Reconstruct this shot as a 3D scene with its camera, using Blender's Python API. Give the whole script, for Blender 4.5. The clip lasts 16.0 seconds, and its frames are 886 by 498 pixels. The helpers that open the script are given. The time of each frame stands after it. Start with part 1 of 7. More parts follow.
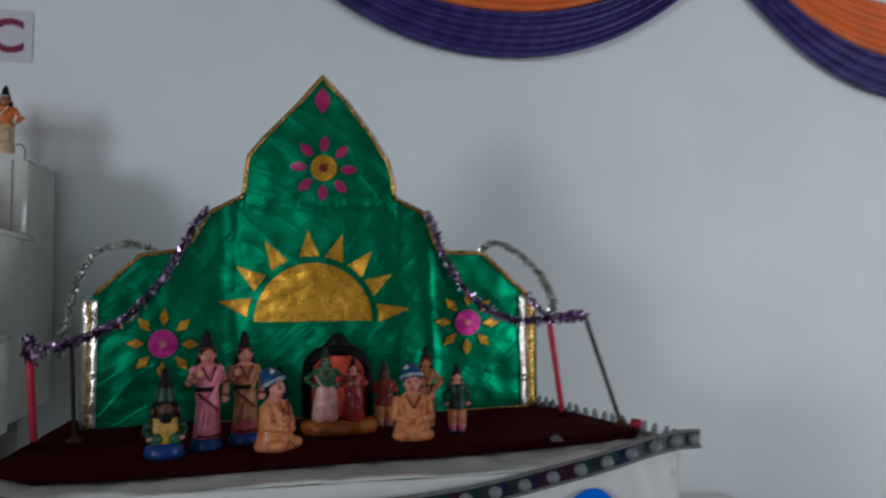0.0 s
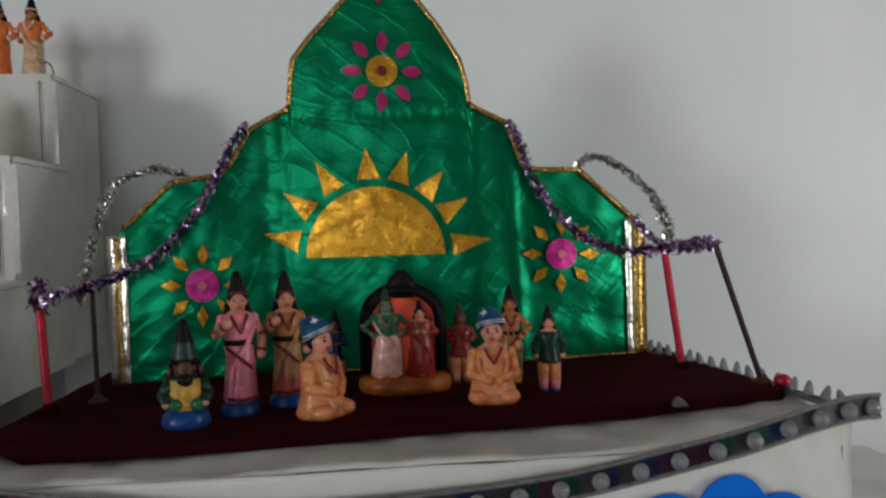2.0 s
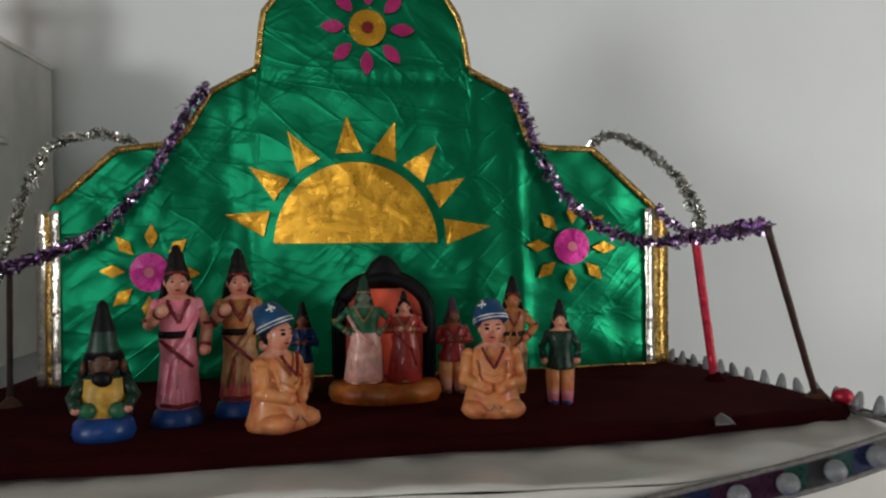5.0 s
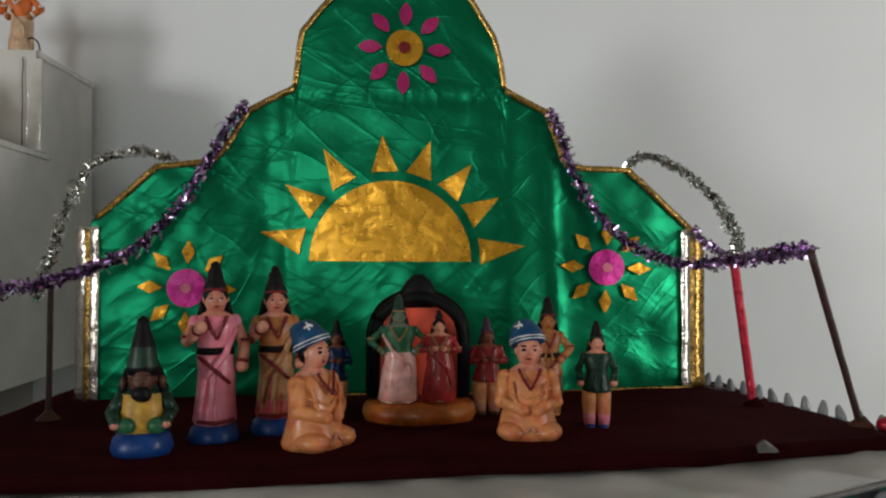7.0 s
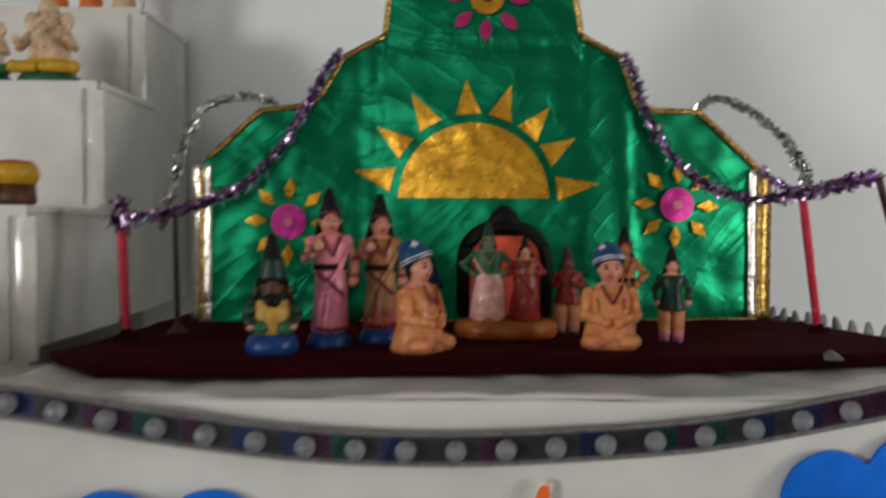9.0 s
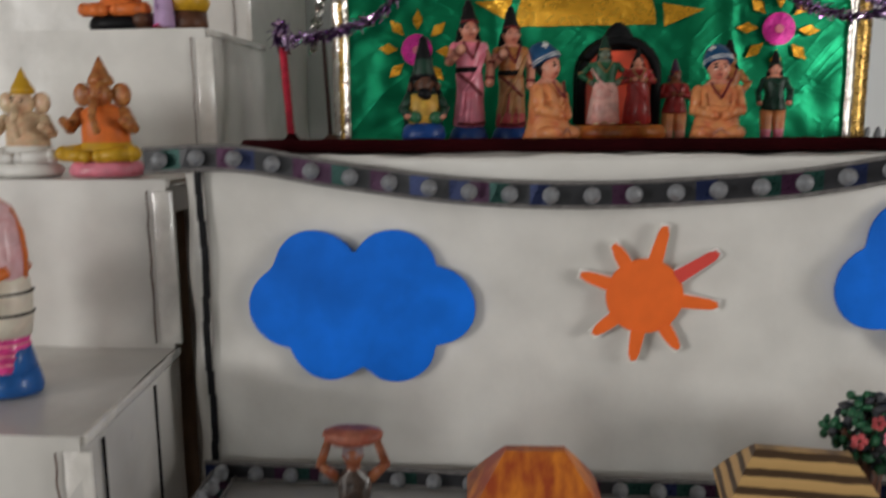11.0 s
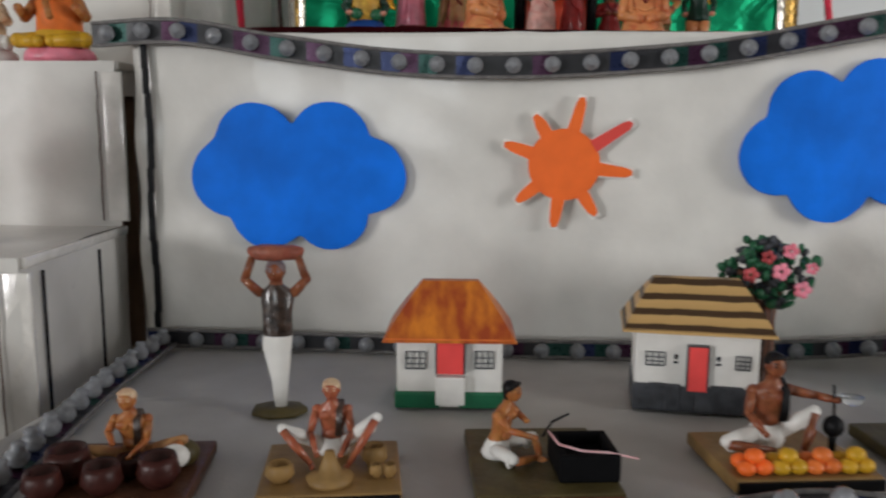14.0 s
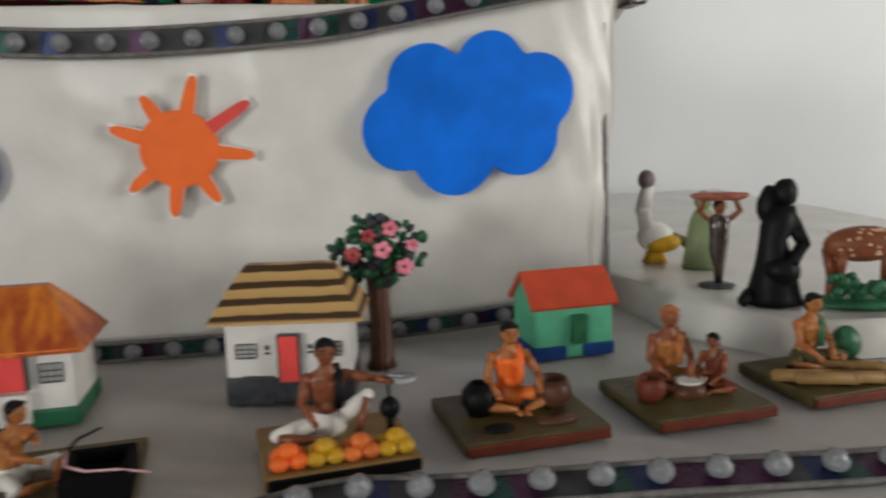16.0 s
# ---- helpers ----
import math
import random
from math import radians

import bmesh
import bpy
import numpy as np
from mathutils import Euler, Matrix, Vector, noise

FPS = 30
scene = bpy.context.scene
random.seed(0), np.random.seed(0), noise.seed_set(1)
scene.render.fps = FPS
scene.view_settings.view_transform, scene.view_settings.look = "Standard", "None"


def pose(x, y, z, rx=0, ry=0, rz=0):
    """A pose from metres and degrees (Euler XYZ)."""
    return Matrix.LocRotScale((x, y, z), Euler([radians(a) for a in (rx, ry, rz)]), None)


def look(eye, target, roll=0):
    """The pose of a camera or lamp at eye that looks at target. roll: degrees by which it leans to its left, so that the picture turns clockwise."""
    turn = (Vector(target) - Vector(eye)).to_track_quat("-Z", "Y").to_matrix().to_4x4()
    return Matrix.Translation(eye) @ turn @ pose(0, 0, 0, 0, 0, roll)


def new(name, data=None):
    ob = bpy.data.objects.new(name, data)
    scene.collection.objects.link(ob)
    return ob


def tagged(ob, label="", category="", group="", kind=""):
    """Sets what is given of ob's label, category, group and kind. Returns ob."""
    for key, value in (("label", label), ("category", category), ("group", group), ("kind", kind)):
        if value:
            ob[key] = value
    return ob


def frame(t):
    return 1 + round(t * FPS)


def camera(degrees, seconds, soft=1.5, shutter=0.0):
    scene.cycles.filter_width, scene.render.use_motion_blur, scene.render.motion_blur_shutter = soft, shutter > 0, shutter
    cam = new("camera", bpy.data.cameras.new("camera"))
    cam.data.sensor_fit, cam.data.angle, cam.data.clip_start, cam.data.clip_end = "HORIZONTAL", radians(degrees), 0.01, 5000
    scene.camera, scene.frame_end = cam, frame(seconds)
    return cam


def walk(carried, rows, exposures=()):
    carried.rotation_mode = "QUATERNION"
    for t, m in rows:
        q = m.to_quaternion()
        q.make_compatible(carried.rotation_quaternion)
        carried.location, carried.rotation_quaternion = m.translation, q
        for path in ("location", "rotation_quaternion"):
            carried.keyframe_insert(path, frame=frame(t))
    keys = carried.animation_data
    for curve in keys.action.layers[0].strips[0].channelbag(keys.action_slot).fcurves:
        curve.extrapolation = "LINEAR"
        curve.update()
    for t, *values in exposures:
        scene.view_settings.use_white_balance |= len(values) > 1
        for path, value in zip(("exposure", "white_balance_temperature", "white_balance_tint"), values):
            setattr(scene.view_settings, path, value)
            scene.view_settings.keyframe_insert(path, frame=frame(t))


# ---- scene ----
cam = camera(59.8, 16.0, soft=2.2, shutter=0.7)
PATH = [
    (0, (-0.097, -1.792, 1.483), (0.34, 0.157, 1.596), -0.4),
    (0.5, (-0.063, -1.638, 1.491), (0.26, 0.335, 1.528), -0.2),
    (1, (-0.021, -1.555, 1.491), (0.215, 0.431, 1.49), -1.0),
    (1.5, (-0.015, -1.535, 1.488), (0.156, 0.458, 1.508), -1.4),
    (2, (-0.015, -1.49, 1.476), (0.178, 0.5, 1.413), -1.7),
    (2.5, (-0.049, -1.51, 1.464), (0.235, 0.468, 1.378), -0.7),
    (3, (-0.052, -1.427, 1.456), (0.224, 0.549, 1.319), -1.6),
    (3.5, (-0.018, -1.346, 1.429), (0.228, 0.638, 1.368), 0.3),
    (3.7, (0.008, -1.331, 1.421), (0.252, 0.653, 1.365), -0.2),
    (5.8, (0.007, -1.269, 1.417), (0.197, 0.722, 1.42), -0.0),
    (6, (0.005, -1.268, 1.413), (0.196, 0.723, 1.412), 0.3),
    (6.5, (-0.002, -1.271, 1.419), (0.17, 0.721, 1.439), -0.2),
    (7, (-0.006, -1.276, 1.421), (0.139, 0.718, 1.452), 0.2),
    (7.5, (-0.01, -1.276, 1.421), (0.141, 0.718, 1.447), -0.2),
    (8, (-0.006, -1.281, 1.414), (0.154, 0.712, 1.394), -1.7),
    (8.5, (-0.018, -1.315, 1.396), (0.12, 0.681, 1.377), -1.8),
    (9, (-0.066, -1.371, 1.37), (-0.048, 0.628, 1.311), 0.3),
    (9.5, (-0.097, -1.438, 1.35), (-0.106, 0.553, 1.162), 1.2),
    (10, (-0.13, -1.483, 1.312), (-0.177, 0.499, 1.045), -1.6),
    (10.2, (-0.137, -1.498, 1.31), (-0.197, 0.476, 0.994), -1.9),
    (12.3, (-0.148, -1.602, 1.071), (-0.515, 0.336, 0.741), 2.2),
    (12.5, (-0.141, -1.605, 1.064), (-0.514, 0.333, 0.743), 2.0),
    (13, (-0.113, -1.617, 1.063), (-0.422, 0.335, 0.755), 1.3),
    (13.5, (-0.084, -1.617, 1.055), (-0.303, 0.346, 0.742), 1.3),
    (14, (-0.073, -1.631, 1.06), (-0.194, 0.345, 0.778), 0.3),
    (14.5, (-0.037, -1.644, 1.053), (-0.019, 0.327, 0.715), 0.3),
    (15, (0.047, -1.612, 1.05), (0.187, 0.35, 0.687), -1.7),
    (15.5, (0.124, -1.603, 1.062), (0.329, 0.358, 0.725), -2.0),
    (16, (0.18, -1.595, 1.06), (0.5, 0.349, 0.716), -1.7),
]
EXPOSURES = [(0, -1.32, 5950, 9), (0.6, -1.26, 6250, 9), (1.5, -1.14, 6500, 9), (2.5, -1.0, 6700, 9), (7, -.9, 6850, 10), (8.5, -.83, 6850, 10), (9.5, -.8, 6950, 11), (10.2, -.83, 6950, 12), (12.3, -.61, 6800, 13), (14, -.58, 6700, 12), (16, -.62, 6950, 11)]
walk(cam, [(t, look(eye, target, roll)) for t, eye, target, roll in PATH], EXPOSURES)

# ---- light ----
world = bpy.data.worlds.new("world")
scene.world = world
world.use_nodes = True
_sky = world.node_tree.nodes.new("ShaderNodeTexSky")
_sky.sky_type, _sky.sun_disc = "NISHITA", False
_sky.sun_elevation, _sky.sun_rotation = radians(40), radians(250)
world.node_tree.links.new(_sky.outputs[0], world.node_tree.nodes["Background"].inputs[0])
world.node_tree.nodes["Background"].inputs[1].default_value = 0.12


def area_light(name, m, w, h, watts, colour):
    lamp = bpy.data.lights.new(name, "AREA")
    lamp.shape, lamp.size, lamp.size_y, lamp.energy, lamp.color = "RECTANGLE", w, h, watts, colour
    ob = new(name, lamp)
    ob.matrix_world = m
    return ob


area_light("window_daylight", look((-7.9, -7.5, 1.8), (0.0, 0.1, 1.7)), 2.2, 1.8, 600, (0.94, 0.97, 1.0))
# added fill lamp on the east side, lifts the right of the wall
area_light("added_fill_east", look((3.5, -2.2, 1.5), (1.0, 0.6, 1.5)), 1.2, 1.6, 95, (0.97, 0.99, 1.0))

# added fill lamp at the back, gives the foil's left side its bright reflection
area_light("added_fill_rear", look((-1.6, -9.42, 1.75), (-0.3, 0.0, 1.5)), 1.8, 1.5, 115, (0.86, 0.95, 1.0))


# ---- materials ----
def nodes_of(name):
    m = bpy.data.materials.new(name)
    m.use_nodes = True
    nt = m.node_tree
    return m, nt, nt.nodes["Principled BSDF"]


def paint(name, rgb, rough=0.45, metal=0.0, vary=0.18, size=30.0, bump=0.15, grain=220.0, spec=0.32, trans=0.0, coat=0.0, island=0.0, dirt=0.0, wash=0.0):
    """A painted, clay, paper, cloth or foil surface: blotches, fine grain and relief."""
    m, nt, b = nodes_of(name)
    L = nt.links.new
    tc = nt.nodes.new("ShaderNodeTexCoord")
    n1 = nt.nodes.new("ShaderNodeTexNoise"); n1.inputs["Scale"].default_value = size; n1.inputs["Detail"].default_value = 5
    n2 = nt.nodes.new("ShaderNodeTexNoise"); n2.inputs["Scale"].default_value = grain; n2.inputs["Detail"].default_value = 3
    L(tc.outputs["Object"], n1.inputs["Vector"]); L(tc.outputs["Object"], n2.inputs["Vector"])
    ramp = nt.nodes.new("ShaderNodeMapRange")
    ramp.inputs["From Min"].default_value, ramp.inputs["From Max"].default_value = 0.3, 0.7
    ramp.inputs["To Min"].default_value, ramp.inputs["To Max"].default_value = 1 - vary, 1 + vary
    L(n1.outputs["Fac"], ramp.inputs["Value"])
    mix = nt.nodes.new("ShaderNodeVectorMath"); mix.operation = "SCALE"
    mix.inputs[0].default_value = rgb
    L(ramp.outputs[0], mix.inputs["Scale"])
    out = mix.outputs[0]
    if wash:
        wm = nt.nodes.new("ShaderNodeMix"); wm.data_type = "RGBA"; wm.blend_type = "MULTIPLY"; wm.inputs["Factor"].default_value = 1.0
        n5 = nt.nodes.new("ShaderNodeTexNoise"); n5.inputs["Scale"].default_value = size * 0.9; n5.inputs["Detail"].default_value = 6; n5.inputs["Distortion"].default_value = 1.2
        shift = nt.nodes.new("ShaderNodeVectorMath"); shift.operation = "ADD"; shift.inputs[1].default_value = (3.7, 1.9, 5.3)
        L(tc.outputs["Object"], shift.inputs[0]); L(shift.outputs[0], n5.inputs["Vector"])
        wr = nt.nodes.new("ShaderNodeValToRGB")
        wr.color_ramp.elements[0].position, wr.color_ramp.elements[1].position = 0.36, 0.62
        wr.color_ramp.elements[0].color = (1 - 0.25 * wash, 1 - 0.75 * wash, 1 - 0.75 * wash, 1)
        wr.color_ramp.elements[1].color = (1, 1, 1, 1)
        L(n5.outputs["Fac"], wr.inputs[0]); L(out, wm.inputs["A"]); L(wr.outputs[0], wm.inputs["B"])
        out = wm.outputs["Result"]
    if dirt:
        d = nt.nodes.new("ShaderNodeMix"); d.data_type = "RGBA"
        n3 = nt.nodes.new("ShaderNodeTexNoise"); n3.inputs["Scale"].default_value = size * 0.23; n3.inputs["Detail"].default_value = 8
        L(tc.outputs["Object"], n3.inputs["Vector"])
        r3 = nt.nodes.new("ShaderNodeMapRange")
        r3.inputs["From Min"].default_value, r3.inputs["From Max"].default_value, r3.inputs["To Max"].default_value = 0.5, 0.75, dirt
        L(n3.outputs["Fac"], r3.inputs["Value"]); L(r3.outputs[0], d.inputs["Factor"])
        L(out, d.inputs["A"]); d.inputs["B"].default_value = (0.28, 0.25, 0.2, 1)
        out = d.outputs["Result"]
    if island:
        geo = nt.nodes.new("ShaderNodeNewGeometry")
        hsv = nt.nodes.new("ShaderNodeHueSaturation")
        r2 = nt.nodes.new("ShaderNodeMapRange")
        r2.inputs["To Min"].default_value, r2.inputs["To Max"].default_value = 1 - island, 1 + island
        L(geo.outputs["Random Per Island"], r2.inputs["Value"]); L(r2.outputs[0], hsv.inputs["Value"]); L(out, hsv.inputs["Color"])
        out = hsv.outputs["Color"]
    L(out, b.inputs["Base Color"])
    rr = nt.nodes.new("ShaderNodeMapRange")
    rr.inputs["To Min"].default_value, rr.inputs["To Max"].default_value = max(0.03, rough - 0.12), min(1, rough + 0.12)
    L(n2.outputs["Fac"], rr.inputs["Value"]); L(rr.outputs[0], b.inputs["Roughness"])
    b.inputs["Metallic"].default_value = metal
    b.inputs["Specular IOR Level"].default_value = spec
    b.inputs["Transmission Weight"].default_value = trans
    b.inputs["Coat Weight"].default_value = coat
    b.inputs["Coat Roughness"].default_value = 0.12
    bp = nt.nodes.new("ShaderNodeBump"); bp.inputs["Strength"].default_value = bump; bp.inputs["Distance"].default_value = 0.003
    add = nt.nodes.new("ShaderNodeMath"); add.operation = "MULTIPLY_ADD"; add.inputs[1].default_value = 0.35
    L(n2.outputs["Fac"], add.inputs[0]); L(n1.outputs["Fac"], add.inputs[2]); L(add.outputs[0], bp.inputs["Height"])
    L(bp.outputs[0], b.inputs["Normal"])
    return m


def foil(name, rgb):
    """Creased foil paper: sharp slanting creases over fine crumple."""
    m, nt, b = nodes_of(name)
    L = nt.links.new
    tc = nt.nodes.new("ShaderNodeTexCoord")
    height = None
    for rot, sc, amount in ((32, (3.2, 3.2, 12), 0.62), (-40, (3.2, 3.2, 13), 0.6), (8, (2.2, 2.2, 13), 0.5), (25, (9, 9, 40), 0.09), (-35, (10, 10, 42), 0.08), (88, (9, 9, 40), 0.06), (0, (60, 60, 60), 0.04)):
        mp = nt.nodes.new("ShaderNodeMapping")
        mp.vector_type = "TEXTURE"
        mp.inputs["Rotation"].default_value, mp.inputs["Scale"].default_value = (0, radians(rot), 0), tuple(1 / v for v in sc)
        L(tc.outputs["Object"], mp.inputs["Vector"])
        n = nt.nodes.new("ShaderNodeTexNoise")
        n.inputs["Scale"].default_value, n.inputs["Detail"].default_value, n.inputs["Distortion"].default_value = 1.0, 3, 0.6
        L(mp.outputs[0], n.inputs["Vector"])
        ridge = nt.nodes.new("ShaderNodeMath"); ridge.operation = "PINGPONG"; ridge.inputs[1].default_value = 0.5
        L(n.outputs["Fac"], ridge.inputs[0])
        if amount > 0.3:
            thin = nt.nodes.new("ShaderNodeMapRange")
            thin.inputs["From Min"].default_value, thin.inputs["From Max"].default_value, thin.inputs["To Max"].default_value = 0.47, 0.5, 0.085
            L(ridge.outputs[0], thin.inputs["Value"])
            both = nt.nodes.new("ShaderNodeMath"); both.operation = "MULTIPLY_ADD"; both.inputs[1].default_value = 0.45
            L(ridge.outputs[0], both.inputs[0]); L(thin.outputs[0], both.inputs[2])
            ridge = both
        mul = nt.nodes.new("ShaderNodeMath"); mul.operation = "MULTIPLY_ADD"; mul.inputs[1].default_value = amount
        L(ridge.outputs[0], mul.inputs[0])
        if height:
            L(height, mul.inputs[2])
        else:
            mul.inputs[2].default_value = 0
        height = mul.outputs[0]
    bp = nt.nodes.new("ShaderNodeBump"); bp.inputs["Strength"].default_value, bp.inputs["Distance"].default_value = 0.36, 0.014
    L(height, bp.inputs["Height"]); L(bp.outputs[0], b.inputs["Normal"])
    hue = nt.nodes.new("ShaderNodeMix"); hue.data_type = "RGBA"
    n4 = nt.nodes.new("ShaderNodeTexNoise"); n4.inputs["Scale"].default_value = 6
    L(tc.outputs["Object"], n4.inputs["Vector"]); L(n4.outputs["Fac"], hue.inputs["Factor"])
    hue.inputs["A"].default_value = (rgb[0], rgb[1] * 0.85, rgb[2] * 0.8, 1)
    hue.inputs["B"].default_value = (rgb[0], rgb[1] * 1.15, rgb[2] * 1.25, 1)
    L(hue.outputs["Result"], b.inputs["Base Color"])
    b.inputs["Metallic"].default_value, b.inputs["Roughness"].default_value = 0.8, 0.31
    b.inputs["Specular IOR Level"].default_value = 0.25
    return m


def banded(name, a, c, scale, axis="Z", warp=1.5, rough=0.5, bump=0.3, sharp=(0.4, 0.6)):
    """Brushed bands of two paints along one axis."""
    m, nt, b = nodes_of(name)
    L = nt.links.new
    tc = nt.nodes.new("ShaderNodeTexCoord")
    w = nt.nodes.new("ShaderNodeTexWave")
    w.bands_direction = axis
    w.inputs["Scale"].default_value, w.inputs["Distortion"].default_value, w.inputs["Detail"].default_value, w.inputs["Detail Scale"].default_value = scale, warp, 3, 1.2
    L(tc.outputs["Object"], w.inputs["Vector"])
    r = nt.nodes.new("ShaderNodeValToRGB")
    r.color_ramp.elements[0].position, r.color_ramp.elements[1].position = sharp
    r.color_ramp.elements[0].color, r.color_ramp.elements[1].color = (*a, 1), (*c, 1)
    L(w.outputs["Fac"], r.inputs[0]); L(r.outputs[0], b.inputs["Base Color"])
    b.inputs["Roughness"].default_value = rough
    bp = nt.nodes.new("ShaderNodeBump"); bp.inputs["Strength"].default_value, bp.inputs["Distance"].default_value = bump, 0.002
    L(w.outputs["Fac"], bp.inputs["Height"]); L(bp.outputs[0], b.inputs["Normal"])
    return m


def streaked(name, a, c, across, down, rough=0.42):
    """Two paints laid on in brush streaks that run down a slope."""
    m, nt, b = nodes_of(name)
    L = nt.links.new
    tc = nt.nodes.new("ShaderNodeTexCoord")
    mp = nt.nodes.new("ShaderNodeMapping"); mp.inputs["Scale"].default_value = (across, across * 0.6, down)
    L(tc.outputs["Object"], mp.inputs["Vector"])
    n = nt.nodes.new("ShaderNodeTexNoise"); n.inputs["Scale"].default_value, n.inputs["Detail"].default_value = 1.0, 5
    L(mp.outputs[0], n.inputs["Vector"])
    n2 = nt.nodes.new("ShaderNodeTexNoise"); n2.inputs["Scale"].default_value = 22
    L(tc.outputs["Object"], n2.inputs["Vector"])
    add = nt.nodes.new("ShaderNodeMath"); add.operation = "ADD"
    L(n.outputs["Fac"], add.inputs[0]); L(n2.outputs["Fac"], add.inputs[1])
    r = nt.nodes.new("ShaderNodeValToRGB")
    r.color_ramp.elements[0].position, r.color_ramp.elements[1].position = 0.42, 0.62
    r.color_ramp.elements[0].color, r.color_ramp.elements[1].color = (*c, 1), (*a, 1)
    half = nt.nodes.new("ShaderNodeMath"); half.operation = "MULTIPLY"; half.inputs[1].default_value = 0.5
    L(add.outputs[0], half.inputs[0]); L(half.outputs[0], r.inputs[0]); L(r.outputs[0], b.inputs["Base Color"])
    b.inputs["Roughness"].default_value = rough
    bp = nt.nodes.new("ShaderNodeBump"); bp.inputs["Strength"].default_value, bp.inputs["Distance"].default_value = 0.25, 0.002
    L(n.outputs["Fac"], bp.inputs["Height"]); L(bp.outputs[0], b.inputs["Normal"])
    return m


WALL = paint("wall_paint", (0.82, 0.84, 0.85), 0.6, vary=0.03, size=2.5, bump=0.05, grain=300, dirt=0.06)
# walls, ceiling and floor out of view: tones set dark to deepen the shadows
WALL_B = paint("unseen_wall_dimmed", (0.3, 0.285, 0.26), 0.7, vary=0.05, size=2.5, bump=0.05, dirt=0.1)
CEIL = paint("ceiling_dimmed", (0.45, 0.44, 0.42), 0.8, vary=0.03, size=2, bump=0.05)
FLOOR = paint("floor_tile", (0.2, 0.18, 0.16), 0.35, vary=0.1, size=6, bump=0.05)
VINYL = paint("white_vinyl_sheet", (0.7, 0.68, 0.64), 0.34, vary=0.08, size=13, bump=0.6, grain=45, coat=0.2, dirt=0.3)
CLOTH = paint("white_ground_cloth", (0.48, 0.465, 0.445), 0.5, vary=0.09, size=14, bump=0.5, grain=400, dirt=0.25)
TAPE = paint("clear_tape", (0.72, 0.69, 0.64), 0.1, vary=0.08, size=45, bump=1.0, grain=70, coat=1.0, dirt=0.2)
MAROON = paint("maroon_velvet", (0.02, 0.0016, 0.0026), 0.95, vary=0.35, size=14, bump=0.5, grain=700, spec=0.04)
_velvet = MAROON.node_tree.nodes["Principled BSDF"]
_velvet.inputs["Sheen Weight"].default_value, _velvet.inputs["Sheen Roughness"].default_value = 0.06, 0.4
_velvet.inputs["Sheen Tint"].default_value = (0.6, 0.03, 0.06, 1)
GREEN_FOIL = foil("green_foil_paper", (0.0, 0.22, 0.092))
GOLD = paint("gold_foil", (0.74, 0.36, 0.03), 0.28, metal=0.65, vary=0.12, size=24, bump=0.7, grain=60)
GOLD_TAPE = paint("gold_tape", (0.48, 0.29, 0.08), 0.28, metal=0.8, vary=0.3, size=45, bump=0.9, grain=120)
SILVER_TAPE = paint("silver_tape", (0.8, 0.77, 0.7), 0.22, metal=0.85, vary=0.2, size=40, bump=1.0, grain=90)
MAGENTA = paint("magenta_foil", (0.42, 0.015, 0.13), 0.32, metal=0.25, vary=0.2, size=60, bump=0.5, coat=0.5)
PINKDISC = paint("pink_foil", (0.62, 0.02, 0.28), 0.3, metal=0.3, vary=0.2, size=60, bump=0.6, coat=0.6)
RED_FOIL = paint("red_foil", (0.45, 0.015, 0.04), 0.35, metal=0.3, vary=0.3, size=60, bump=0.9, grain=120)
BROWN_POLE = paint("brown_pole", (0.05, 0.025, 0.022), 0.4, vary=0.3, size=80)
PURPLE_TINSEL = paint("purple_tinsel", (0.5, 0.36, 0.56), 0.2, metal=1.0, vary=0.3, size=90, bump=0.1, island=0.6)
SILVER_TINSEL = paint("silver_tinsel", (0.7, 0.7, 0.66), 0.15, metal=1.0, vary=0.25, size=90, bump=0.1, island=0.5)
BLUE_CARD = paint("blue_card", (0.0, 0.165, 0.78), 0.5, vary=0.2, size=11, bump=0.5, grain=60, spec=0.13, wash=0.14)
WHITE_CARD = paint("white_card", (0.8, 0.79, 0.76), 0.6, vary=0.04)
ORANGE_CARD = paint("orange_card", (0.92, 0.16, 0.025), 0.5, vary=0.06, size=40, bump=0.15)
RED_CARD = paint("red_card", (0.75, 0.075, 0.06), 0.5, vary=0.06)
RIBBON = [paint("lace_black", (0.03, 0.03, 0.034), 0.4, vary=0.3), paint("lace_navy", (0.02, 0.03, 0.09), 0.3, metal=0.4),
          paint("lace_green", (0.015, 0.06, 0.05), 0.3, metal=0.4), paint("lace_plum", (0.06, 0.02, 0.05), 0.3, metal=0.4)]
GREY_EDGE = paint("grey_lace_edge", (0.16, 0.15, 0.145), 0.5, vary=0.3, size=120, bump=0.6)
BEAD = paint("clear_bead", (0.33, 0.34, 0.36), 0.2, vary=0.15, size=150, bump=0.3, trans=0.35)
BLACK = paint("black_paint", (0.005, 0.005, 0.006), 0.5, vary=0.3, spec=0.16)
HAIR = paint("black_hair", (0.005, 0.004, 0.004), 0.5, vary=0.4, size=120, bump=0.4, spec=0.2)
SKIN = paint("peach_clay", (0.66, 0.3, 0.2), 0.36, vary=0.18, size=50, coat=0.25, wash=0.6)
SKIN_D = paint("brown_clay", (0.24, 0.085, 0.036), 0.42, vary=0.35, size=80, bump=0.35, coat=0.15, wash=0.55)
SKIN_R = paint("red_brown_clay", (0.4, 0.125, 0.06), 0.32, vary=0.28, size=80, bump=0.35, coat=0.4, wash=0.45)
GLASSY = paint("clear_plastic", (0.7, 0.72, 0.72), 0.08, vary=0.1, size=60, bump=0.4, trans=0.6)
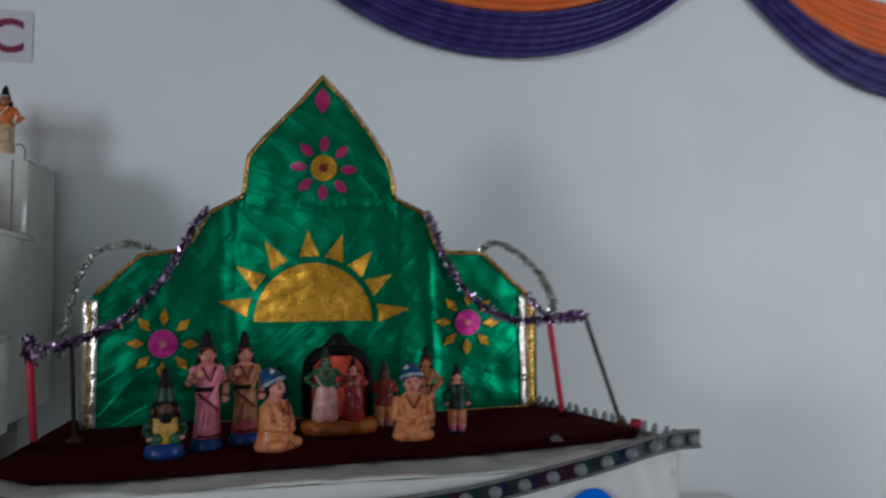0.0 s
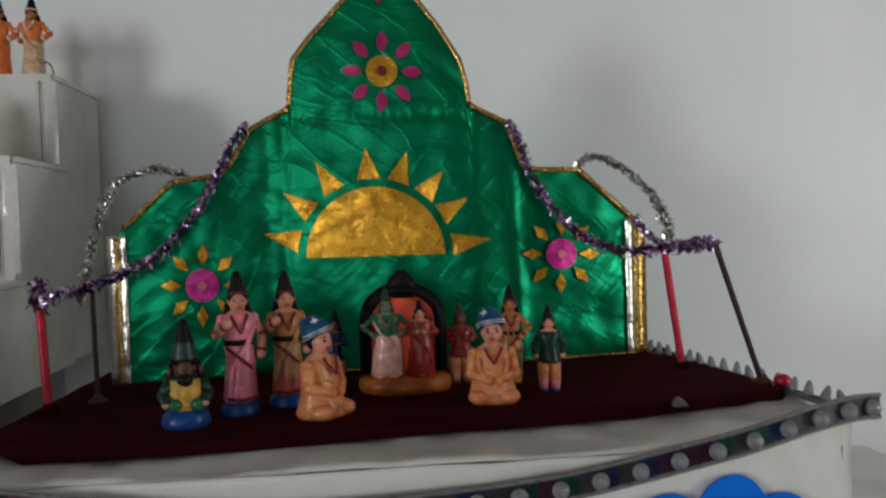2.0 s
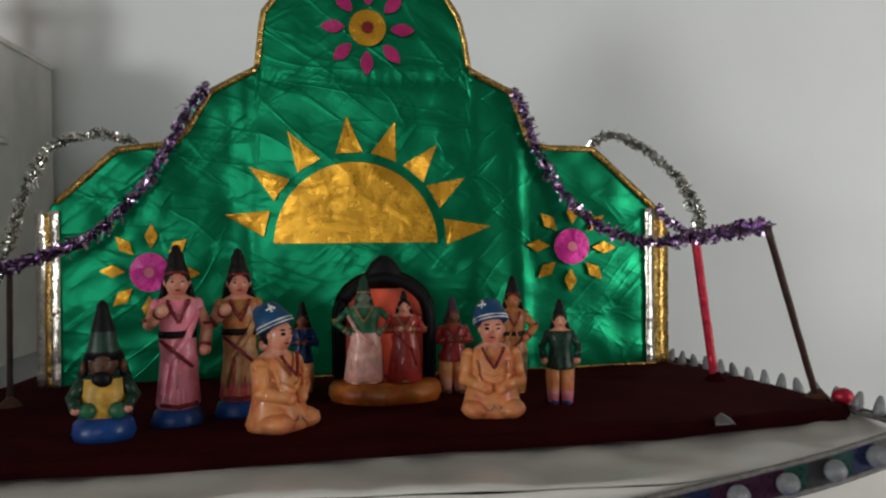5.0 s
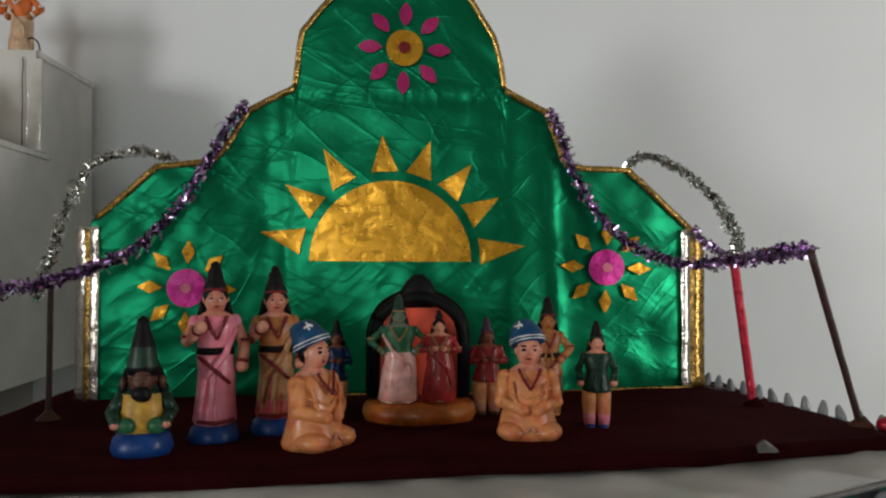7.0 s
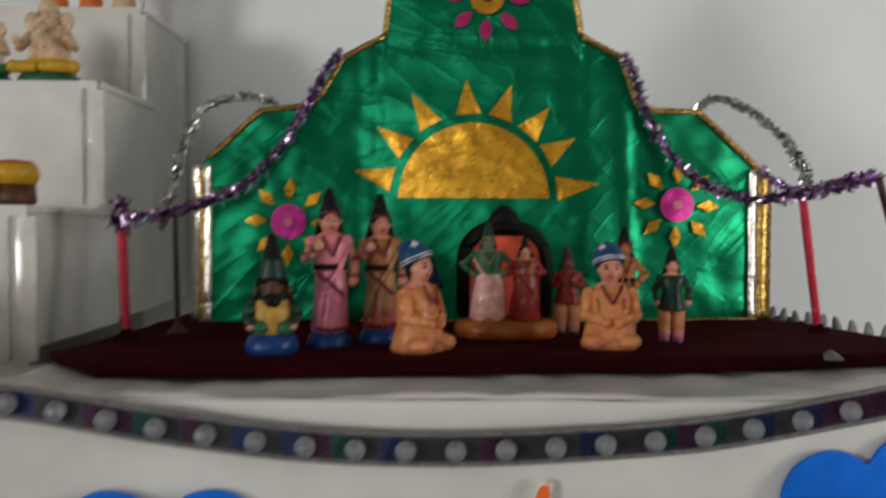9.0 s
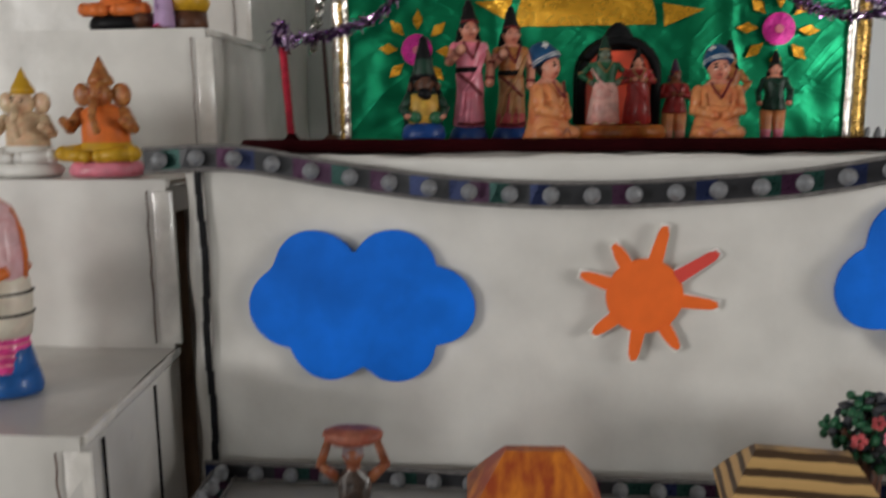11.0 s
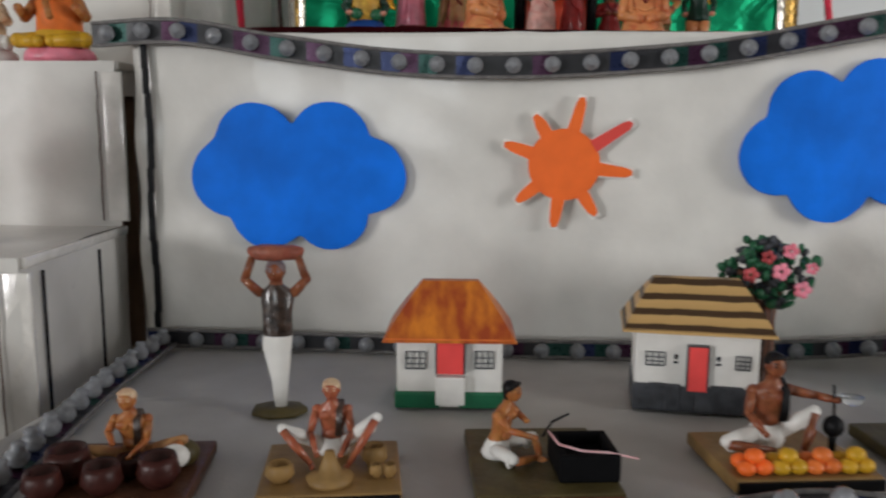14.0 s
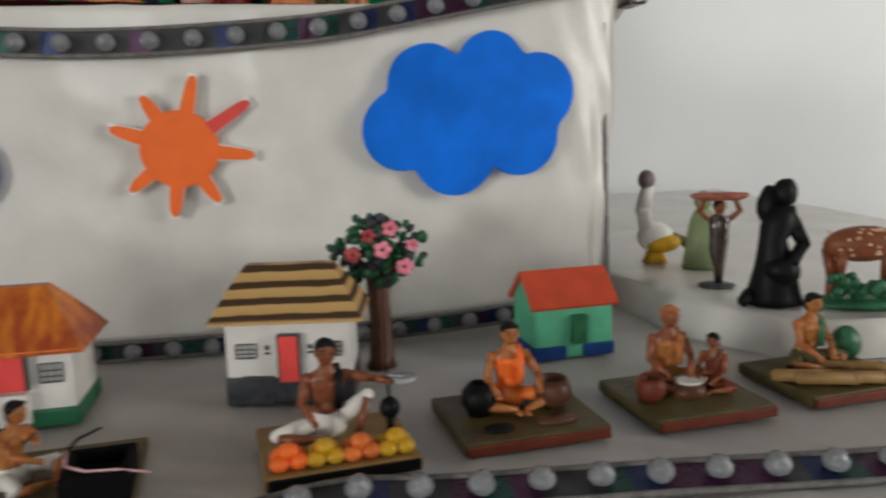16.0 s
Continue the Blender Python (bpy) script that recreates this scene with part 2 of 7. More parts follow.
SKIN_O = paint("ochre_clay", (0.42, 0.175, 0.05), 0.42, vary=0.32, size=80, bump=0.35, coat=0.15, wash=0.6)
SAGE_SKIN = paint("grey_green_clay", (0.14, 0.17, 0.12), 0.38, vary=0.3, size=70, coat=0.2)
ROSE_WHITE = paint("rose_white_robe", (0.72, 0.42, 0.36), 0.38, vary=0.25, size=55, coat=0.2, wash=0.5)
PLUM = paint("dark_plum_paint", (0.05, 0.02, 0.045), 0.4, vary=0.3, size=60)
SKIN_G = paint("grey_clay", (0.2, 0.15, 0.16), 0.35, vary=0.15, size=60)
PEACH = paint("peach_robe", (0.68, 0.27, 0.1), 0.38, vary=0.2, size=45, coat=0.2, wash=0.6)
CREAM = paint("cream_robe", (0.7, 0.54, 0.34), 0.4, vary=0.25, size=60, coat=0.2, wash=0.4)
PINK = paint("pink_robe", (0.82, 0.27, 0.36), 0.38, vary=0.2, size=45, coat=0.2, wash=0.4)
HOTPINK = paint("hot_pink", (0.75, 0.06, 0.3), 0.34, vary=0.35, size=70, coat=0.4, wash=0.4)
BLUE = paint("blue_paint", (0.007, 0.045, 0.19), 0.35, vary=0.2, size=50)
TEAL = paint("teal_cap", (0.006, 0.06, 0.15), 0.4, vary=0.2, size=60)
DKGREEN = paint("dark_green_paint", (0.007, 0.034, 0.02), 0.4, vary=0.3, size=60)
LEAF = paint("leaf_green", (0.02, 0.11, 0.05), 0.4, vary=0.3, size=80)
YELLOW = paint("yellow_paint", (0.6, 0.33, 0.02), 0.4, vary=0.15, size=60)
ORANGE = paint("orange_paint", (0.72, 0.17, 0.035), 0.4, vary=0.18, size=50)
RED = paint("red_paint", (0.5, 0.03, 0.02), 0.4, vary=0.2, size=60)
SCARLET = paint("scarlet_arch", (0.85, 0.1, 0.045), 0.35, vary=0.12, size=40, coat=0.4)
LILAC = paint("lilac_paint", (0.5, 0.33, 0.55), 0.4, vary=0.15, size=50)
WHITE = paint("white_paint", (0.78, 0.76, 0.72), 0.4, vary=0.06, size=40)
DKRED = paint("dark_red_bead", (0.16, 0.012, 0.015), 0.35, vary=0.2)
OLIVE = paint("olive_base", (0.085, 0.065, 0.022), 0.5, vary=0.3, size=50, bump=0.4)
TAN = paint("tan_base", (0.29, 0.17, 0.06), 0.5, vary=0.2, size=50, bump=0.3)
MUD = paint("dark_brown_clay", (0.09, 0.035, 0.018), 0.45, vary=0.3, size=60, bump=0.4)
BRICK = paint("brick_red_edge", (0.15, 0.03, 0.014), 0.5, vary=0.2, size=60)
MATT_BLACK = paint("matt_black_paint", (0.004, 0.004, 0.0045), 0.8, vary=0.4, spec=0.08)
VEST = paint("dark_blotched_vest", (0.035, 0.02, 0.014), 0.3, vary=0.8, size=120, bump=0.8, coat=0.6)
BASKET = paint("red_brown_basket", (0.33, 0.11, 0.07), 0.45, vary=0.3, size=90, bump=0.6, wash=0.4)
HEMRED = paint("rose_hem", (0.5, 0.09, 0.1), 0.4, vary=0.25, size=60, wash=0.5)
TAN_ROBE = paint("tan_robe", (0.42, 0.24, 0.1), 0.42, vary=0.3, size=60, wash=0.5)
RED_D = paint("deep_red_paint", (0.28, 0.018, 0.016), 0.4, vary=0.35, size=70, coat=0.2)
NAVY = paint("navy_paint", (0.006, 0.025, 0.09), 0.4, vary=0.35, size=70)
STONE = paint("grey_stone_paint", (0.045, 0.048, 0.055), 0.45, vary=0.4, size=70, bump=0.6)
HUT_GREEN = paint("hut_green", (0.012, 0.13, 0.06), 0.4, vary=0.15)
PALE_PINK = paint("pale_pink_clay", (0.78, 0.5, 0.52), 0.34, vary=0.12, size=60, coat=0.35, wash=0.4)
CREAM_W = paint("cream_white_clay", (0.74, 0.68, 0.56), 0.36, vary=0.1, size=60, coat=0.3, wash=0.15)
BLUE_BASE = paint("bright_blue_base", (0.01, 0.1, 0.34), 0.35, vary=0.2, size=50, coat=0.3)
GIRL = paint("pale_rose_clay", (0.6, 0.36, 0.36), 0.36, vary=0.3, size=60, coat=0.3, wash=0.4)
MINT = paint("mint_wall", (0.09, 0.4, 0.24), 0.42, vary=0.12, size=40)
TILE_RED = paint("red_roof", (0.55, 0.07, 0.03), 0.42, vary=0.14, size=40)
DOOR_RED = paint("door_red", (0.85, 0.08, 0.075), 0.4, vary=0.1)
THATCH_O = streaked("orange_thatch", (0.72, 0.22, 0.022), (0.36, 0.055, 0.012), 85, 14)
THATCH_S = banded("striped_thatch", (0.55, 0.34, 0.13), (0.06, 0.03, 0.012), 22, "Z", 0.9, 0.45, 0.5, (0.5, 0.72))
BARK = banded("tree_bark", (0.14, 0.05, 0.025), (0.06, 0.022, 0.012), 40, "X", 5, 0.5, 0.5)
PURPLE_CLOTH = banded("purple_swag_cloth", (0.045, 0.028, 0.17), (0.025, 0.015, 0.11), 9, "DIAGONAL", 4, 0.5, 0.4)
ORANGE_CLOTH = paint("orange_swag_cloth", (0.72, 0.15, 0.03), 0.5, vary=0.12, size=12, bump=0.4)
PAPER = paint("pale_sign_paper", (0.66, 0.62, 0.68), 0.6, vary=0.04)
LETTER = paint("letter_maroon", (0.22, 0.015, 0.06), 0.5, vary=0.1)
WOOD = paint("table_wood", (0.16, 0.09, 0.05), 0.5, vary=0.25, size=20)


# ---- mesh helpers ----
def fin(bm, name, mats, smooth=True):
    me = bpy.data.meshes.new(name)
    bmesh.ops.recalc_face_normals(bm, faces=bm.faces)
    bm.to_mesh(me)
    bm.free()
    for m in (mats if isinstance(mats, (list, tuple)) else [mats]):
        me.materials.append(m)
    if smooth:
        for p in me.polygons:
            p.use_smooth = True
    return me


def part(name, bm, mats, parent=None, label="", smooth=True):
    ob = new(name, fin(bm, name, mats, smooth))
    if parent:
        ob.parent = parent
    if label:
        ob["label"] = label
    return ob


def thing(name, label, category, at=(0, 0, 0), rz=0, group="", kind=""):
    ob = new(name)
    ob.empty_display_size = 0.02
    ob.matrix_world = pose(*at, 0, 0, rz)
    return tagged(ob, label, category, group, kind)


def mark(bm, verts, mi):
    vs = set(verts)
    for v in vs:
        for f in v.link_faces:
            f.material_index = mi


def ball(bm, c, r, mi=0, seg=16, rings=10, rot=(0, 0, 0)):
    r = r if isinstance(r, tuple) else (r, r, r)
    m = pose(*c, *rot) @ Matrix.Diagonal((*r, 1))
    mark(bm, bmesh.ops.create_uvsphere(bm, u_segments=seg, v_segments=rings, radius=1, matrix=m)["verts"], mi)


def tube(bm, p, q, r1, r2=None, mi=0, seg=10):
    p, q = Vector(p), Vector(q)
    d = q - p
    m = Matrix.Translation((p + q) / 2) @ d.to_track_quat("Z", "Y").to_matrix().to_4x4()
    mark(bm, bmesh.ops.create_cone(bm, cap_ends=True, segments=seg, radius1=r1, radius2=r1 if r2 is None else r2, depth=d.length, matrix=m)["verts"], mi)


def limb(bm, pts, r, mi=0, taper=0.8):
    for i in range(len(pts) - 1):
        a, b = r * taper ** i, r * taper ** (i + 1)
        tube(bm, pts[i], pts[i + 1], a, b, mi, 10)
        ball(bm, pts[i + 1], b * 1.06, mi, 10, 6)
    ball(bm, pts[0], r, mi, 10, 6)


def box(bm, c, s, mi=0, bev=0.0, rz=0):
    vs = bmesh.ops.create_cube(bm, size=1, matrix=pose(*c, 0, 0, rz) @ Matrix.Diagonal((*s, 1)))["verts"]
    mark(bm, vs, mi)
    if bev:
        es = list({e for v in vs for e in v.link_edges})
        res = bmesh.ops.bevel(bm, geom=es, offset=bev, segments=2, affect="EDGES", profile=0.6)
        for f in res["faces"]:
            f.material_index = mi


def pipe(bm, pts, radii, mi=0, seg=8):
    """One tube along points."""
    P = [Vector(p) for p in pts]
    loops = []
    for i, p in enumerate(P):
        t = (P[min(i + 1, len(P) - 1)] - P[max(i - 1, 0)]).normalized()
        a = t.orthogonal().normalized() if abs(t.z) > 0.9 else t.cross(Vector((0, 0, 1))).normalized()
        b = t.cross(a)
        r = radii[i] if isinstance(radii, (list, tuple)) else radii
        loops.append([bm.verts.new(p + a * r * math.cos(2 * math.pi * k / seg) + b * r * math.sin(2 * math.pi * k / seg)) for k in range(seg)])
    for u, v in zip(loops, loops[1:]):
        for k in range(seg):
            bm.faces.new((u[k], u[(k + 1) % seg], v[(k + 1) % seg], v[k])).material_index = mi
    bm.faces.new(loops[0][::-1]).material_index = mi
    bm.faces.new(loops[-1]).material_index = mi


def loft(bm, rings, seg=24, caps=True):
    """Elliptical rings (x, y, z, rx, ry, material) joined from bottom to top."""
    loops = []
    for x, y, z, rx, ry, mi in rings:
        loops.append([bm.verts.new((x + rx * math.cos(a), y + ry * math.sin(a), z)) for a in (2 * math.pi * k / seg for k in range(seg))])
    for i in range(len(loops) - 1):
        for k in range(seg):
            f = bm.faces.new((loops[i][k], loops[i][(k + 1) % seg], loops[i + 1][(k + 1) % seg], loops[i + 1][k]))
            f.material_index = rings[i][5]
    if caps:
        bm.faces.new(loops[0][::-1]).material_index = rings[0][5]
        bm.faces.new(loops[-1]).material_index = rings[-1][5]


def prism(bm, pts, y0, y1, mi=0):
    """A flat outline in x, z with depth from y0 to y1."""
    a = [bm.verts.new((x, y0, z)) for x, z in pts]
    b = [bm.verts.new((x, y1, z)) for x, z in pts]
    bm.faces.new(a).material_index = mi
    bm.faces.new(b[::-1]).material_index = mi
    for i in range(len(pts)):
        j = (i + 1) % len(pts)
        bm.faces.new((a[i], b[i], b[j], a[j])).material_index = mi


def sheet(bm, nu, nv, fn, mi=0, thick=0.0):
    """A surface fn(u, v) on a grid of nu by nv."""
    g = [[bm.verts.new(fn(i / nu, j / nv)) for j in range(nv + 1)] for i in range(nu + 1)]
    for i in range(nu):
        for j in range(nv):
            bm.faces.new((g[i][j], g[i + 1][j], g[i + 1][j + 1], g[i][j + 1])).material_index = mi


def knead(bm, amp, s):
    """Uneven hand-moulded surface."""
    bm.normal_update()
    for v in bm.verts:
        v.co += v.normal * amp * (noise.noise(v.co * s) + 0.5 * noise.noise(v.co * s * 2.7))


def thicken(ob, t):
    mod = ob.modifiers.new("thickness", "SOLIDIFY")
    mod.thickness, mod.offset = t, 0
    return ob


def along(pts, n):
    """n + 1 points evenly spaced on a smooth line through pts, and their tangents."""
    P = [Vector(p) for p in pts]
    Q = [P[0] * 2 - P[1]] + P + [P[-1] * 2 - P[-2]]
    fine = []
    for i in range(1, len(Q) - 2):
        for k in range(24):
            t = k / 24
            a, b, c, d = Q[i - 1], Q[i], Q[i + 1], Q[i + 2]
            fine.append(0.5 * (2 * b + (c - a) * t + (2 * a - 5 * b + 4 * c - d) * t * t + (3 * b - a - 3 * c + d) * t ** 3))
    fine.append(P[-1])
    cum = [0]
    for a, b in zip(fine, fine[1:]):
        cum.append(cum[-1] + (b - a).length)
    out, j = [], 0
    for k in range(n + 1):
        s = cum[-1] * k / n
        while j < len(cum) - 2 and cum[j + 1] < s:
            j += 1
        f = (s - cum[j]) / max(1e-9, cum[j + 1] - cum[j])
        out.append((fine[j].lerp(fine[j + 1], f), (fine[j + 1] - fine[j]).normalized()))
    return out


def nz(x, y, z=0.0, s=1.0):
    return noise.noise(Vector((x * s, y * s, z * s)))


# ---- room ----
def slab(name, c, s, mat, label):
    bm = bmesh.new()
    box(bm, c, s)
    return tagged(part(name, bm, mat, smooth=False), label, name.split("_")[0], kind="structure")


X0, X1, Y0, Y1, ZC = -8.0, 3.6, -9.5, 0.6, 3.3
slab("floor", (-2.2, -4.45, -0.05), (11.9, 10.4, 0.1), FLOOR, "unseen grey tiled floor, toned dark to limit bounced light")
slab("ceiling", (-2.2, -4.45, ZC + 0.05), (11.9, 10.4, 0.1), CEIL, "unseen plain ceiling, toned down to limit bounced light")
slab("wall_north", (-2.2, Y1 + 0.06, ZC / 2), (11.84, 0.12, ZC), WALL, "smooth off-white painted wall behind the display")


def wall_with_hole(name, along_y, at, lo, hi, h0, h1, z0, z1, label):
    bm = bmesh.new()
    for a, b, c, d in ((lo, h0, 0, ZC), (h1, hi, 0, ZC), (h0, h1, 0, z0), (h0, h1, z1, ZC)):
        if b - a < 0.01 or d - c < 0.01:
            continue
        ce, si = (a + b) / 2, b - a
        box(bm, (at, ce, (c + d) / 2) if along_y else (ce, at, (c + d) / 2), (0.12, si, d - c) if along_y else (si, 0.12, d - c))
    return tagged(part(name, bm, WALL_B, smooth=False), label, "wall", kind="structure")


# unseen closing walls, darkened so that less light bounces onto the display
wall_with_hole("wall_west", True, X0 - 0.06, Y0, Y1, -8.9, -6.1, 0.75, 2.85, "unseen cream wall, toned down to limit bounce, with the window opening")
wall_with_hole("wall_east", True, X1 + 0.06, Y0, Y1, -2.85, -1.55, 0.65, 2.35, "unseen cream wall, toned down to limit bounce, with an added opening")
wall_with_hole("wall_south", False, Y0 - 0.06, X0, X1, -2.75, -0.45, 0.95, 2.55, "unseen cream wall, toned down to limit bounce, with an added rear opening")
# the second and third windows are added, only to frame the fill lamps
for nm, wx, wy, wz, ww, wh, turn in (("window_1", X0 - 0.04, -7.5, 1.8, 2.8, 2.1, 0), ("added_window_2", X1 + 0.04, -2.2, 1.5, 1.3, 1.7, 0), ("added_window_3", -1.6, Y0 - 0.04, 1.75, 2.3, 1.6, 90)):
    win = thing(nm, "unseen plain wooden framed window holding an area lamp", "window", (wx, wy, wz), turn, kind="structure")
    for pn, c, s in (("window_frame", (0, -ww / 2 + 0.02, 0), (0.05, 0.04, wh)), ("window_frame", (0, ww / 2 - 0.02, 0), (0.05, 0.04, wh)),
                     ("window_frame", (0, 0, wh / 2 - 0.02), (0.05, ww - 0.08, 0.04)), ("window_sill", (0, 0, -wh / 2 + 0.02), (0.09, ww - 0.08, 0.04))):
        bm = bmesh.new()
        box(bm, c, s, 0, 0.004)
        part(pn, bm, WOOD, win, smooth=False)

# ---- stepped display covered in white vinyl ----
STEPS = [(-1.16, 0.702, -0.56), (-0.861, 0.934, -0.566), (-0.56, 1.166, -0.600), (-0.26, 1.397, -0.650), (0.04, 1.63, -0.68), (0.30, 1.835, -0.70)]
for k, (yf, zt, xr) in enumerate(STEPS):
    yb = STEPS[k + 1][0] + 0.012 if k < 5 else 0.59
    st = thing("display_step", "white vinyl covered display step with taped edges", "display step", (-1.3, yf, 0), group="display steps")
    bm = bmesh.new()
    w = xr + 1.3
    lean = 0.036 if k == 1 else 0.0

    def front(u, v, zt=zt, w=w, k=k):
        x, z = -1.0 + (w + 1.0) * u, zt * v
        return (x, 0.004 * nz(x * 5, z * 6, k * 3.1) - 0.002 + 0.0022 * nz(x * 22, z * 9, k + 3.3) * min(1, (zt - z) * 12), z)

    def tread(u, v, zt=zt, w=w, k=k, d=yb - yf, lean=lean):
        x, y = -1.0 + (w - lean * v + 1.0) * u, d * v
        return (x, y + (0.004 * nz(x * 5, zt * 6, k * 3.1) - 0.002) * (1 - v), zt + 0.0035 * nz(x * 6, y * 6, k + 9.0) * min(1, v * 6))
    sheet(bm, 60, 40, front)
    sheet(bm, 60, 14, tread)
    part("cover", bm, VINYL, st)
    bm = bmesh.new()

    def side(u, v, zt=zt, w=w, k=k, d=yb - yf, lean=lean):
        z0 = 0.0 if k < 2 else 1.19 if k > 2 else 1.12
        y, z = d * u, z0 + (zt - z0) * v
        return (w - lean * u + 0.003 * nz(y * 7, z * 6, k * 1.7), y, z)
    sheet(bm, 14, 30, side)
    part("side_panel", bm, VINYL, st)
    bm = bmesh.new()
    box(bm, (w - 0.004, 0.0, zt - 0.12), (0.03, 0.006, 0.21), 0, 0.002)
    part("edge_tape", bm, TAPE, st, "glossy clear tape over the corner edge")
    bm = bmesh.new()
    box(bm, (w + 0.0015 - lean / 2, (yb - yf) / 2, zt - 0.006), (0.007, (yb - yf) - 0.004, 0.012), 0, 0.002, math.degrees(math.atan2(lean, yb - yf)))
    part("edge_tape", bm, TAPE, st)
    bm = bmesh.new()
    pipe(bm, [(w - 0.024 + 0.003 * nz(q * 0.8, k), -0.0065 + 0.001 * nz(q, 7), zt - 0.015 - 0.016 * q) for q in range(14)], 0.0011, 0, 5)
    part("tape_seam", bm, MUD, st, "thin brown line along the taped corner")
    for sy in ((0.045, 0.205) if k == 1 else ()):
        bm = bmesh.new()
        box(bm, (w + 0.003 - lean * sy / (yb - yf), sy, zt - 0.13), (0.003, 0.0022, 0.22))
        part("seam", bm, BLACK, st, "dark seam in the side panel", smooth=False)

frame_post = thing("timber_post", "dark rough timber post standing in the gap under the steps", "post", (-0.615, -0.50, 0))
bm = bmesh.new()
pipe(bm, [(0.004 * nz(k, 2), 0.004 * nz(k, 5), 1.12 * k / 12) for k in range(13)], [0.013 + 0.003 * nz(k * 2, 9) for k in range(13)], 0, 8)
part("shaft", bm, WOOD, frame_post)

# ---- raised table with its cloths ----
TZ = 1.185
table = thing("display_table", "wooden table hidden under white and maroon cloths", "table", (0.01, -0.22, 0))
bm = bmesh.new()
box(bm, (0, 0, TZ - 0.022), (1.08, 0.60, 0.03), 0, 0.004)
part("tabletop", bm, WOOD, table, smooth=False)
for lx in (-0.5, 0.5):
    for ly in (-0.26, 0.26):
        bm = bmesh.new()
        box(bm, (lx, ly, (TZ - 0.037) / 2), (0.05, 0.05, TZ - 0.037), 0, 0.004)
        part("leg", bm, WOOD, table, smooth=False)


def front_y(x):
    return -0.603 + (0.0 if x < 0.3 else 0.5 * (x - 0.3) ** 2)


bm = bmesh.new()


def top_cloth(u, v):
    x = -0.552 + 1.192 * u
    y0, y1 = front_y(x) + 0.004, 0.10
    y = y0 + (y1 - y0) * v
    lift = 0.12 * max(0, x - 0.3) * max(0, -y - 0.46) / 0.15
    return (x, y, TZ + 0.003 + lift + 0.013 * max(0, -y) + (0.005 * nz(x * 7, y * 9, 4) + 0.005 * nz(x * 19, y * 13, 8)) * (1 if v > 0.02 else 0.5))


sheet(bm, 90, 40, top_cloth)
tagged(thicken(part("table_cover", bm, VINYL), 0.003), "creased white plastic cover on the raised table", "table cover")

bm = bmesh.new()


def maroon_top(u, v):
    x = -0.535 + 1.135 * u
    yf = -0.52 if x < -0.2 else (-0.52 + 0.14 * (x + 0.2) if x < 0.05 else (-0.485 + 0.09 * (x - 0.05) if x < 0.33 else -0.46 + 0.25 * (x - 0.33)))
    yf += 0.10 * max(0, (-0.44 - x)) / 0.1 + 0.006 * nz(x * 16, 2.0)
    y = yf + (0.09 - yf) * v
    edge = min(v * 22, 1.0)
    return (x, y, TZ + 0.0085 + 0.024 * max(0, -y) + 0.003 * edge + 0.0035 * nz(x * 9, y * 11, 7) * edge)


sheet(bm, 120, 60, maroon_top)
maroon = tagged(thicken(part("maroon_cloth", bm, MAROON), 0.012), "dark maroon velvet cloth spread on the raised table", "cloth")
bm = bmesh.new()
pipe(bm, [Vector(maroon_top(k / 60, 0.006)) + Vector((0, 0.003, 0.003)) for k in range(61)], [0.0085 + 0.0016 * nz(k * 0.9, 3) for k in range(61)], 0, 10)
part("hem", bm, MAROON, maroon, "thick rolled front hem")

bm = bmesh.new()


def hanging(u, v):
    x = -0.552 + 1.151 * u
    z = 0.772 + (TZ + 0.0115 + 0.115 * max(0, min(x, 0.6) - 0.3) - 0.772) * v
    fold = 0.006 * nz(x * 4, z * 3, 3) + 0.0042 * nz(x * 13, z * 2.2, 5) + 0.002 * nz(x * 9 + z * 14, z * 9, 12)
    if u > 0.9:
        fold += 0.003 * math.sin((x + z * 0.4) * 90) * (u - 0.9) * 8
    if u < 0.03:
        fold += 0.01 * math.sin(z * 40) * (0.03 - u) * 20
    return (x - 0.012 * (1 - v) * (u > 0.97), front_y(x) + fold, z)


sheet(bm, 120, 60, hanging)
hang = tagged(thicken(part("hanging_sheet", bm, VINYL), 0.002), "glossy white plastic sheet hanging off the table front", "sheet")
bm = bmesh.new()
for k in range(12):
    z = 0.79 + 0.033 * k
    box(bm, (-0.531 + 0.002 * math.sin(k), -0.613, z + 0.015), (0.009, 0.004, 0.034), 0, 0.001)
part("edge_band", bm, BLACK, hang, "black edging band")
bm = bmesh.new()
for k in range(10):
    z = 0.8 + 0.038 * k
    box(bm, (0.588 - 0.001 * k % 3, -0.562, z + 0.015), (0.007, 0.004, 0.04), 0, 0.001)
part("edge_band", bm, GREY_EDGE, hang)

# ---- mirror lace with beads ----
bm = bmesh.new()
loft(bm, [(0, 0, -0.006, 0.004, 0.004, 0), (0, 0, -0.004, 0.0092, 0.0092, 0), (0, 0, 0.0, 0.0105, 0.0105, 0), (0, 0, 0.004, 0.0098, 0.0098, 0), (0, 0, 0.0065, 0.0062, 0.0062, 0), (0, 0, 0.0085, 0.0066, 0.0066, 0), (0, 0, 0.010, 0.003, 0.003, 0)], 16)
bmesh.ops.transform(bm, matrix=pose(0, 0, 0, 90, 0, 0), verts=bm.verts)
BEAD_MESH = fin(bm, "bead", BEAD)


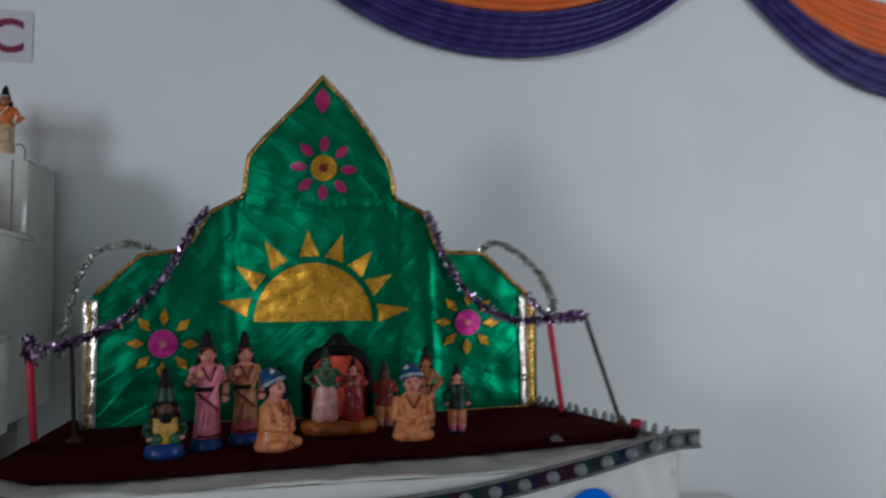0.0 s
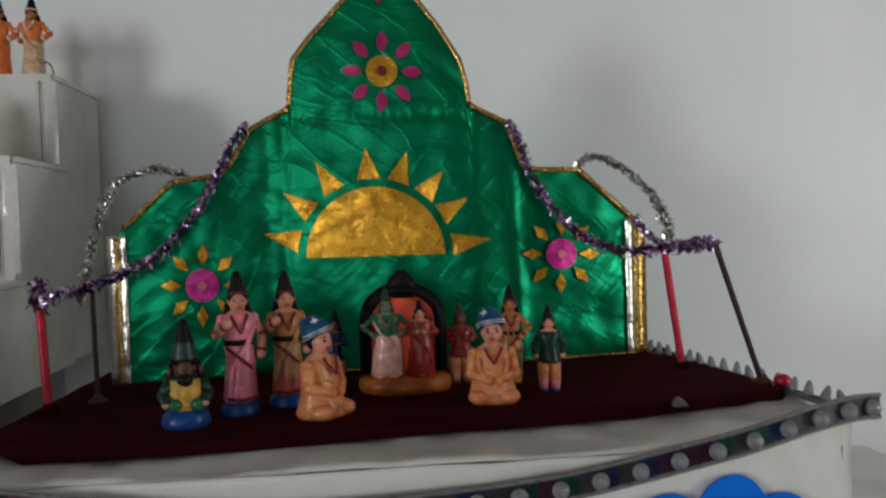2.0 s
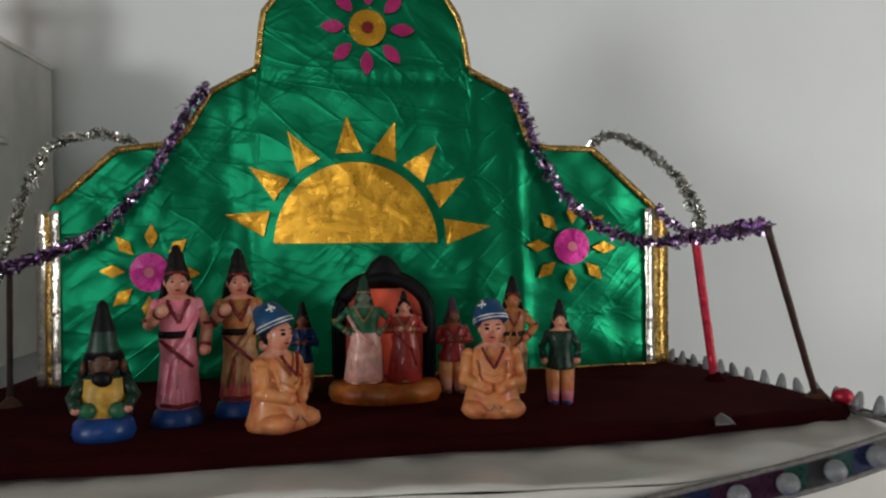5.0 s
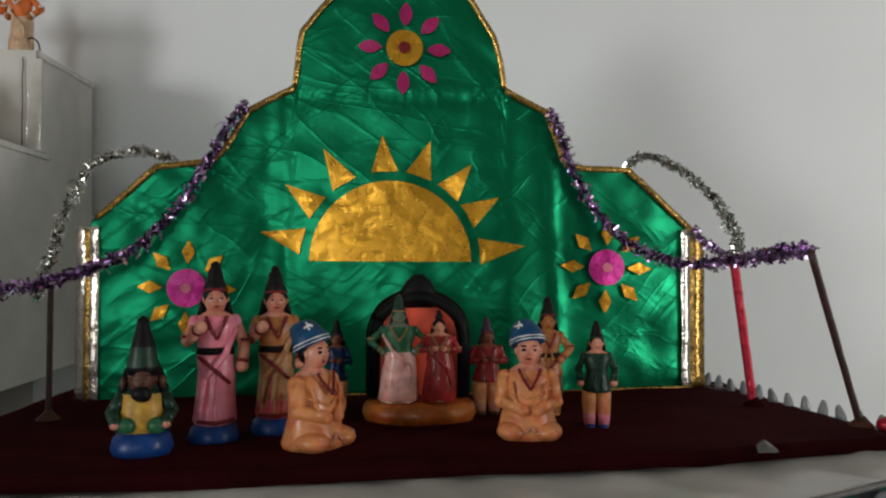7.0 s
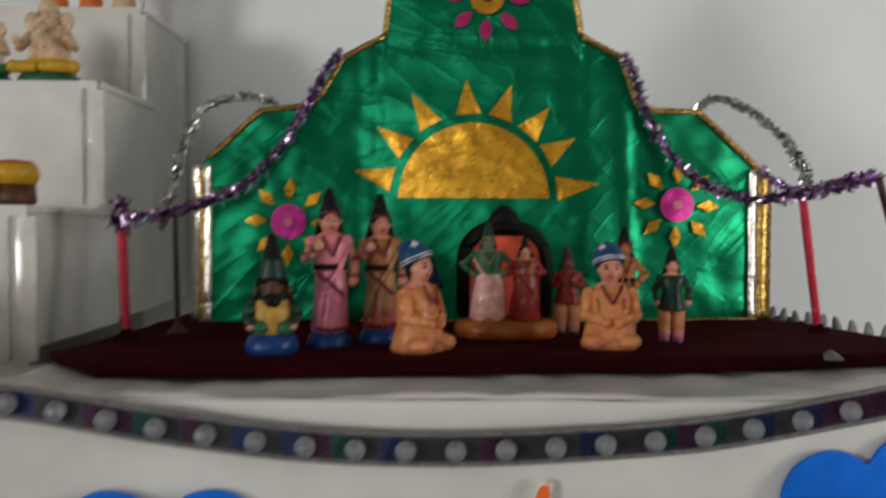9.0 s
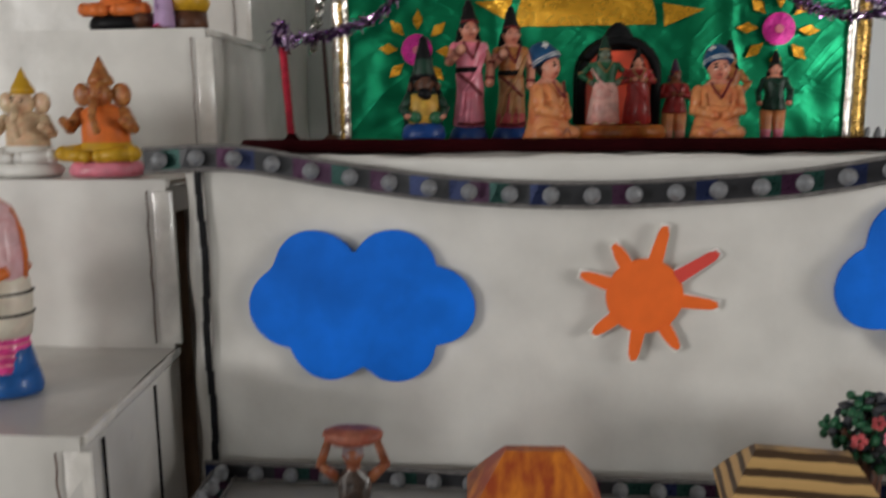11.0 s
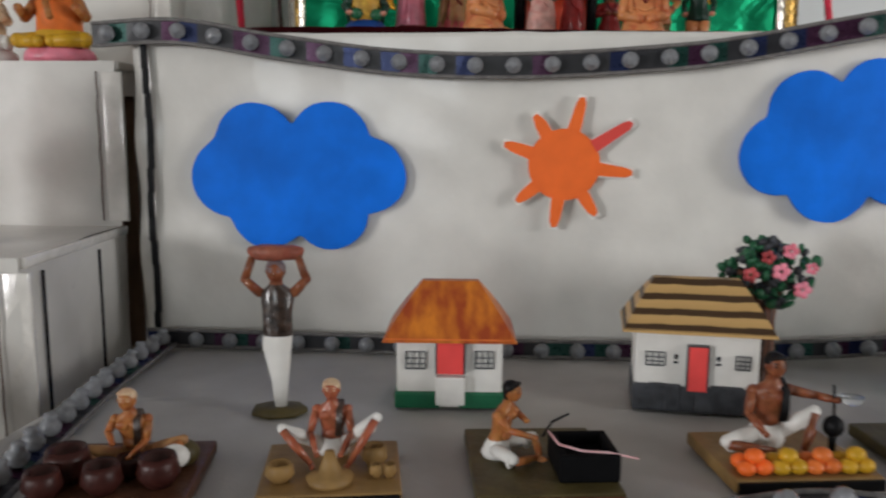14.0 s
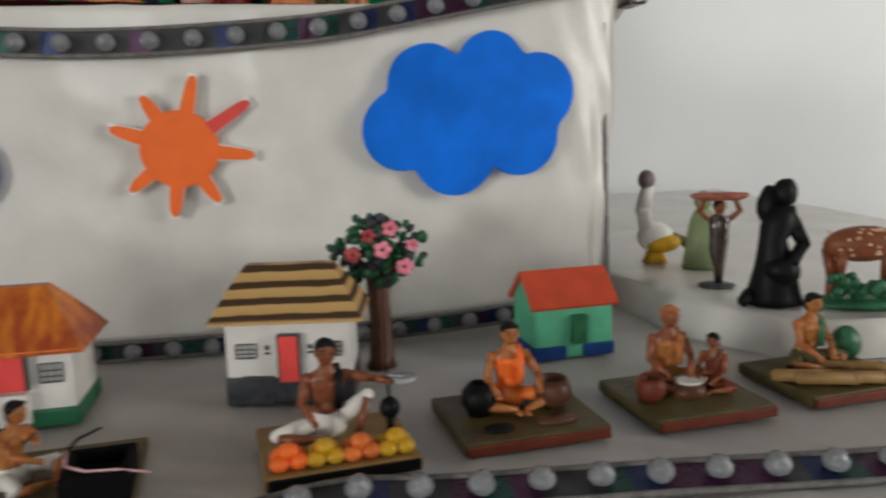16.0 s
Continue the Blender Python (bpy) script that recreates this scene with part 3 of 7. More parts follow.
bm = bmesh.new()
loft(bm, [(0, 0, -0.004, 0.0065, 0.0065, 0), (0, 0, 0.002, 0.0072, 0.0072, 0), (0, 0, 0.009, 0.0058, 0.0058, 0), (0, 0, 0.015, 0.0042, 0.0042, 0), (0, 0, 0.019, 0.002, 0.002, 0)], 12)
bmesh.ops.transform(bm, matrix=pose(0, 0, 0, 90, 0, 0), verts=bm.verts)
SPIKE_MESH = fin(bm, "bead", BEAD)
bm = bmesh.new()
loft(bm, [(0, 0, -0.006, 0.005, 0.005, 0), (0, 0, -0.002, 0.009, 0.009, 0), (0, 0, 0.004, 0.0105, 0.0105, 0), (0, 0, 0.009, 0.0075, 0.0075, 0), (0, 0, 0.0115, 0.0052, 0.0052, 0), (0, 0, 0.015, 0.0066, 0.0066, 0), (0, 0, 0.017, 0.004, 0.004, 0)], 12)
bmesh.ops.transform(bm, matrix=pose(0, 0, 0, 90, 0, 0), verts=bm.verts)
DROP_MESH = fin(bm, "bead", BEAD)


def lace(pts, n, height, label, up=(0, 0, 1), out=(0, -1, 0), tilt=0.0, seed=1, drop=0.0, mesh=BEAD_MESH):
    rnd = random.Random(seed)
    th = thing("mirror_lace", label, "lace trim", pts[0], group="mirror laces")
    o = Vector(pts[0])
    line = along([Vector(p) - o for p in pts], n * 4)
    up, out = Vector(up), Vector(out)
    bm = bmesh.new()
    lo = [bm.verts.new(p - up * height / 2 + out * 0.001 * rnd.random()) for p, t in line]
    hi = [bm.verts.new(p + up * height / 2 + out * 0.001 * rnd.random()) for p, t in line]
    col = 0
    for i in range(len(line) - 1):
        if i % 2 == 0:
            col = rnd.choice((0, 0, 1, 2, 3))
        bm.faces.new((lo[i], lo[i + 1], hi[i + 1], hi[i])).material_index = col
    thicken(part("ribbon", bm, RIBBON, th, smooth=False), 0.003)
    for s in (-1, 1):
        bm = bmesh.new()
        pipe(bm, [p + up * s * height / 2 + out * 0.002 for p, t in line], 0.0028, 0, 6)
        part("cord", bm, GREY_EDGE, th)
    for i in range(n):
        p, t = line[i * 4 + 2]
        b = new("bead", mesh)
        b.parent = th
        side = out.cross(up)
        rot = Matrix((side, -out, up)).transposed().to_4x4()
        b.matrix_local = Matrix.Translation(p + out * 0.008 - up * drop) @ rot @ pose(0, 0, 0, rnd.uniform(-15, 15), rnd.uniform(-25, 25), rnd.uniform(-15, 15))
    return th


lace([(-0.60, -0.615, 1.194), (-0.482, -0.622, 1.197), (-0.347, -0.624, 1.176), (-0.19, -0.625, 1.157), (-0.03, -0.625, 1.153), (0.15, -0.624, 1.163), (0.243, -0.622, 1.174), (0.342, -0.62, 1.192), (0.432, -0.614, 1.208), (0.52, -0.598, 1.224), (0.585, -0.578, 1.229), (0.64, -0.552, 1.224)], 26, 0.029,
     "dark mirror lace with clear beads sagging along the table edge", seed=3)
lace([(0.640, -0.54, 1.205), (0.61, -0.25, 1.200), (0.56, 0.08, 1.198)], 17, 0.02, "dark mirror lace with pointed beads along the table side", up=(-1, 0, 0.0), out=(0, 0, 1), seed=4, mesh=SPIKE_MESH)
lace([(-0.54, -0.625, 0.789), (-0.3, -0.625, 0.787), (0.0, -0.63, 0.785), (0.25, -0.632, 0.789), (0.43, -0.622, 0.797), (0.575, -0.585, 0.806)], 24, 0.022, "dark mirror lace with clear beads at the foot of the sheet", seed=5)
lace([(-0.515, -0.63, 0.7825), (-0.505, -0.80, 0.7825), (-0.485, -0.95, 0.7825), (-0.455, -1.125, 0.7825)], 14, 0.03, "dark mirror lace with clear beads lying along the ground cloth",
     up=(-0.97, 0.0, 0.24), out=(0.24, 0, 0.97), seed=6, mesh=DROP_MESH)
lace([(-0.44, -1.21, 0.779), (-0.12, -1.165, 0.779), (0.03, -1.11, 0.780), (0.133, -1.069, 0.780), (0.195, -1.056, 0.781), (0.27, -1.068, 0.781), (0.434, -1.081, 0.781), (0.594, -1.098, 0.781), (0.95, -1.13, 0.781)], 31, 0.034, "dark mirror lace with clear beads along the front edge", up=(0, 0.97, 0.24), out=(0, -0.24, 0.97), seed=7)

# ---- lower ground ----
GZ = 0.772
low = thing("lower_table", "low display table hidden under a greyish white cloth", "table", (0.42, -0.6, 0))
bm = bmesh.new()
box(bm, (0, -0.02, GZ - 0.03), (1.80, 1.16, 0.04), 0, 0.004)
part("tabletop", bm, WOOD, low, smooth=False)
for lx in (-0.85, 0.85):
    for ly in (-0.48, 0.42):
        bm = bmesh.new()
        box(bm, (lx, ly, (GZ - 0.05) / 2), (0.06, 0.06, GZ - 0.05), 0, 0.004)
        part("leg", bm, WOOD, low, smooth=False)
bm = bmesh.new()


def ground_cloth(u, v):
    x, y = -0.535 + 1.9 * u, -1.215 + 1.17 * v
    fold = 0.003 * nz(x * 5, y * 6, 1) + 0.002 * nz(x * 17, y * 5, 2)
    fold += 0.003 * math.exp(-((x - 0.25 - (y + 1.1) * 0.5) / 0.012) ** 2) * (y < -0.9) + 0.003 * math.exp(-((x - 0.52 + (y + 1.1) * 0.6) / 0.012) ** 2)
    return (x, y, GZ - 0.001 + fold)


sheet(bm, 150, 90, ground_cloth)


def ground_front(u, v):
    x = -0.535 + 1.9 * u
    return (x, -1.215 - 0.012 * v + 0.006 * v * math.sin(x * 30), GZ - 0.0015 - 0.35 * v)


sheet(bm, 100, 8, ground_front)
tagged(thicken(part("ground_cloth", bm, CLOTH), 0.002), "creased greyish white cloth under the toy village", "cloth")

# white draped tier beside the table
bm = bmesh.new()
RIM = [(0.60, 0.55), (0.61, -0.2), (0.625, -0.5), (0.65, -0.66), (0.695, -0.765), (0.80, -0.825), (1.36, -0.85)]
rim = along([(x, y, 0) for x, y in RIM], 60)


def tier(u, v):
    p = rim[round(u * 60)][0]
    if v < 0.3:
        f = v / 0.3
        return (p.x - 0.022 * (1 - f) + 0.004 * math.sin(u * 70), p.y - 0.02 * (1 - f), GZ + 0.001 + 0.042 * math.sin(f * 1.5708))
    f = (v - 0.3) / 0.7
    q = Vector((1.37, 0.55, 0))
    r = p.lerp(q, f)
    return (r.x, r.y, GZ + 0.043 + 0.004 * nz(r.x * 7, r.y * 7, 8))


sheet(bm, 60, 30, tier)
tagged(part("draped_tier", bm, VINYL), "low tier draped in white plastic cloth", "display tier")

# ---- green palace backdrop ----
TOP = [(-0.485, 1.474), (-0.472, 1.49), (-0.378, 1.574), (-0.292, 1.584), (-0.27, 1.606), (-0.234, 1.667), (-0.16, 1.706), (-0.153, 1.77), (-0.148, 1.797), (-0.116, 1.838), (-0.036, 1.923),
       (0.019, 1.990), (0.078, 1.929), (0.133, 1.859), (0.172, 1.796), (0.184, 1.752), (0.1905, 1.708), (0.26, 1.672), (0.279, 1.624), (0.293, 1.586), (0.322, 1.58), (0.40, 1.578), (0.488, 1.497), (0.512, 1.474)]


def bend(x, z, off=0.0):
    """A place on the folded backdrop, off metres in front of its face."""
    y = 0.14 * (x + 0.2) if x < -0.2 else (0.17 * (x - 0.2) if x > 0.2 else 0.0)
    s = 1 + y / 1.28
    wr = 0.0035 * nz(x * 9 + z * 5, z * 11, 2) + 0.002 * nz(x * 24, z * 30, 6)
    wr += 0.004 * math.exp(-((z - 1.688 - 0.01 * x) / 0.005) ** 2) * (abs(x - 0.02) < 0.2) - 0.0025 * math.exp(-((x - 0.275 + 0.05 * (z - 1.4) + 0.01 * nz(z * 9, 4)) / 0.012) ** 2) + 0.0016 * math.exp(-((x + 0.17 + 0.008 * nz(z * 7, 1)) / 0.009) ** 2)
    return Vector((x * s, y + wr - off, 1.42 + (z - 1.42) * s if z > 1.3 else z))


def top_at(x):
    for (a, za), (b, zb) in zip(TOP, TOP[1:]):
        if a <= x <= b:
            return za + (zb - za) * (x - a) / (b - a)
    return 1.474


back = thing("palace_backdrop", "palace shaped backdrop of wrinkled green foil paper with gold edging", "backdrop", (0, 0, 1.196))
ORI = Vector((0, 0, 1.196))
xs = sorted(set([round(-0.485 + 0.997 * i / 130, 4) for i in range(131)] + [p[0] for p in TOP]))
bm = bmesh.new()
cols = []
for x in xs:
    zt = top_at(x)
    cols.append([bm.verts.new(bend(x, 1.198 + (zt - 1.198) * j / 56) - ORI) for j in range(57)])
for a, b in zip(cols, cols[1:]):
    for j in range(56):
        bm.faces.new((a[j], b[j], b[j + 1], a[j + 1]))
thicken(part("panel", bm, GREEN_FOIL, back), 0.004)


def trim(pts, w, mat, label, off=0.006, inward=0.0):
    bm = bmesh.new()
    fine = []
    for (a, za), (b, zb) in zip(pts, pts[1:]):
        n = max(2, int(math.hypot(b - a, zb - za) / 0.008))
        fine += [(a + (b - a) * k / n, za + (zb - za) * k / n) for k in range(n)]
    fine.append(pts[-1])
    lo, hi = [], []
    for i, (x, z) in enumerate(fine):
        a, b = fine[max(0, i - 1)], fine[min(len(fine) - 1, i + 1)]
        d = Vector((b[0] - a[0], b[1] - a[1])).normalized()
        nx, nzv = -d.y, d.x
        j = 0.0022 * nz(x * 60, z * 70, 5)
        lo.append(bm.verts.new(bend(x - nx * (w - inward), z - nzv * (w - inward), off + j) - ORI))
        hi.append(bm.verts.new(bend(x + nx * (inward + 0.002), z + nzv * (inward + 0.002), off - j) - ORI))
    for i in range(len(fine) - 1):
        bm.faces.new((lo[i], lo[i + 1], hi[i + 1], hi[i]))
    thicken(part("edging", bm, mat, back, label), 0.003)


trim(TOP[1:7], 0.0075, GOLD_TAPE, "gold tape edging")
trim(TOP[6:12], 0.0065, GOLD_TAPE, "gold tape edging")
trim(TOP[11:17], 0.0065, GOLD_TAPE, "gold tape edging")
trim(TOP[16:], 0.0075, GOLD_TAPE, "gold tape edging")
trim([(-0.499, 1.2), (-0.499, 1.475)], 0.034, SILVER_TAPE, "crinkled silver tape", 0.008)
trim([(-0.484, 1.2), (-0.484, 1.47)], 0.006, GOLD_TAPE, "crinkled gold tape", 0.0115)
trim([(0.502, 1.475), (0.502, 1.2)], 0.012, SILVER_TAPE, "crinkled silver tape", 0.008)
trim([(0.528, 1.465), (0.528, 1.2)], 0.024, GOLD_TAPE, "crinkled gold tape", 0.005)
trim([(0.505, 1.2), (0.2, 1.2), (-0.2, 1.2)], 0.005, GOLD_TAPE, "gold tape edging", 0.012)


def flat_piece(name, outline, mat, off, label=""):
    """A cut-out stuck on the backdrop: outline in x, z."""
    bm = bmesh.new()
    cx, cz = sum(p[0] for p in outline) / len(outline), sum(p[1] for p in outline) / len(outline)
    c = bm.verts.new(bend(cx, cz, off) - ORI)
    rows = []
    for f in (0.34, 0.67, 1.0):
        rows.append([bm.verts.new(bend(cx + (x - cx) * f, cz + (z - cz) * f, off) - ORI) for x, z in outline])
    n = len(outline)
    for i in range(n):
        j = (i + 1) % n
        bm.faces.new((c, rows[0][i], rows[0][j]))
        for a, b in zip(rows, rows[1:]):
            bm.faces.new((a[i], b[i], b[j], a[j]))
    return thicken(part(name, bm, mat, back, label, smooth=False), 0.0015)


def arc(cx, cz, r, a0, a1, n):
    return [(cx + r * math.cos(radians(a0 + (a1 - a0) * k / n)), cz + r * math.sin(radians(a0 + (a1 - a0) * k / n))) for k in range(n + 1)]


flat_piece("sun_emblem", arc(0, 1.42, 0.1325, 0, 180, 40), GOLD, 0.009, "half sun of gold foil")
for ang, r in ((167.4, 0.2165), (144, 0.212), (121, 0.214), (94, 0.209), (72, 0.209), (50.4, 0.209), (30.7, 0.209), (6.7, 0.224)):
    a = radians(ang)
    d, nrm = Vector((math.cos(a), math.sin(a))), Vector((-math.sin(a), math.cos(a)))
    b0, tip = Vector((0, 1.42)) + d * 0.147, Vector((0, 1.42)) + d * r
    flat_piece("sun_ray", [tuple(b0 + nrm * 0.022), tuple(b0 + nrm * 0.011 + (tip - b0) * 0.02), tuple(b0 - nrm * 0.022), tuple(b0.lerp(tip, 0.5) - nrm * 0.011), tuple(tip), tuple(b0.lerp(tip, 0.5) + nrm * 0.011)], GOLD, 0.009)


def petal(cx, cz, ang, r0, r1, w, sharp):
    a = radians(ang)
    d, n = Vector((math.cos(a), math.sin(a))), Vector((-math.sin(a), math.cos(a)))
    c = Vector((cx, cz))
    return [tuple(c + d * (r0 + (r1 - r0) * t) + n * s * w * (1 - abs(2 * t - 1) ** sharp)) for t, s in
            [(k / 6, 1) for k in range(7)] + [(k / 6, -1) for k in range(5, 0, -1)]]


for cx, cz, c_r, c_mat, p_mat, shp in ((0.0215, 1.7715, 0.030, GOLD, MAGENTA, 2.0), (-0.327, 1.376, 0.031, PINKDISC, GOLD, 1.0), (0.3605, 1.411, 0.030, PINKDISC, GOLD, 1.0)):
    flat_piece("flower_disc", arc(cx, cz, c_r, 0, 345, 23), c_mat, 0.012, "round foil flower centre")
    flat_piece("flower_eye", arc(cx, cz, 0.010 if c_mat is GOLD else 0.008, 0, 330, 11), DKRED if c_mat is GOLD else PINK, 0.015)
    for k in range(8):
        flat_piece("petal", petal(cx, cz, 88 + 45 * k, c_r + 0.007, c_r + 0.047, 0.0105, shp), p_mat, 0.009)
flat_piece("petal", petal(0.019, 1.9, 90, 0.0, 0.06, 0.018, 1.6), MAGENTA, 0.009, "magenta foil drop at the peak")

# ---- posts, poles and tinsel ----


def post(name, foot, head, r, mat, label, footmat):
    th = thing(name, label, "post", foot)
    bm = bmesh.new()
    h = Vector(head) - Vector(foot)
    pipe(bm, [h * (k / 14) + Vector((0.0008 * nz(k * 1.7, 3), 0, 0)) for k in range(15)], [r * (1 + 0.14 * nz(k * 3.3, 1)) for k in range(15)], 0, 12)
    part("shaft", bm, mat, th)
    bm = bmesh.new()
    loft(bm, [(0, 0, 0, 0.016, 0.015, 0), (0, 0, 0.005, 0.0155, 0.0145, 0), (0, 0, 0.011, 0.009, 0.009, 0), (0, 0, 0.016, r * 1.1, r * 1.1, 0)], 16)
    part("foot", bm, footmat, th)


PZ = TZ + 0.0145
post("red_post", (0.5402, -0.1605, PZ + 0.0039), (0.508, -0.165, 1.425), 0.0065, RED_FOIL, "thin post wrapped in red foil beside the backdrop", MAROON)
post("dark_pole", (0.6029, -0.3245, PZ + 0.0078), (0.4985, -0.39, 1.4345), 0.0045, BROWN_POLE, "thin dark leaning pole holding the tinsel", MUD)
post("red_post", (-0.5068, -0.2714, PZ + 0.0065), (-0.528, -0.235, 1.372), 0.0065, RED_FOIL, "thin post wrapped in red foil beside the backdrop", MAROON)
post("dark_pole", (-0.4538, -0.2135, PZ + 0.0051), (-0.475, -0.16, 1.40), 0.004, BROWN_POLE, "thin dark pole beside the backdrop", MUD)


def tinsel(pts, mat, label, n, r, seed):
    rnd = random.Random(seed)
    o = Vector(pts[0])
    line = along([Vector(p) - o for p in pts], n)
    verts, faces = [], []
    for p, t in line:
        for _ in range(4):
            d = Vector((rnd.gauss(0, 1), rnd.gauss(0, 1), rnd.gauss(0, 1))).normalized()
            e = d.cross(t + Vector((rnd.gauss(0, 0.5), rnd.gauss(0, 0.5), rnd.gauss(0, 0.5)))).normalized()
            base = p + Vector((rnd.gauss(0, 0.35), rnd.gauss(0, 0.35), rnd.gauss(0, 0.35))) * r
            ln, wd = r * rnd.uniform(0.7, 1.3), r * rnd.uniform(0.12, 0.26)
            k = len(verts)
            curl = d.cross(e) * ln * rnd.uniform(0.2, 0.7)
            verts += [base - d * ln + e * wd, base - d * ln - e * wd, base + curl + e * wd, base + curl - e * wd, base + d * ln + e * wd, base + d * ln - e * wd]
            faces += [(k, k + 1, k + 3, k + 2), (k + 2, k + 3, k + 5, k + 4)]
    me = bpy.data.meshes.new("tinsel_garland")
    me.from_pydata([tuple(v) for v in verts], [], faces)
    me.materials.append(mat)
    ob = tagged(new("tinsel_garland", me), label, "garland", "tinsel garlands")
    ob.location = o
    return ob


B = bend
tinsel([B(-0.236, 1.673, 0.02), B(-0.268, 1.625, 0.02), B(-0.297, 1.57, 0.025), (-0.335, -0.05, 1.50), (-0.385, -0.08, 1.44), (-0.44, -0.13, 1.405), (-0.48, -0.18, 1.388), (-0.527, -0.232, 1.378)],
       PURPLE_TINSEL, "purple and silver tinsel garland strung from the backdrop", 210, 0.0095, 11)
tinsel([B(0.262, 1.668, 0.02), B(0.285, 1.62, 0.02), B(0.305, 1.56, 0.02), B(0.35, 1.49, 0.025), (0.40, -0.04, 1.445), (0.45, -0.10, 1.418), (0.505, -0.165, 1.422), (0.504, -0.27, 1.430), (0.4985, -0.388, 1.437)],
       PURPLE_TINSEL, "purple and silver tinsel garland strung from the backdrop", 230, 0.0095, 12)
tinsel([B(-0.35, 1.585, 0.006), B(-0.41, 1.595, 0.006), (-0.458, -0.05, 1.57), (-0.485, -0.07, 1.51), (-0.496, -0.11, 1.43), (-0.495, -0.15, 1.37)], SILVER_TINSEL, "silver tinsel garland looping over the backdrop wing", 150, 0.008, 13)
tinsel([B(0.40, 1.585, 0.006), B(0.43, 1.60, 0.006), (0.50, 0.0, 1.572), (0.535, -0.06, 1.51), (0.535, -0.12, 1.455), (0.51, -0.165, 1.425)], SILVER_TINSEL, "silver tinsel garland looping over the backdrop wing", 160, 0.008, 14)
tinsel([B(0.515, 1.475, 0.005), (0.525, 0.0, 1.46), (0.52, -0.08, 1.44), (0.51, -0.16, 1.425)], PURPLE_TINSEL, "short purple tinsel garland tied to the red post", 60, 0.006, 15)
tinsel([(-0.528, -0.235, 1.40), (-0.53, -0.24, 1.385), (-0.525, -0.235, 1.366)], PURPLE_TINSEL, "clump of purple tinsel tied round the red post", 30, 0.013, 16)

# ---- cut-outs on the hanging sheet ----


def cloud(lobes, c, label):
    pts = []
    for k in range(96):
        a = 2 * math.pi * k / 96
        d = Vector((math.cos(a), math.sin(a)))
        best = 0
        for x, z, r in lobes:
            v = Vector((x - c[0], z - c[1]))
            b = v.dot(d)
            q = r * r - (v.length_squared - b * b)
            if q > 0:
                best = max(best, b + math.sqrt(q))
        best *= 1 + 0.022 * nz(3 * math.cos(a), 3 * math.sin(a), lobes[0][0] * 20)
        pts.append((best * math.cos(a), best * math.sin(a)))
    bm = bmesh.new()
    prism(bm, pts, -0.002, 0.002)
    bmesh.ops.bevel(bm, geom=[e for e in bm.edges if abs(e.verts[0].co.y - e.verts[1].co.y) < 1e-5 and e.verts[0].co.y < 0], offset=0.001, segments=1, affect="EDGES")
    ob = tagged(part("cloud_cutout", bm, BLUE_CARD, smooth=False), label, "cloud cutout", "cloud cutouts")
    return ob


cloud([(-0.386, 1.045, 0.054), (-0.287, 1.048, 0.053), (-0.235, 1.003, 0.05), (-0.285, 0.955, 0.051), (-0.37, 0.957, 0.052), (-0.421, 1.0, 0.053), (-0.33, 1.0, 0.065)], (-0.33, 1.0),
      "bright blue painted card cloud stuck on the sheet").matrix_world = pose(-0.33, -0.6145, 1.008)
cloud([(0.328, 1.096, 0.052), (0.413, 1.117, 0.046), (0.476, 1.086, 0.051), (0.45, 1.03, 0.053), (0.36, 1.013, 0.057), (0.294, 1.042, 0.052), (0.385, 1.06, 0.073)], (0.385, 1.06),
      "bright blue painted card cloud stuck on the sheet").matrix_world = pose(0.385, -0.6085, 1.06, 0, 0, 5)
lsun = thing("sun_cutout", "orange card sun with uneven rays stuck on the sheet", "sun cutout", (0.022, -0.6145, 1.028))
bm = bmesh.new()
prism(bm, arc(0, 0, 0.0465, 0, 352.5, 47), -0.002, 0.002)
part("disc", bm, ORANGE_CARD, lsun, smooth=False)
for x, z, m in ((0.023, 0.089, 0), (0.088, 0.056, 1), (0.0905, -0.011, 0), (0.044, -0.068, 0), (-0.0125, -0.0845, 0), (-0.063, -0.05, 0), (-0.0805, 0.0275, 0), (-0.04, 0.066, 0)):
    t = Vector((x, z)) * 0.975
    d = t.normalized()
    n = Vector((-d.y, d.x))
    bm = bmesh.new()
    prism(bm, [tuple(d * 0.044 - n * 0.0086), tuple(d * 0.06 - n * 0.0078), tuple(t - d * 0.008 - n * 0.0062), tuple(t - n * 0.002), tuple(t - d * 0.002 + n * 0.004), tuple(t - d * 0.011 + n * 0.0066), tuple(d * 0.058 + n * 0.0078), tuple(d * 0.044 + n * 0.0086)], -0.0028, 0.0012)
    part("ray", bm, RED_CARD if m else ORANGE_CARD, lsun, smooth=False)
    bm = bmesh.new()
    prism(bm, [tuple(d * 0.044 - n * 0.0108), tuple(t * 1.025 - n * 0.0066), tuple(t * 1.025 + n * 0.0062), tuple(d * 0.044 + n * 0.0108)], -0.0005, 0.002)
    part("ray_backing", bm, WHITE_CARD, lsun, "white card edge showing behind a ray", smooth=False)

# ---- clay dolls ----


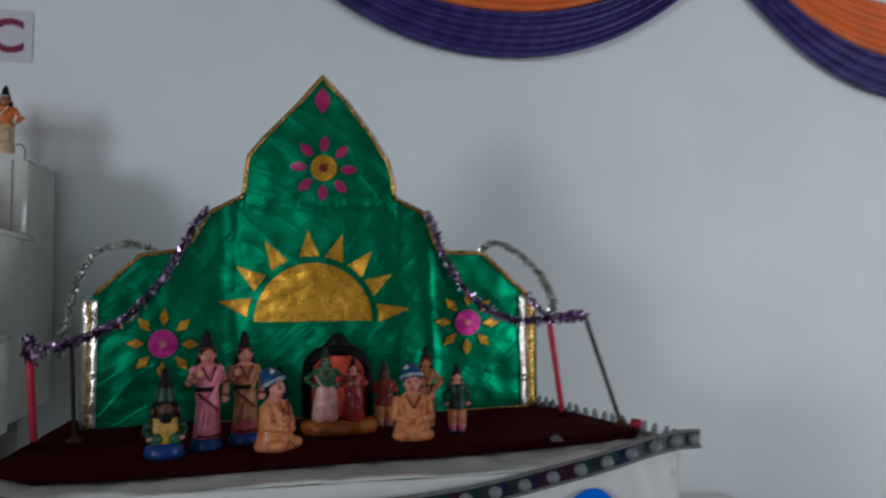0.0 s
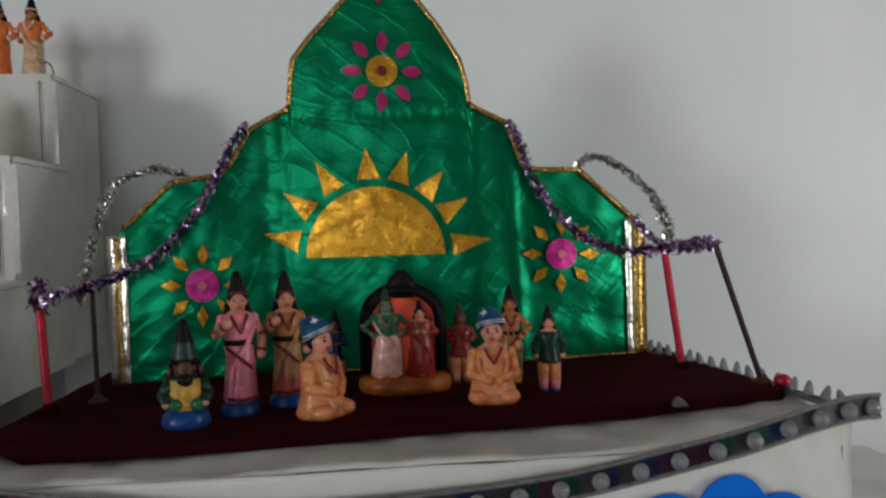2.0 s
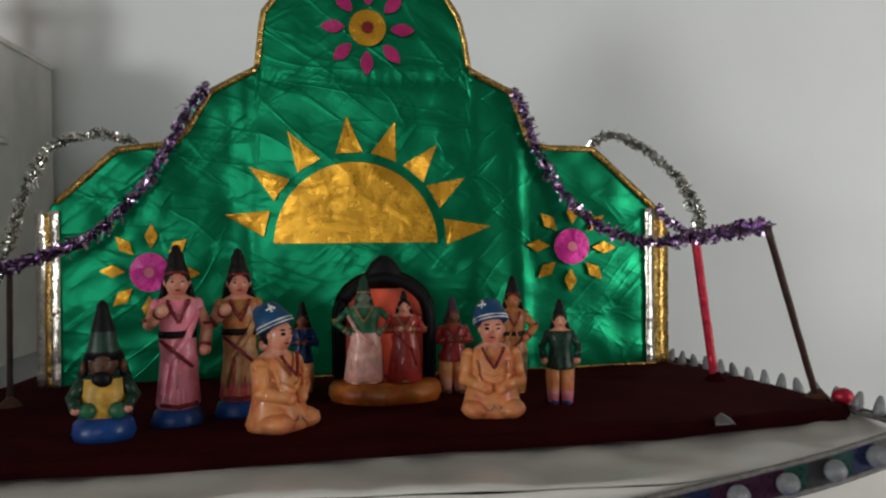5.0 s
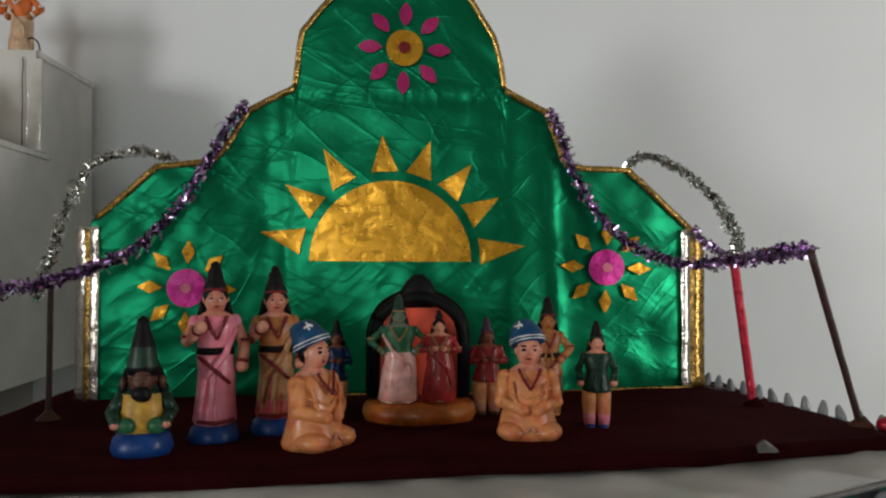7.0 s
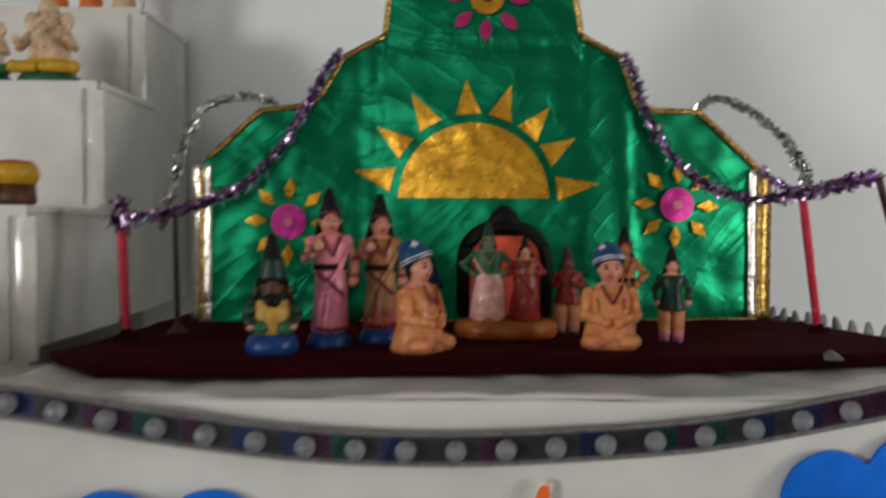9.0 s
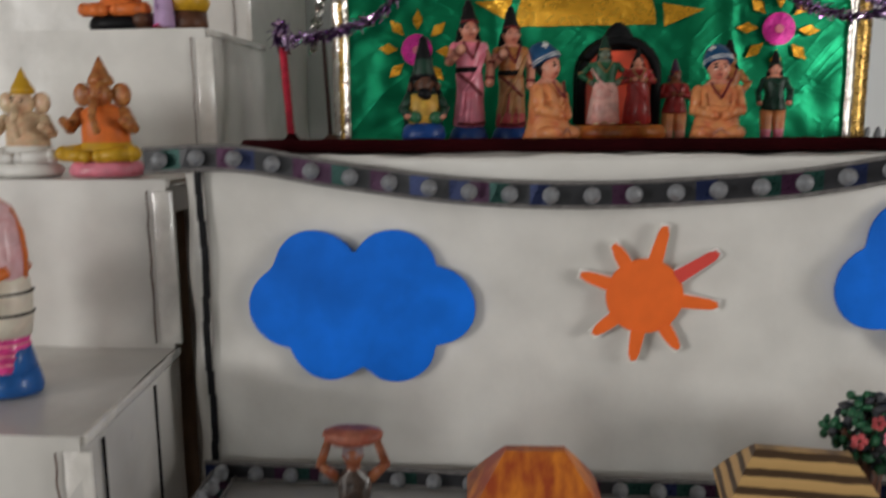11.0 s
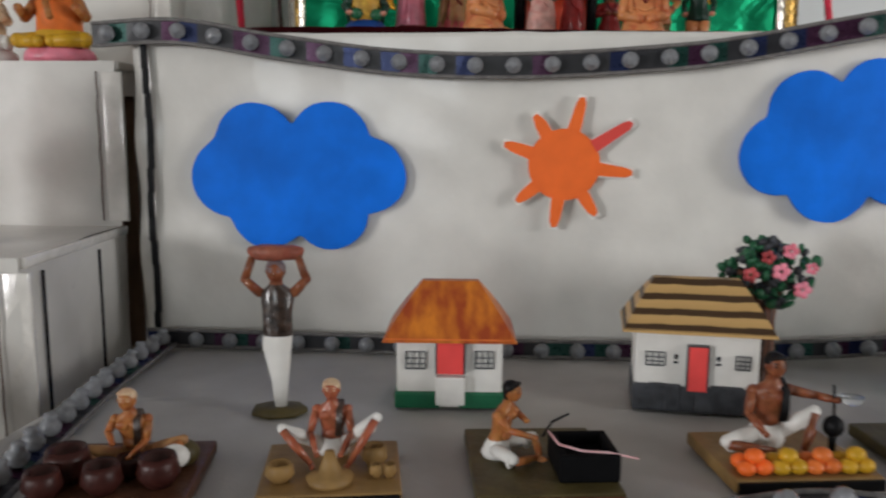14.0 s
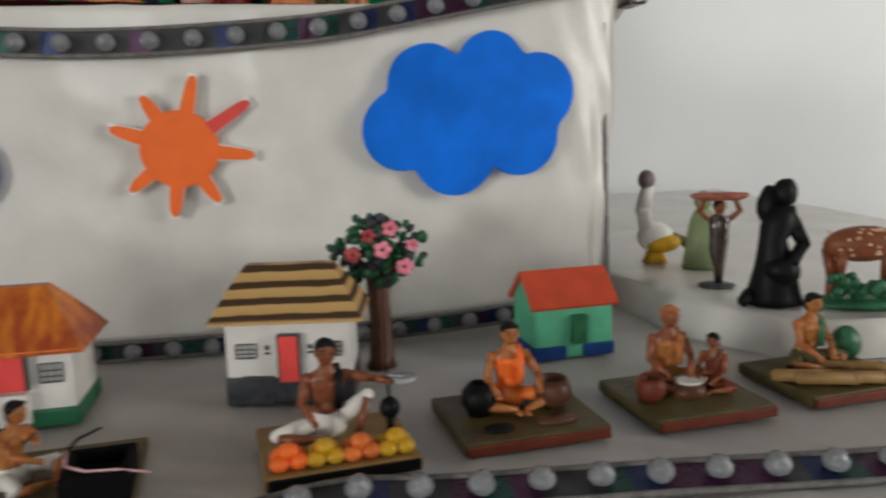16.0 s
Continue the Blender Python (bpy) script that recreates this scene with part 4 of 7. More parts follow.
def face(bm, c, r, skin, dark, lip, hair=None):
    """A head at c with eyes, brows and lips, looking along -y."""
    x, y, z = c
    ball(bm, c, (r * 0.86, r * 0.86, r * 1.08), skin, 18, 12)
    ball(bm, (x, y - r * 0.86, z - r * 0.08), (r * 0.13, r * 0.16, r * 0.2), skin, 8, 6)
    for s in (-1, 1):
        ball(bm, (x + s * r * 0.36, y - r * 0.74, z + r * 0.12), (r * 0.17, r * 0.1, r * 0.09), dark, 8, 5)
        ball(bm, (x + s * r * 0.36, y - r * 0.72, z + r * 0.38), (r * 0.24, r * 0.08, r * 0.05), dark, 8, 5)
        ball(bm, (x + s * r * 0.85, y, z), (r * 0.14, r * 0.2, r * 0.28), skin, 8, 6)
    ball(bm, (x, y - r * 0.74, z - r * 0.5), (r * 0.22, r * 0.1, r * 0.08), lip, 8, 5)
    if hair is not None:
        ball(bm, (x, y + r * 0.16, z + r * 0.22), (r * 0.98, r * 0.92, r * 1.0), hair, 16, 10)


def necklace(bm, z0, z1, w, y, r, mi):
    n = 6
    for s in (-1, 1):
        for k in range(n):
            a, b = k / n, (k + 1) / n
            tube(bm, (s * w * (1 - a), y - 0.012 * a, z0 + (z1 - z0) * a ** 0.8), (s * w * (1 - b), y - 0.012 * b, z0 + (z1 - z0) * b ** 0.8), r, None, mi, 6)


def standing(name, h, mats, at, rz, label, crown="cone", base=True, arms="fold", slim=1.0, sash=True, skirt=0.12, belt=True, group="palace dolls", flip=1, bare=False, legs=False, hem=0.0, band=None):
    """mats: skin, robe, lower robe, hair, accent, base, hem. One moulded clay doll of height h."""
    bm = bmesh.new()
    w = h * slim
    z = 0.0
    rings = []
    if base:
        rings += [(0, 0, 0, 0.135 * w, 0.115 * w, 5), (0, 0, 0.03 * h, 0.145 * w, 0.125 * w, 5), (0, 0, 0.09 * h, 0.125 * w, 0.105 * w, 5), (0, 0, 0.115 * h, 0.1 * w, 0.085 * w, 5)]
        z = 0.1
    else:
        for s in (-1, 1):
            ball(bm, (s * 0.055 * w, -0.03 * w, 0.018 * h), (0.045 * w, 0.08 * w, 0.026 * h), 5, 10, 6)
    loft(bm, rings, 20) if rings else None
    upper = [(0, 0, 0.47 * h, 0.1 * w, 0.078 * w, 1), (0, 0, 0.53 * h, 0.088 * w, 0.07 * w, 1), (0, -0.004 * w, 0.60 * h, 0.104 * w, 0.08 * w, 1), (0, 0, 0.66 * h, 0.118 * w, 0.075 * w, 1),
             (0, 0, 0.70 * h, 0.1 * w, 0.064 * w, 0), (0, 0, 0.725 * h, 0.05 * w, 0.045 * w, 0), (0, 0, 0.75 * h, 0.04 * w, 0.04 * w, 0)]
    if legs:
        loft(bm, [(0, 0, 0.34 * h, 0.122 * w, 0.098 * w, 1), (0, 0, 0.36 * h, 0.128 * w, 0.1 * w, 1), (0, 0, 0.42 * h, 0.112 * w, 0.088 * w, 1)] + upper, 22)
        for s in (-1, 1):
            loft(bm, [(s * 0.06 * w, -0.01 * w, 0.02 * h, 0.046 * w, 0.05 * w, 6), (s * 0.06 * w, -0.01 * w, 0.11 * h, 0.054 * w, 0.056 * w, 6), (s * 0.06 * w, 0, 0.13 * h, 0.056 * w, 0.06 * w, 2), (s * 0.062 * w, 0, 0.24 * h, 0.062 * w, 0.068 * w, 2), (s * 0.06 * w, 0, 0.37 * h, 0.064 * w, 0.074 * w, 2)], 14)
            limb(bm, [(s * 0.03 * w, -0.094 * w, 0.36 * h), (s * 0.035 * w, -0.09 * w, 0.46 * h), (s * 0.02 * w, -0.08 * w, 0.56 * h)], 0.009 * h, 1, 0.9)
    else:
        lower = [(0, 0, (z + 0.005) * h, skirt * 0.86 * w, skirt * 0.78 * w, 6 if hem else 2), (0, 0, (z + 0.03) * h, skirt * w, skirt * 0.85 * w, 6 if hem else 2)]
        if hem:
            lower += [(0.003 * w, 0, hem * h, skirt * 0.93 * w, skirt * 0.8 * w, 6), (0.003 * w, 0, (hem + 0.012) * h, skirt * 0.93 * w, skirt * 0.8 * w, 2)]
        loft(bm, lower + [(0.006 * w, 0, 0.29 * h, skirt * 0.84 * w, skirt * 0.74 * w, 2), (0.012 * w, 0, 0.40 * h, 0.1 * w, 0.08 * w, 2)] + upper, 22)
        for k, ang in enumerate((-140, -118, -98, -84, -70, -52, -36)):
            a = radians(ang)
            limb(bm, [(skirt * 0.94 * w * math.cos(a), skirt * 0.8 * w * math.sin(a), (z + 0.03) * h), (skirt * 0.87 * w * math.cos(a + 0.08), skirt * 0.75 * w * math.sin(a + 0.08), 0.22 * h), (0.095 * w * math.cos(a + 0.2), 0.076 * w * math.sin(a + 0.2), (0.34 + 0.02 * (k % 4)) * h)], 0.0095 * h, 6 if hem and k % 2 else 2, 0.9)
    r = 0.073 * h
    face(bm, (0, -0.012 * h, 0.79 * h), r, 0, 3, 4, 3)
    ball(bm, (0, 0.045 * h, 0.74 * h), (0.085 * h, 0.04 * h, 0.1 * h), 3, 12, 8)
    if crown == "cone":
        loft(bm, [(0, 0.005 * h, 0.825 * h, 0.066 * h, 0.064 * h, 3), (0, 0.006 * h, 0.86 * h, 0.064 * h, 0.062 * h, 3), (0, 0.008 * h, 0.89 * h, 0.05 * h, 0.05 * h, 3), (0, 0.01 * h, 0.915 * h, 0.042 * h, 0.042 * h, 3), (0, 0.01 * h, 0.945 * h, 0.04 * h, 0.04 * h, 3), (0, 0.01 * h, 0.965 * h, 0.026 * h, 0.026 * h, 3), (0, 0.01 * h, 0.985 * h, 0.025 * h, 0.025 * h, 3), (0, 0.01 * h, 1.0 * h, 0.01 * h, 0.01 * h, 3)], 16)
        limb(bm, [(-0.058 * h, -0.03 * h, 0.842 * h), (0, -0.066 * h, 0.848 * h), (0.058 * h, -0.03 * h, 0.842 * h)], 0.008 * h, 4, 1.0)
    elif crown == "bun":
        ball(bm, (0, 0.015 * h, 0.89 * h), 0.042 * h, 3, 12, 8)
        ball(bm, (0, 0.015 * h, 0.945 * h), 0.026 * h, 3, 10, 6)
    for s in (-1, 1):
        sh = (s * 0.106 * w, 0, 0.662 * h)
        if arms == "fold":
            pts = [sh, (s * 0.15 * w, -0.02 * h, 0.545 * h), (s * 0.035 * w, -0.105 * h, 0.57 * h)]
        elif arms == "hip":
            pts = [sh, (s * 0.185 * w, 0.0, 0.56 * h), (s * 0.1 * w, -0.05 * h, 0.47 * h)]
        elif arms == "bless" and s == flip:
            pts = [sh, (s * 0.148 * w, -0.025 * h, 0.565 * h), (s * 0.085 * w, -0.098 * h, 0.645 * h)]
        else:
            pts = [sh, (s * 0.155 * w, -0.01 * h, 0.54 * h), (s * 0.14 * w, -0.045 * h, 0.42 * h)]
        limb(bm, pts, 0.034 * h, 0 if bare else 1, 0.88)
        limb(bm, [pts[1], tuple(0.25 * p + 0.75 * q for p, q in zip(pts[1], pts[2]))], 0.0335 * h, 0 if bare else 1, 0.9)
        tube(bm, tuple(0.3 * p + 0.7 * q for p, q in zip(pts[1], pts[2])), tuple(0.18 * p + 0.82 * q for p, q in zip(pts[1], pts[2])), 0.034 * h, None, 4, 10)
        ball(bm, pts[2], 0.034 * h, 0, 10, 8)
        ball(bm, sh, (0.039 * h, 0.041 * h, 0.047 * h), 1, 10, 8)
        loft(bm, [(pts[1][0], pts[1][1], pts[1][2] + 0.02 * h, 0.036 * h, 0.036 * h, 4), (pts[1][0], pts[1][1], pts[1][2] + 0.035 * h, 0.037 * h, 0.037 * h, 4)], 12)
    necklace(bm, 0.70 * h, 0.58 * h, 0.055 * w, -0.068 * w, 0.0085 * h, 4)
    if belt:
        loft(bm, [(0, 0, 0.49 * h, 0.103 * w, 0.082 * w, 3), (0, 0, 0.53 * h, 0.1 * w, 0.08 * w, 3)], 20)
    if band:
        loft(bm, [(0, 0, 0.38 * h, 0.112 * w, 0.092 * w, 4), (0, 0, 0.45 * h, 0.108 * w, 0.088 * w, 4), (0, 0, 0.48 * h, 0.1 * w, 0.08 * w, 4)], 20)
        ball(bm, (0, 0.035 * h, 0.76 * h), (0.1 * h, 0.075 * h, 0.11 * h), 3, 14, 9)
    if sash:
        limb(bm, [(0.09 * w * flip, -0.06 * w, 0.48 * h), (0.02 * w * flip, -0.1 * w, 0.42 * h), (-0.07 * w * flip, -0.085 * w, 0.34 * h)], 0.012 * h, 4, 0.9)
    if not legs:
        limb(bm, [(-0.09 * w, -0.07 * w, (z + 0.035) * h), (0, -0.115 * w, (z + 0.025) * h), (0.09 * w, -0.07 * w, (z + 0.035) * h)], 0.011 * h, 4, 1.0)
    if not legs:
        limb(bm, [(-0.1 * w * flip, -0.03 * w, 0.62 * h), (-0.05 * w * flip, -0.085 * w, 0.5 * h), (0.06 * w * flip, -0.09 * w, 0.36 * h), (0.085 * w * flip, -0.08 * w, 0.2 * h)], 0.02 * h, 2, 0.92)
    for s in (-1, 1):
        limb(bm, [(s * 0.06 * h, 0.03 * h, 0.78 * h), (s * 0.085 * h, 0.02 * h, 0.70 * h), (s * 0.098 * h, 0.012 * h, 0.63 * h)], 0.02 * h, 3, 0.8)
    while len(mats) < 7:
        mats = mats + [mats[2]]
    knead(bm, 0.007 * h, 9 / h)
    ob = tagged(part(name, bm, mats), label, "doll", group)
    ob.matrix_world = pose(*at, 0, 0, rz)
    return ob


def kneeling(name, h, mats, at, rz, label, tilt=0):
    """mats: skin, robe, robe shade, hair, accent, cap."""
    bm = bmesh.new()
    loft(bm, [(0, 0, 0, 0.25 * h, 0.23 * h, 1), (0, 0, 0.05 * h, 0.275 * h, 0.25 * h, 1), (0, -0.01 * h, 0.14 * h, 0.25 * h, 0.225 * h, 1), (0, 0, 0.25 * h, 0.225 * h, 0.19 * h, 1), (0, 0.01 * h, 0.40 * h, 0.215 * h, 0.17 * h, 1),
              (0, 0.01 * h, 0.52 * h, 0.205 * h, 0.15 * h, 1), (0, 0.01 * h, 0.60 * h, 0.16 * h, 0.12 * h, 0), (0, 0.01 * h, 0.645 * h, 0.08 * h, 0.075 * h, 0), (0, 0, 0.68 * h, 0.065 * h, 0.065 * h, 0)], 24)
    for s in (-1, 1):
        ball(bm, (s * 0.15 * h, -0.12 * h, 0.085 * h), (0.135 * h, 0.17 * h, 0.09 * h), 1, 14, 8)
        limb(bm, [(s * 0.2 * h, 0, 0.53 * h), (s * 0.235 * h, -0.06 * h, 0.33 * h), (s * 0.06 * h, -0.2 * h, 0.27 * h)], 0.072 * h, 1, 0.84)
        for k in range(4):
            a0, a1 = radians(200 + 35 * k), radians(235 + 35 * k)
            tube(bm, (s * 0.1 * h + 0.1 * h * math.cos(a0), -0.25 * h, 0.17 * h + 0.09 * h * math.sin(a0)), (s * 0.1 * h + 0.1 * h * math.cos(a1), -0.255 * h, 0.17 * h + 0.09 * h * math.sin(a1)), 0.012 * h, None, 0, 6)
    face(bm, (0, -0.02 * h, 0.765 * h), 0.125 * h, 0, 3, 4, None)
    ball(bm, (0, 0.03 * h, 0.78 * h), (0.118 * h, 0.115 * h, 0.12 * h), 3, 14, 8)
    cap = bmesh.new()
    loft(cap, [(0, 0, 0, 0.148 * h, 0.146 * h, 5), (0, 0, 0.012 * h, 0.157 * h, 0.154 * h, 5), (0, 0, 0.07 * h, 0.15 * h, 0.148 * h, 5), (0, 0.012 * h, 0.14 * h, 0.128 * h, 0.126 * h, 5), (0, 0.03 * h, 0.2 * h, 0.1 * h, 0.1 * h, 5), (0, 0.036 * h, 0.225 * h, 0.06 * h, 0.06 * h, 5), (0, 0.038 * h, 0.23 * h, 0.01 * h, 0.01 * h, 5)], 20)
    for zr in (0.018, 0.045):
        pipe(cap, [((0.156 - zr * 0.06) * h * math.cos(radians(15 * k)), (0.154 - zr * 0.06) * h * math.sin(radians(15 * k)), zr * h) for k in range(25)], 0.0065 * h, 6, 6)
    for q0, q1 in (((-0.07, -0.105, 0.12), (-0.05, -0.085, 0.19)), ((-0.035, -0.118, 0.14), (-0.055, -0.1, 0.17)), ((-0.1, -0.085, 0.15), (-0.03, -0.1, 0.16))):
        tube(cap, tuple(v * h for v in q0), tuple(v * h for v in q1), 0.008 * h, None, 6, 6)
    bmesh.ops.transform(cap, matrix=pose(0, 0.012 * h, 0.815 * h, -20 - tilt, -8, 0), verts=cap.verts)
    held = bpy.data.meshes.new("cap_shape")
    cap.to_mesh(held)
    cap.free()
    bm.from_mesh(held)
    bpy.data.meshes.remove(held)
    for s in (-1, 1):
        limb(bm, [(s * 0.15 * h, -0.13 * h, 0.5 * h), (s * 0.14 * h, -0.16 * h, 0.38 * h), (s * 0.1 * h, -0.18 * h, 0.30 * h)], 0.014 * h, 1, 0.9)
    limb(bm, [(-0.17 * h, -0.11 * h, 0.43 * h), (0.0, -0.19 * h, 0.36 * h), (0.17 * h, -0.11 * h, 0.43 * h)], 0.01 * h, 1, 1.0)
    necklace(bm, 0.62 * h, 0.45 * h, 0.095 * h, -0.13 * h, 0.017 * h, 4)
    knead(bm, 0.007 * h, 8 / h)
    ob = tagged(part(name, bm, mats), label, "doll", "palace dolls")
    ob.matrix_world = pose(*at, 0, 0, rz)
    return ob


def crowned(h, at, rz):
    bm = bmesh.new()
    loft(bm, [(0, 0, 0, 0.19 * h, 0.16 * h, 5), (0, 0, 0.06 * h, 0.215 * h, 0.18 * h, 5), (0, 0, 0.14 * h, 0.2 * h, 0.165 * h, 5), (0, 0, 0.18 * h, 0.16 * h, 0.13 * h, 5)], 24)
    loft(bm, [(0, 0, 0.17 * h, 0.15 * h, 0.12 * h, 1), (0, 0, 0.26 * h, 0.165 * h, 0.13 * h, 1), (0, 0, 0.36 * h, 0.15 * h, 0.115 * h, 1), (0, 0, 0.45 * h, 0.14 * h, 0.1 * h, 0), (0, 0, 0.5 * h, 0.07 * h, 0.07 * h, 0)], 20)
    for s in (-1, 1):
        limb(bm, [(s * 0.14 * h, 0, 0.43 * h), (s * 0.2 * h, -0.04 * h, 0.32 * h), (s * 0.17 * h, -0.12 * h, 0.26 * h)], 0.048 * h, 0, 0.9)
        ball(bm, (s * 0.17 * h, -0.13 * h, 0.25 * h), 0.034 * h, 2, 10, 7)
        ball(bm, (s * 0.1 * h, -0.11 * h, 0.235 * h), (0.07 * h, 0.05 * h, 0.06 * h), 4, 10, 7)
        limb(bm, [(s * 0.09 * h, 0.02 * h, 0.6 * h), (s * 0.13 * h, 0.0, 0.48 * h), (s * 0.15 * h, -0.03 * h, 0.36 * h)], 0.042 * h, 3, 0.85)
        ball(bm, (s * 0.13 * h, -0.03 * h, 0.53 * h), (0.024 * h, 0.02 * h, 0.045 * h), 6, 8, 6)
    loft(bm, [(0, 0.05 * h, 0.16 * h, 0.185 * h, 0.1 * h, 0), (0, 0.05 * h, 0.3 * h, 0.2 * h, 0.1 * h, 0), (0, 0.045 * h, 0.42 * h, 0.185 * h, 0.09 * h, 3), (0, 0.04 * h, 0.54 * h, 0.15 * h, 0.09 * h, 0), (0, 0.03 * h, 0.64 * h, 0.115 * h, 0.09 * h, 3), (0, 0.02 * h, 0.7 * h, 0.09 * h, 0.08 * h, 3)], 20)
    ball(bm, (0, -0.1 * h, 0.455 * h), (0.07 * h, 0.05 * h, 0.06 * h), 3, 12, 8)
    face(bm, (0, -0.04 * h, 0.545 * h), 0.1 * h, 6, 3, 6, None)
    loft(bm, [(0, 0, 0.58 * h, 0.115 * h, 0.11 * h, 3), (0, 0, 0.64 * h, 0.11 * h, 0.105 * h, 0), (0, 0, 0.70 * h, 0.095 * h, 0.09 * h, 0), (0, 0, 0.78 * h, 0.085 * h, 0.08 * h, 3), (0, 0, 0.86 * h, 0.065 * h, 0.065 * h, 3), (0, 0, 0.93 * h, 0.045 * h, 0.045 * h, 3), (0, 0, 0.97 * h, 0.04 * h, 0.04 * h, 3), (0, 0, 1.0 * h, 0.012 * h, 0.012 * h, 3)], 18)
    knead(bm, 0.01 * h, 8 / h)
    ob = tagged(part("crowned_doll", bm, [DKGREEN, paint("ochre_shirt", (0.5, 0.32, 0.05), 0.45, vary=0.4, size=60, wash=0.4), SKIN, BLACK, LEAF, BLUE, MUD]), "small crowned doll in yellow and dark green on a blue base", "doll", "palace dolls")
    ob.matrix_world = pose(*at, 0, 0, rz)


DZ = TZ + 0.0155
standing("standing_doll", 0.2104, [SKIN, PINK, PINK, HAIR, DKRED, BLUE], (-0.205, -0.360, DZ + 0.0086), 16, "pink robed clay doll with black hair on a blue base", arms="bless", flip=-1, bare=True)
standing("standing_doll", 0.2065, [SKIN, SKIN_O, TAN_ROBE, HAIR, DKRED, BLUE, HEMRED], (-0.142, -0.316, DZ + 0.0076), 14, "ochre and rose robed clay doll on a blue base", arms="bless", flip=-1, bare=True, hem=0.2)
crowned(0.1505, (-0.267, -0.424, DZ + 0.0102), 12)
kneeling("kneeling_doll", 0.1395, [SKIN, PEACH, SKIN, HAIR, DKRED, TEAL, WHITE], (-0.088, -0.394, DZ + 0.0095), 52, "kneeling clay doll in a peach robe with a tilted blue cap", 4)
kneeling("kneeling_doll", 0.137, [SKIN, PEACH, SKIN, HAIR, DKRED, TEAL, WHITE], (0.164, -0.356, DZ + 0.0086), -4, "kneeling clay doll in a peach robe with a blue cap")
standing("standing_doll", 0.1322, [SKIN_D, NAVY, PEACH, HAIR, NAVY, MUD, SKIN], (-0.077, -0.1605, DZ + 0.0039), 0, "small clay doll in a dark blue top behind the kneeling doll", base=False, legs=True, belt=False, sash=False, slim=0.95)
standing("standing_doll", 0.137, [SKIN_D, RED_D, PEACH, PLUM, DKRED, MUD, SKIN], (0.136, -0.1894, DZ + 0.0045), 6, "small clay doll in red behind the kneeling doll", base=False, legs=True, belt=False, sash=False, slim=1.25)
standing("standing_doll", 0.166, [SKIN_O, SKIN_O, OLIVE, HAIR, DKRED, SKIN_O, SKIN_O], (0.2205, -0.2039, DZ + 0.0049), -6, "ochre clay doll with its arms at the hips", base=False, legs=True, arms="hip", belt=True, slim=1.0)
standing("standing_doll", 0.137, [SKIN, DKGREEN, PEACH, HAIR, DKGREEN, BLUE, PINK], (0.2642, -0.2975, DZ + 0.0071), -8, "clay doll in a dark green coat and peach trousers", base=False, legs=True, belt=False, sash=False, arms="down", slim=1.1, crown="cone")

# domed shrine with two small dolls
shrine = thing("domed_shrine", "dark clay shrine with a red arched niche on a golden base", "shrine", (0.0384, -0.2232, DZ + 0.0054))
bm = bmesh.new()
loft(bm, [(0, -0.01, 0, 0.072, 0.05, 0), (0, -0.01, 0.012, 0.077, 0.054, 0), (0, -0.01, 0.022, 0.075, 0.052, 0), (0, -0.01, 0.027, 0.071, 0.048, 0)], 32)
part("base", bm, paint("shrine_base", (0.42, 0.13, 0.02), 0.38, vary=0.35, size=50, wash=0.7), shrine)


def arch(r, z0, zs, rise, n=24):
    return [(-r, z0)] + [(-r * math.cos(math.pi * k / n), zs + (rise) * math.sin(math.pi * k / n) ** 0.85) for k in range(n + 1)] + [(r, z0)]


bm = bmesh.new()
prism(bm, arch(0.073, 0.026, 0.105, 0.071), 0.024, 0.042)
bmesh.ops.bevel(bm, geom=list(bm.edges), offset=0.003, segments=2, affect="EDGES")
part("back", bm, BLACK, shrine)
bm = bmesh.new()
prism(bm, arch(0.055, 0.028, 0.1, 0.058), 0.0205, 0.0225)
part("niche", bm, SCARLET, shrine, "glossy scarlet arched niche", smooth=False)
bm = bmesh.new()
loft(bm, [(0, 0.03, 0.15, 0.03, 0.014, 0), (0, 0.03, 0.172, 0.026, 0.013, 0), (0, 0.03, 0.186, 0.018, 0.011, 0), (0, 0.03, 0.196, 0.006, 0.006, 0)], 18)
part("finial", bm, BLACK, shrine)
bm = bmesh.new()
pts = arch(0.06, 0.028, 0.103, 0.061)
pipe(bm, [(x * 1.03, 0.014, z) for x, z in pts], 0.0085, 0, 8)
part("rim", bm, BLACK, shrine)
standing("throned_doll", 0.143, [SAGE_SKIN, LEAF, ROSE_WHITE, DKGREEN, TAN, CREAM], (0.0105, -0.2445, DZ + 0.0328), 0, "grey green clay doll in a rose white robe in the shrine", base=False, slim=1.42, sash=False, belt=False, arms="hip", skirt=0.135)
standing("throned_doll", 0.126, [SKIN, RED_D, RED_D, HAIR, TAN, RED_D], (0.064, -0.2465, DZ + 0.0328), 0, "small clay doll in red seated in the shrine", base=False, slim=1.4, sash=False, belt=False, crown="bun", skirt=0.135)

# ---- dolls on the steps ----


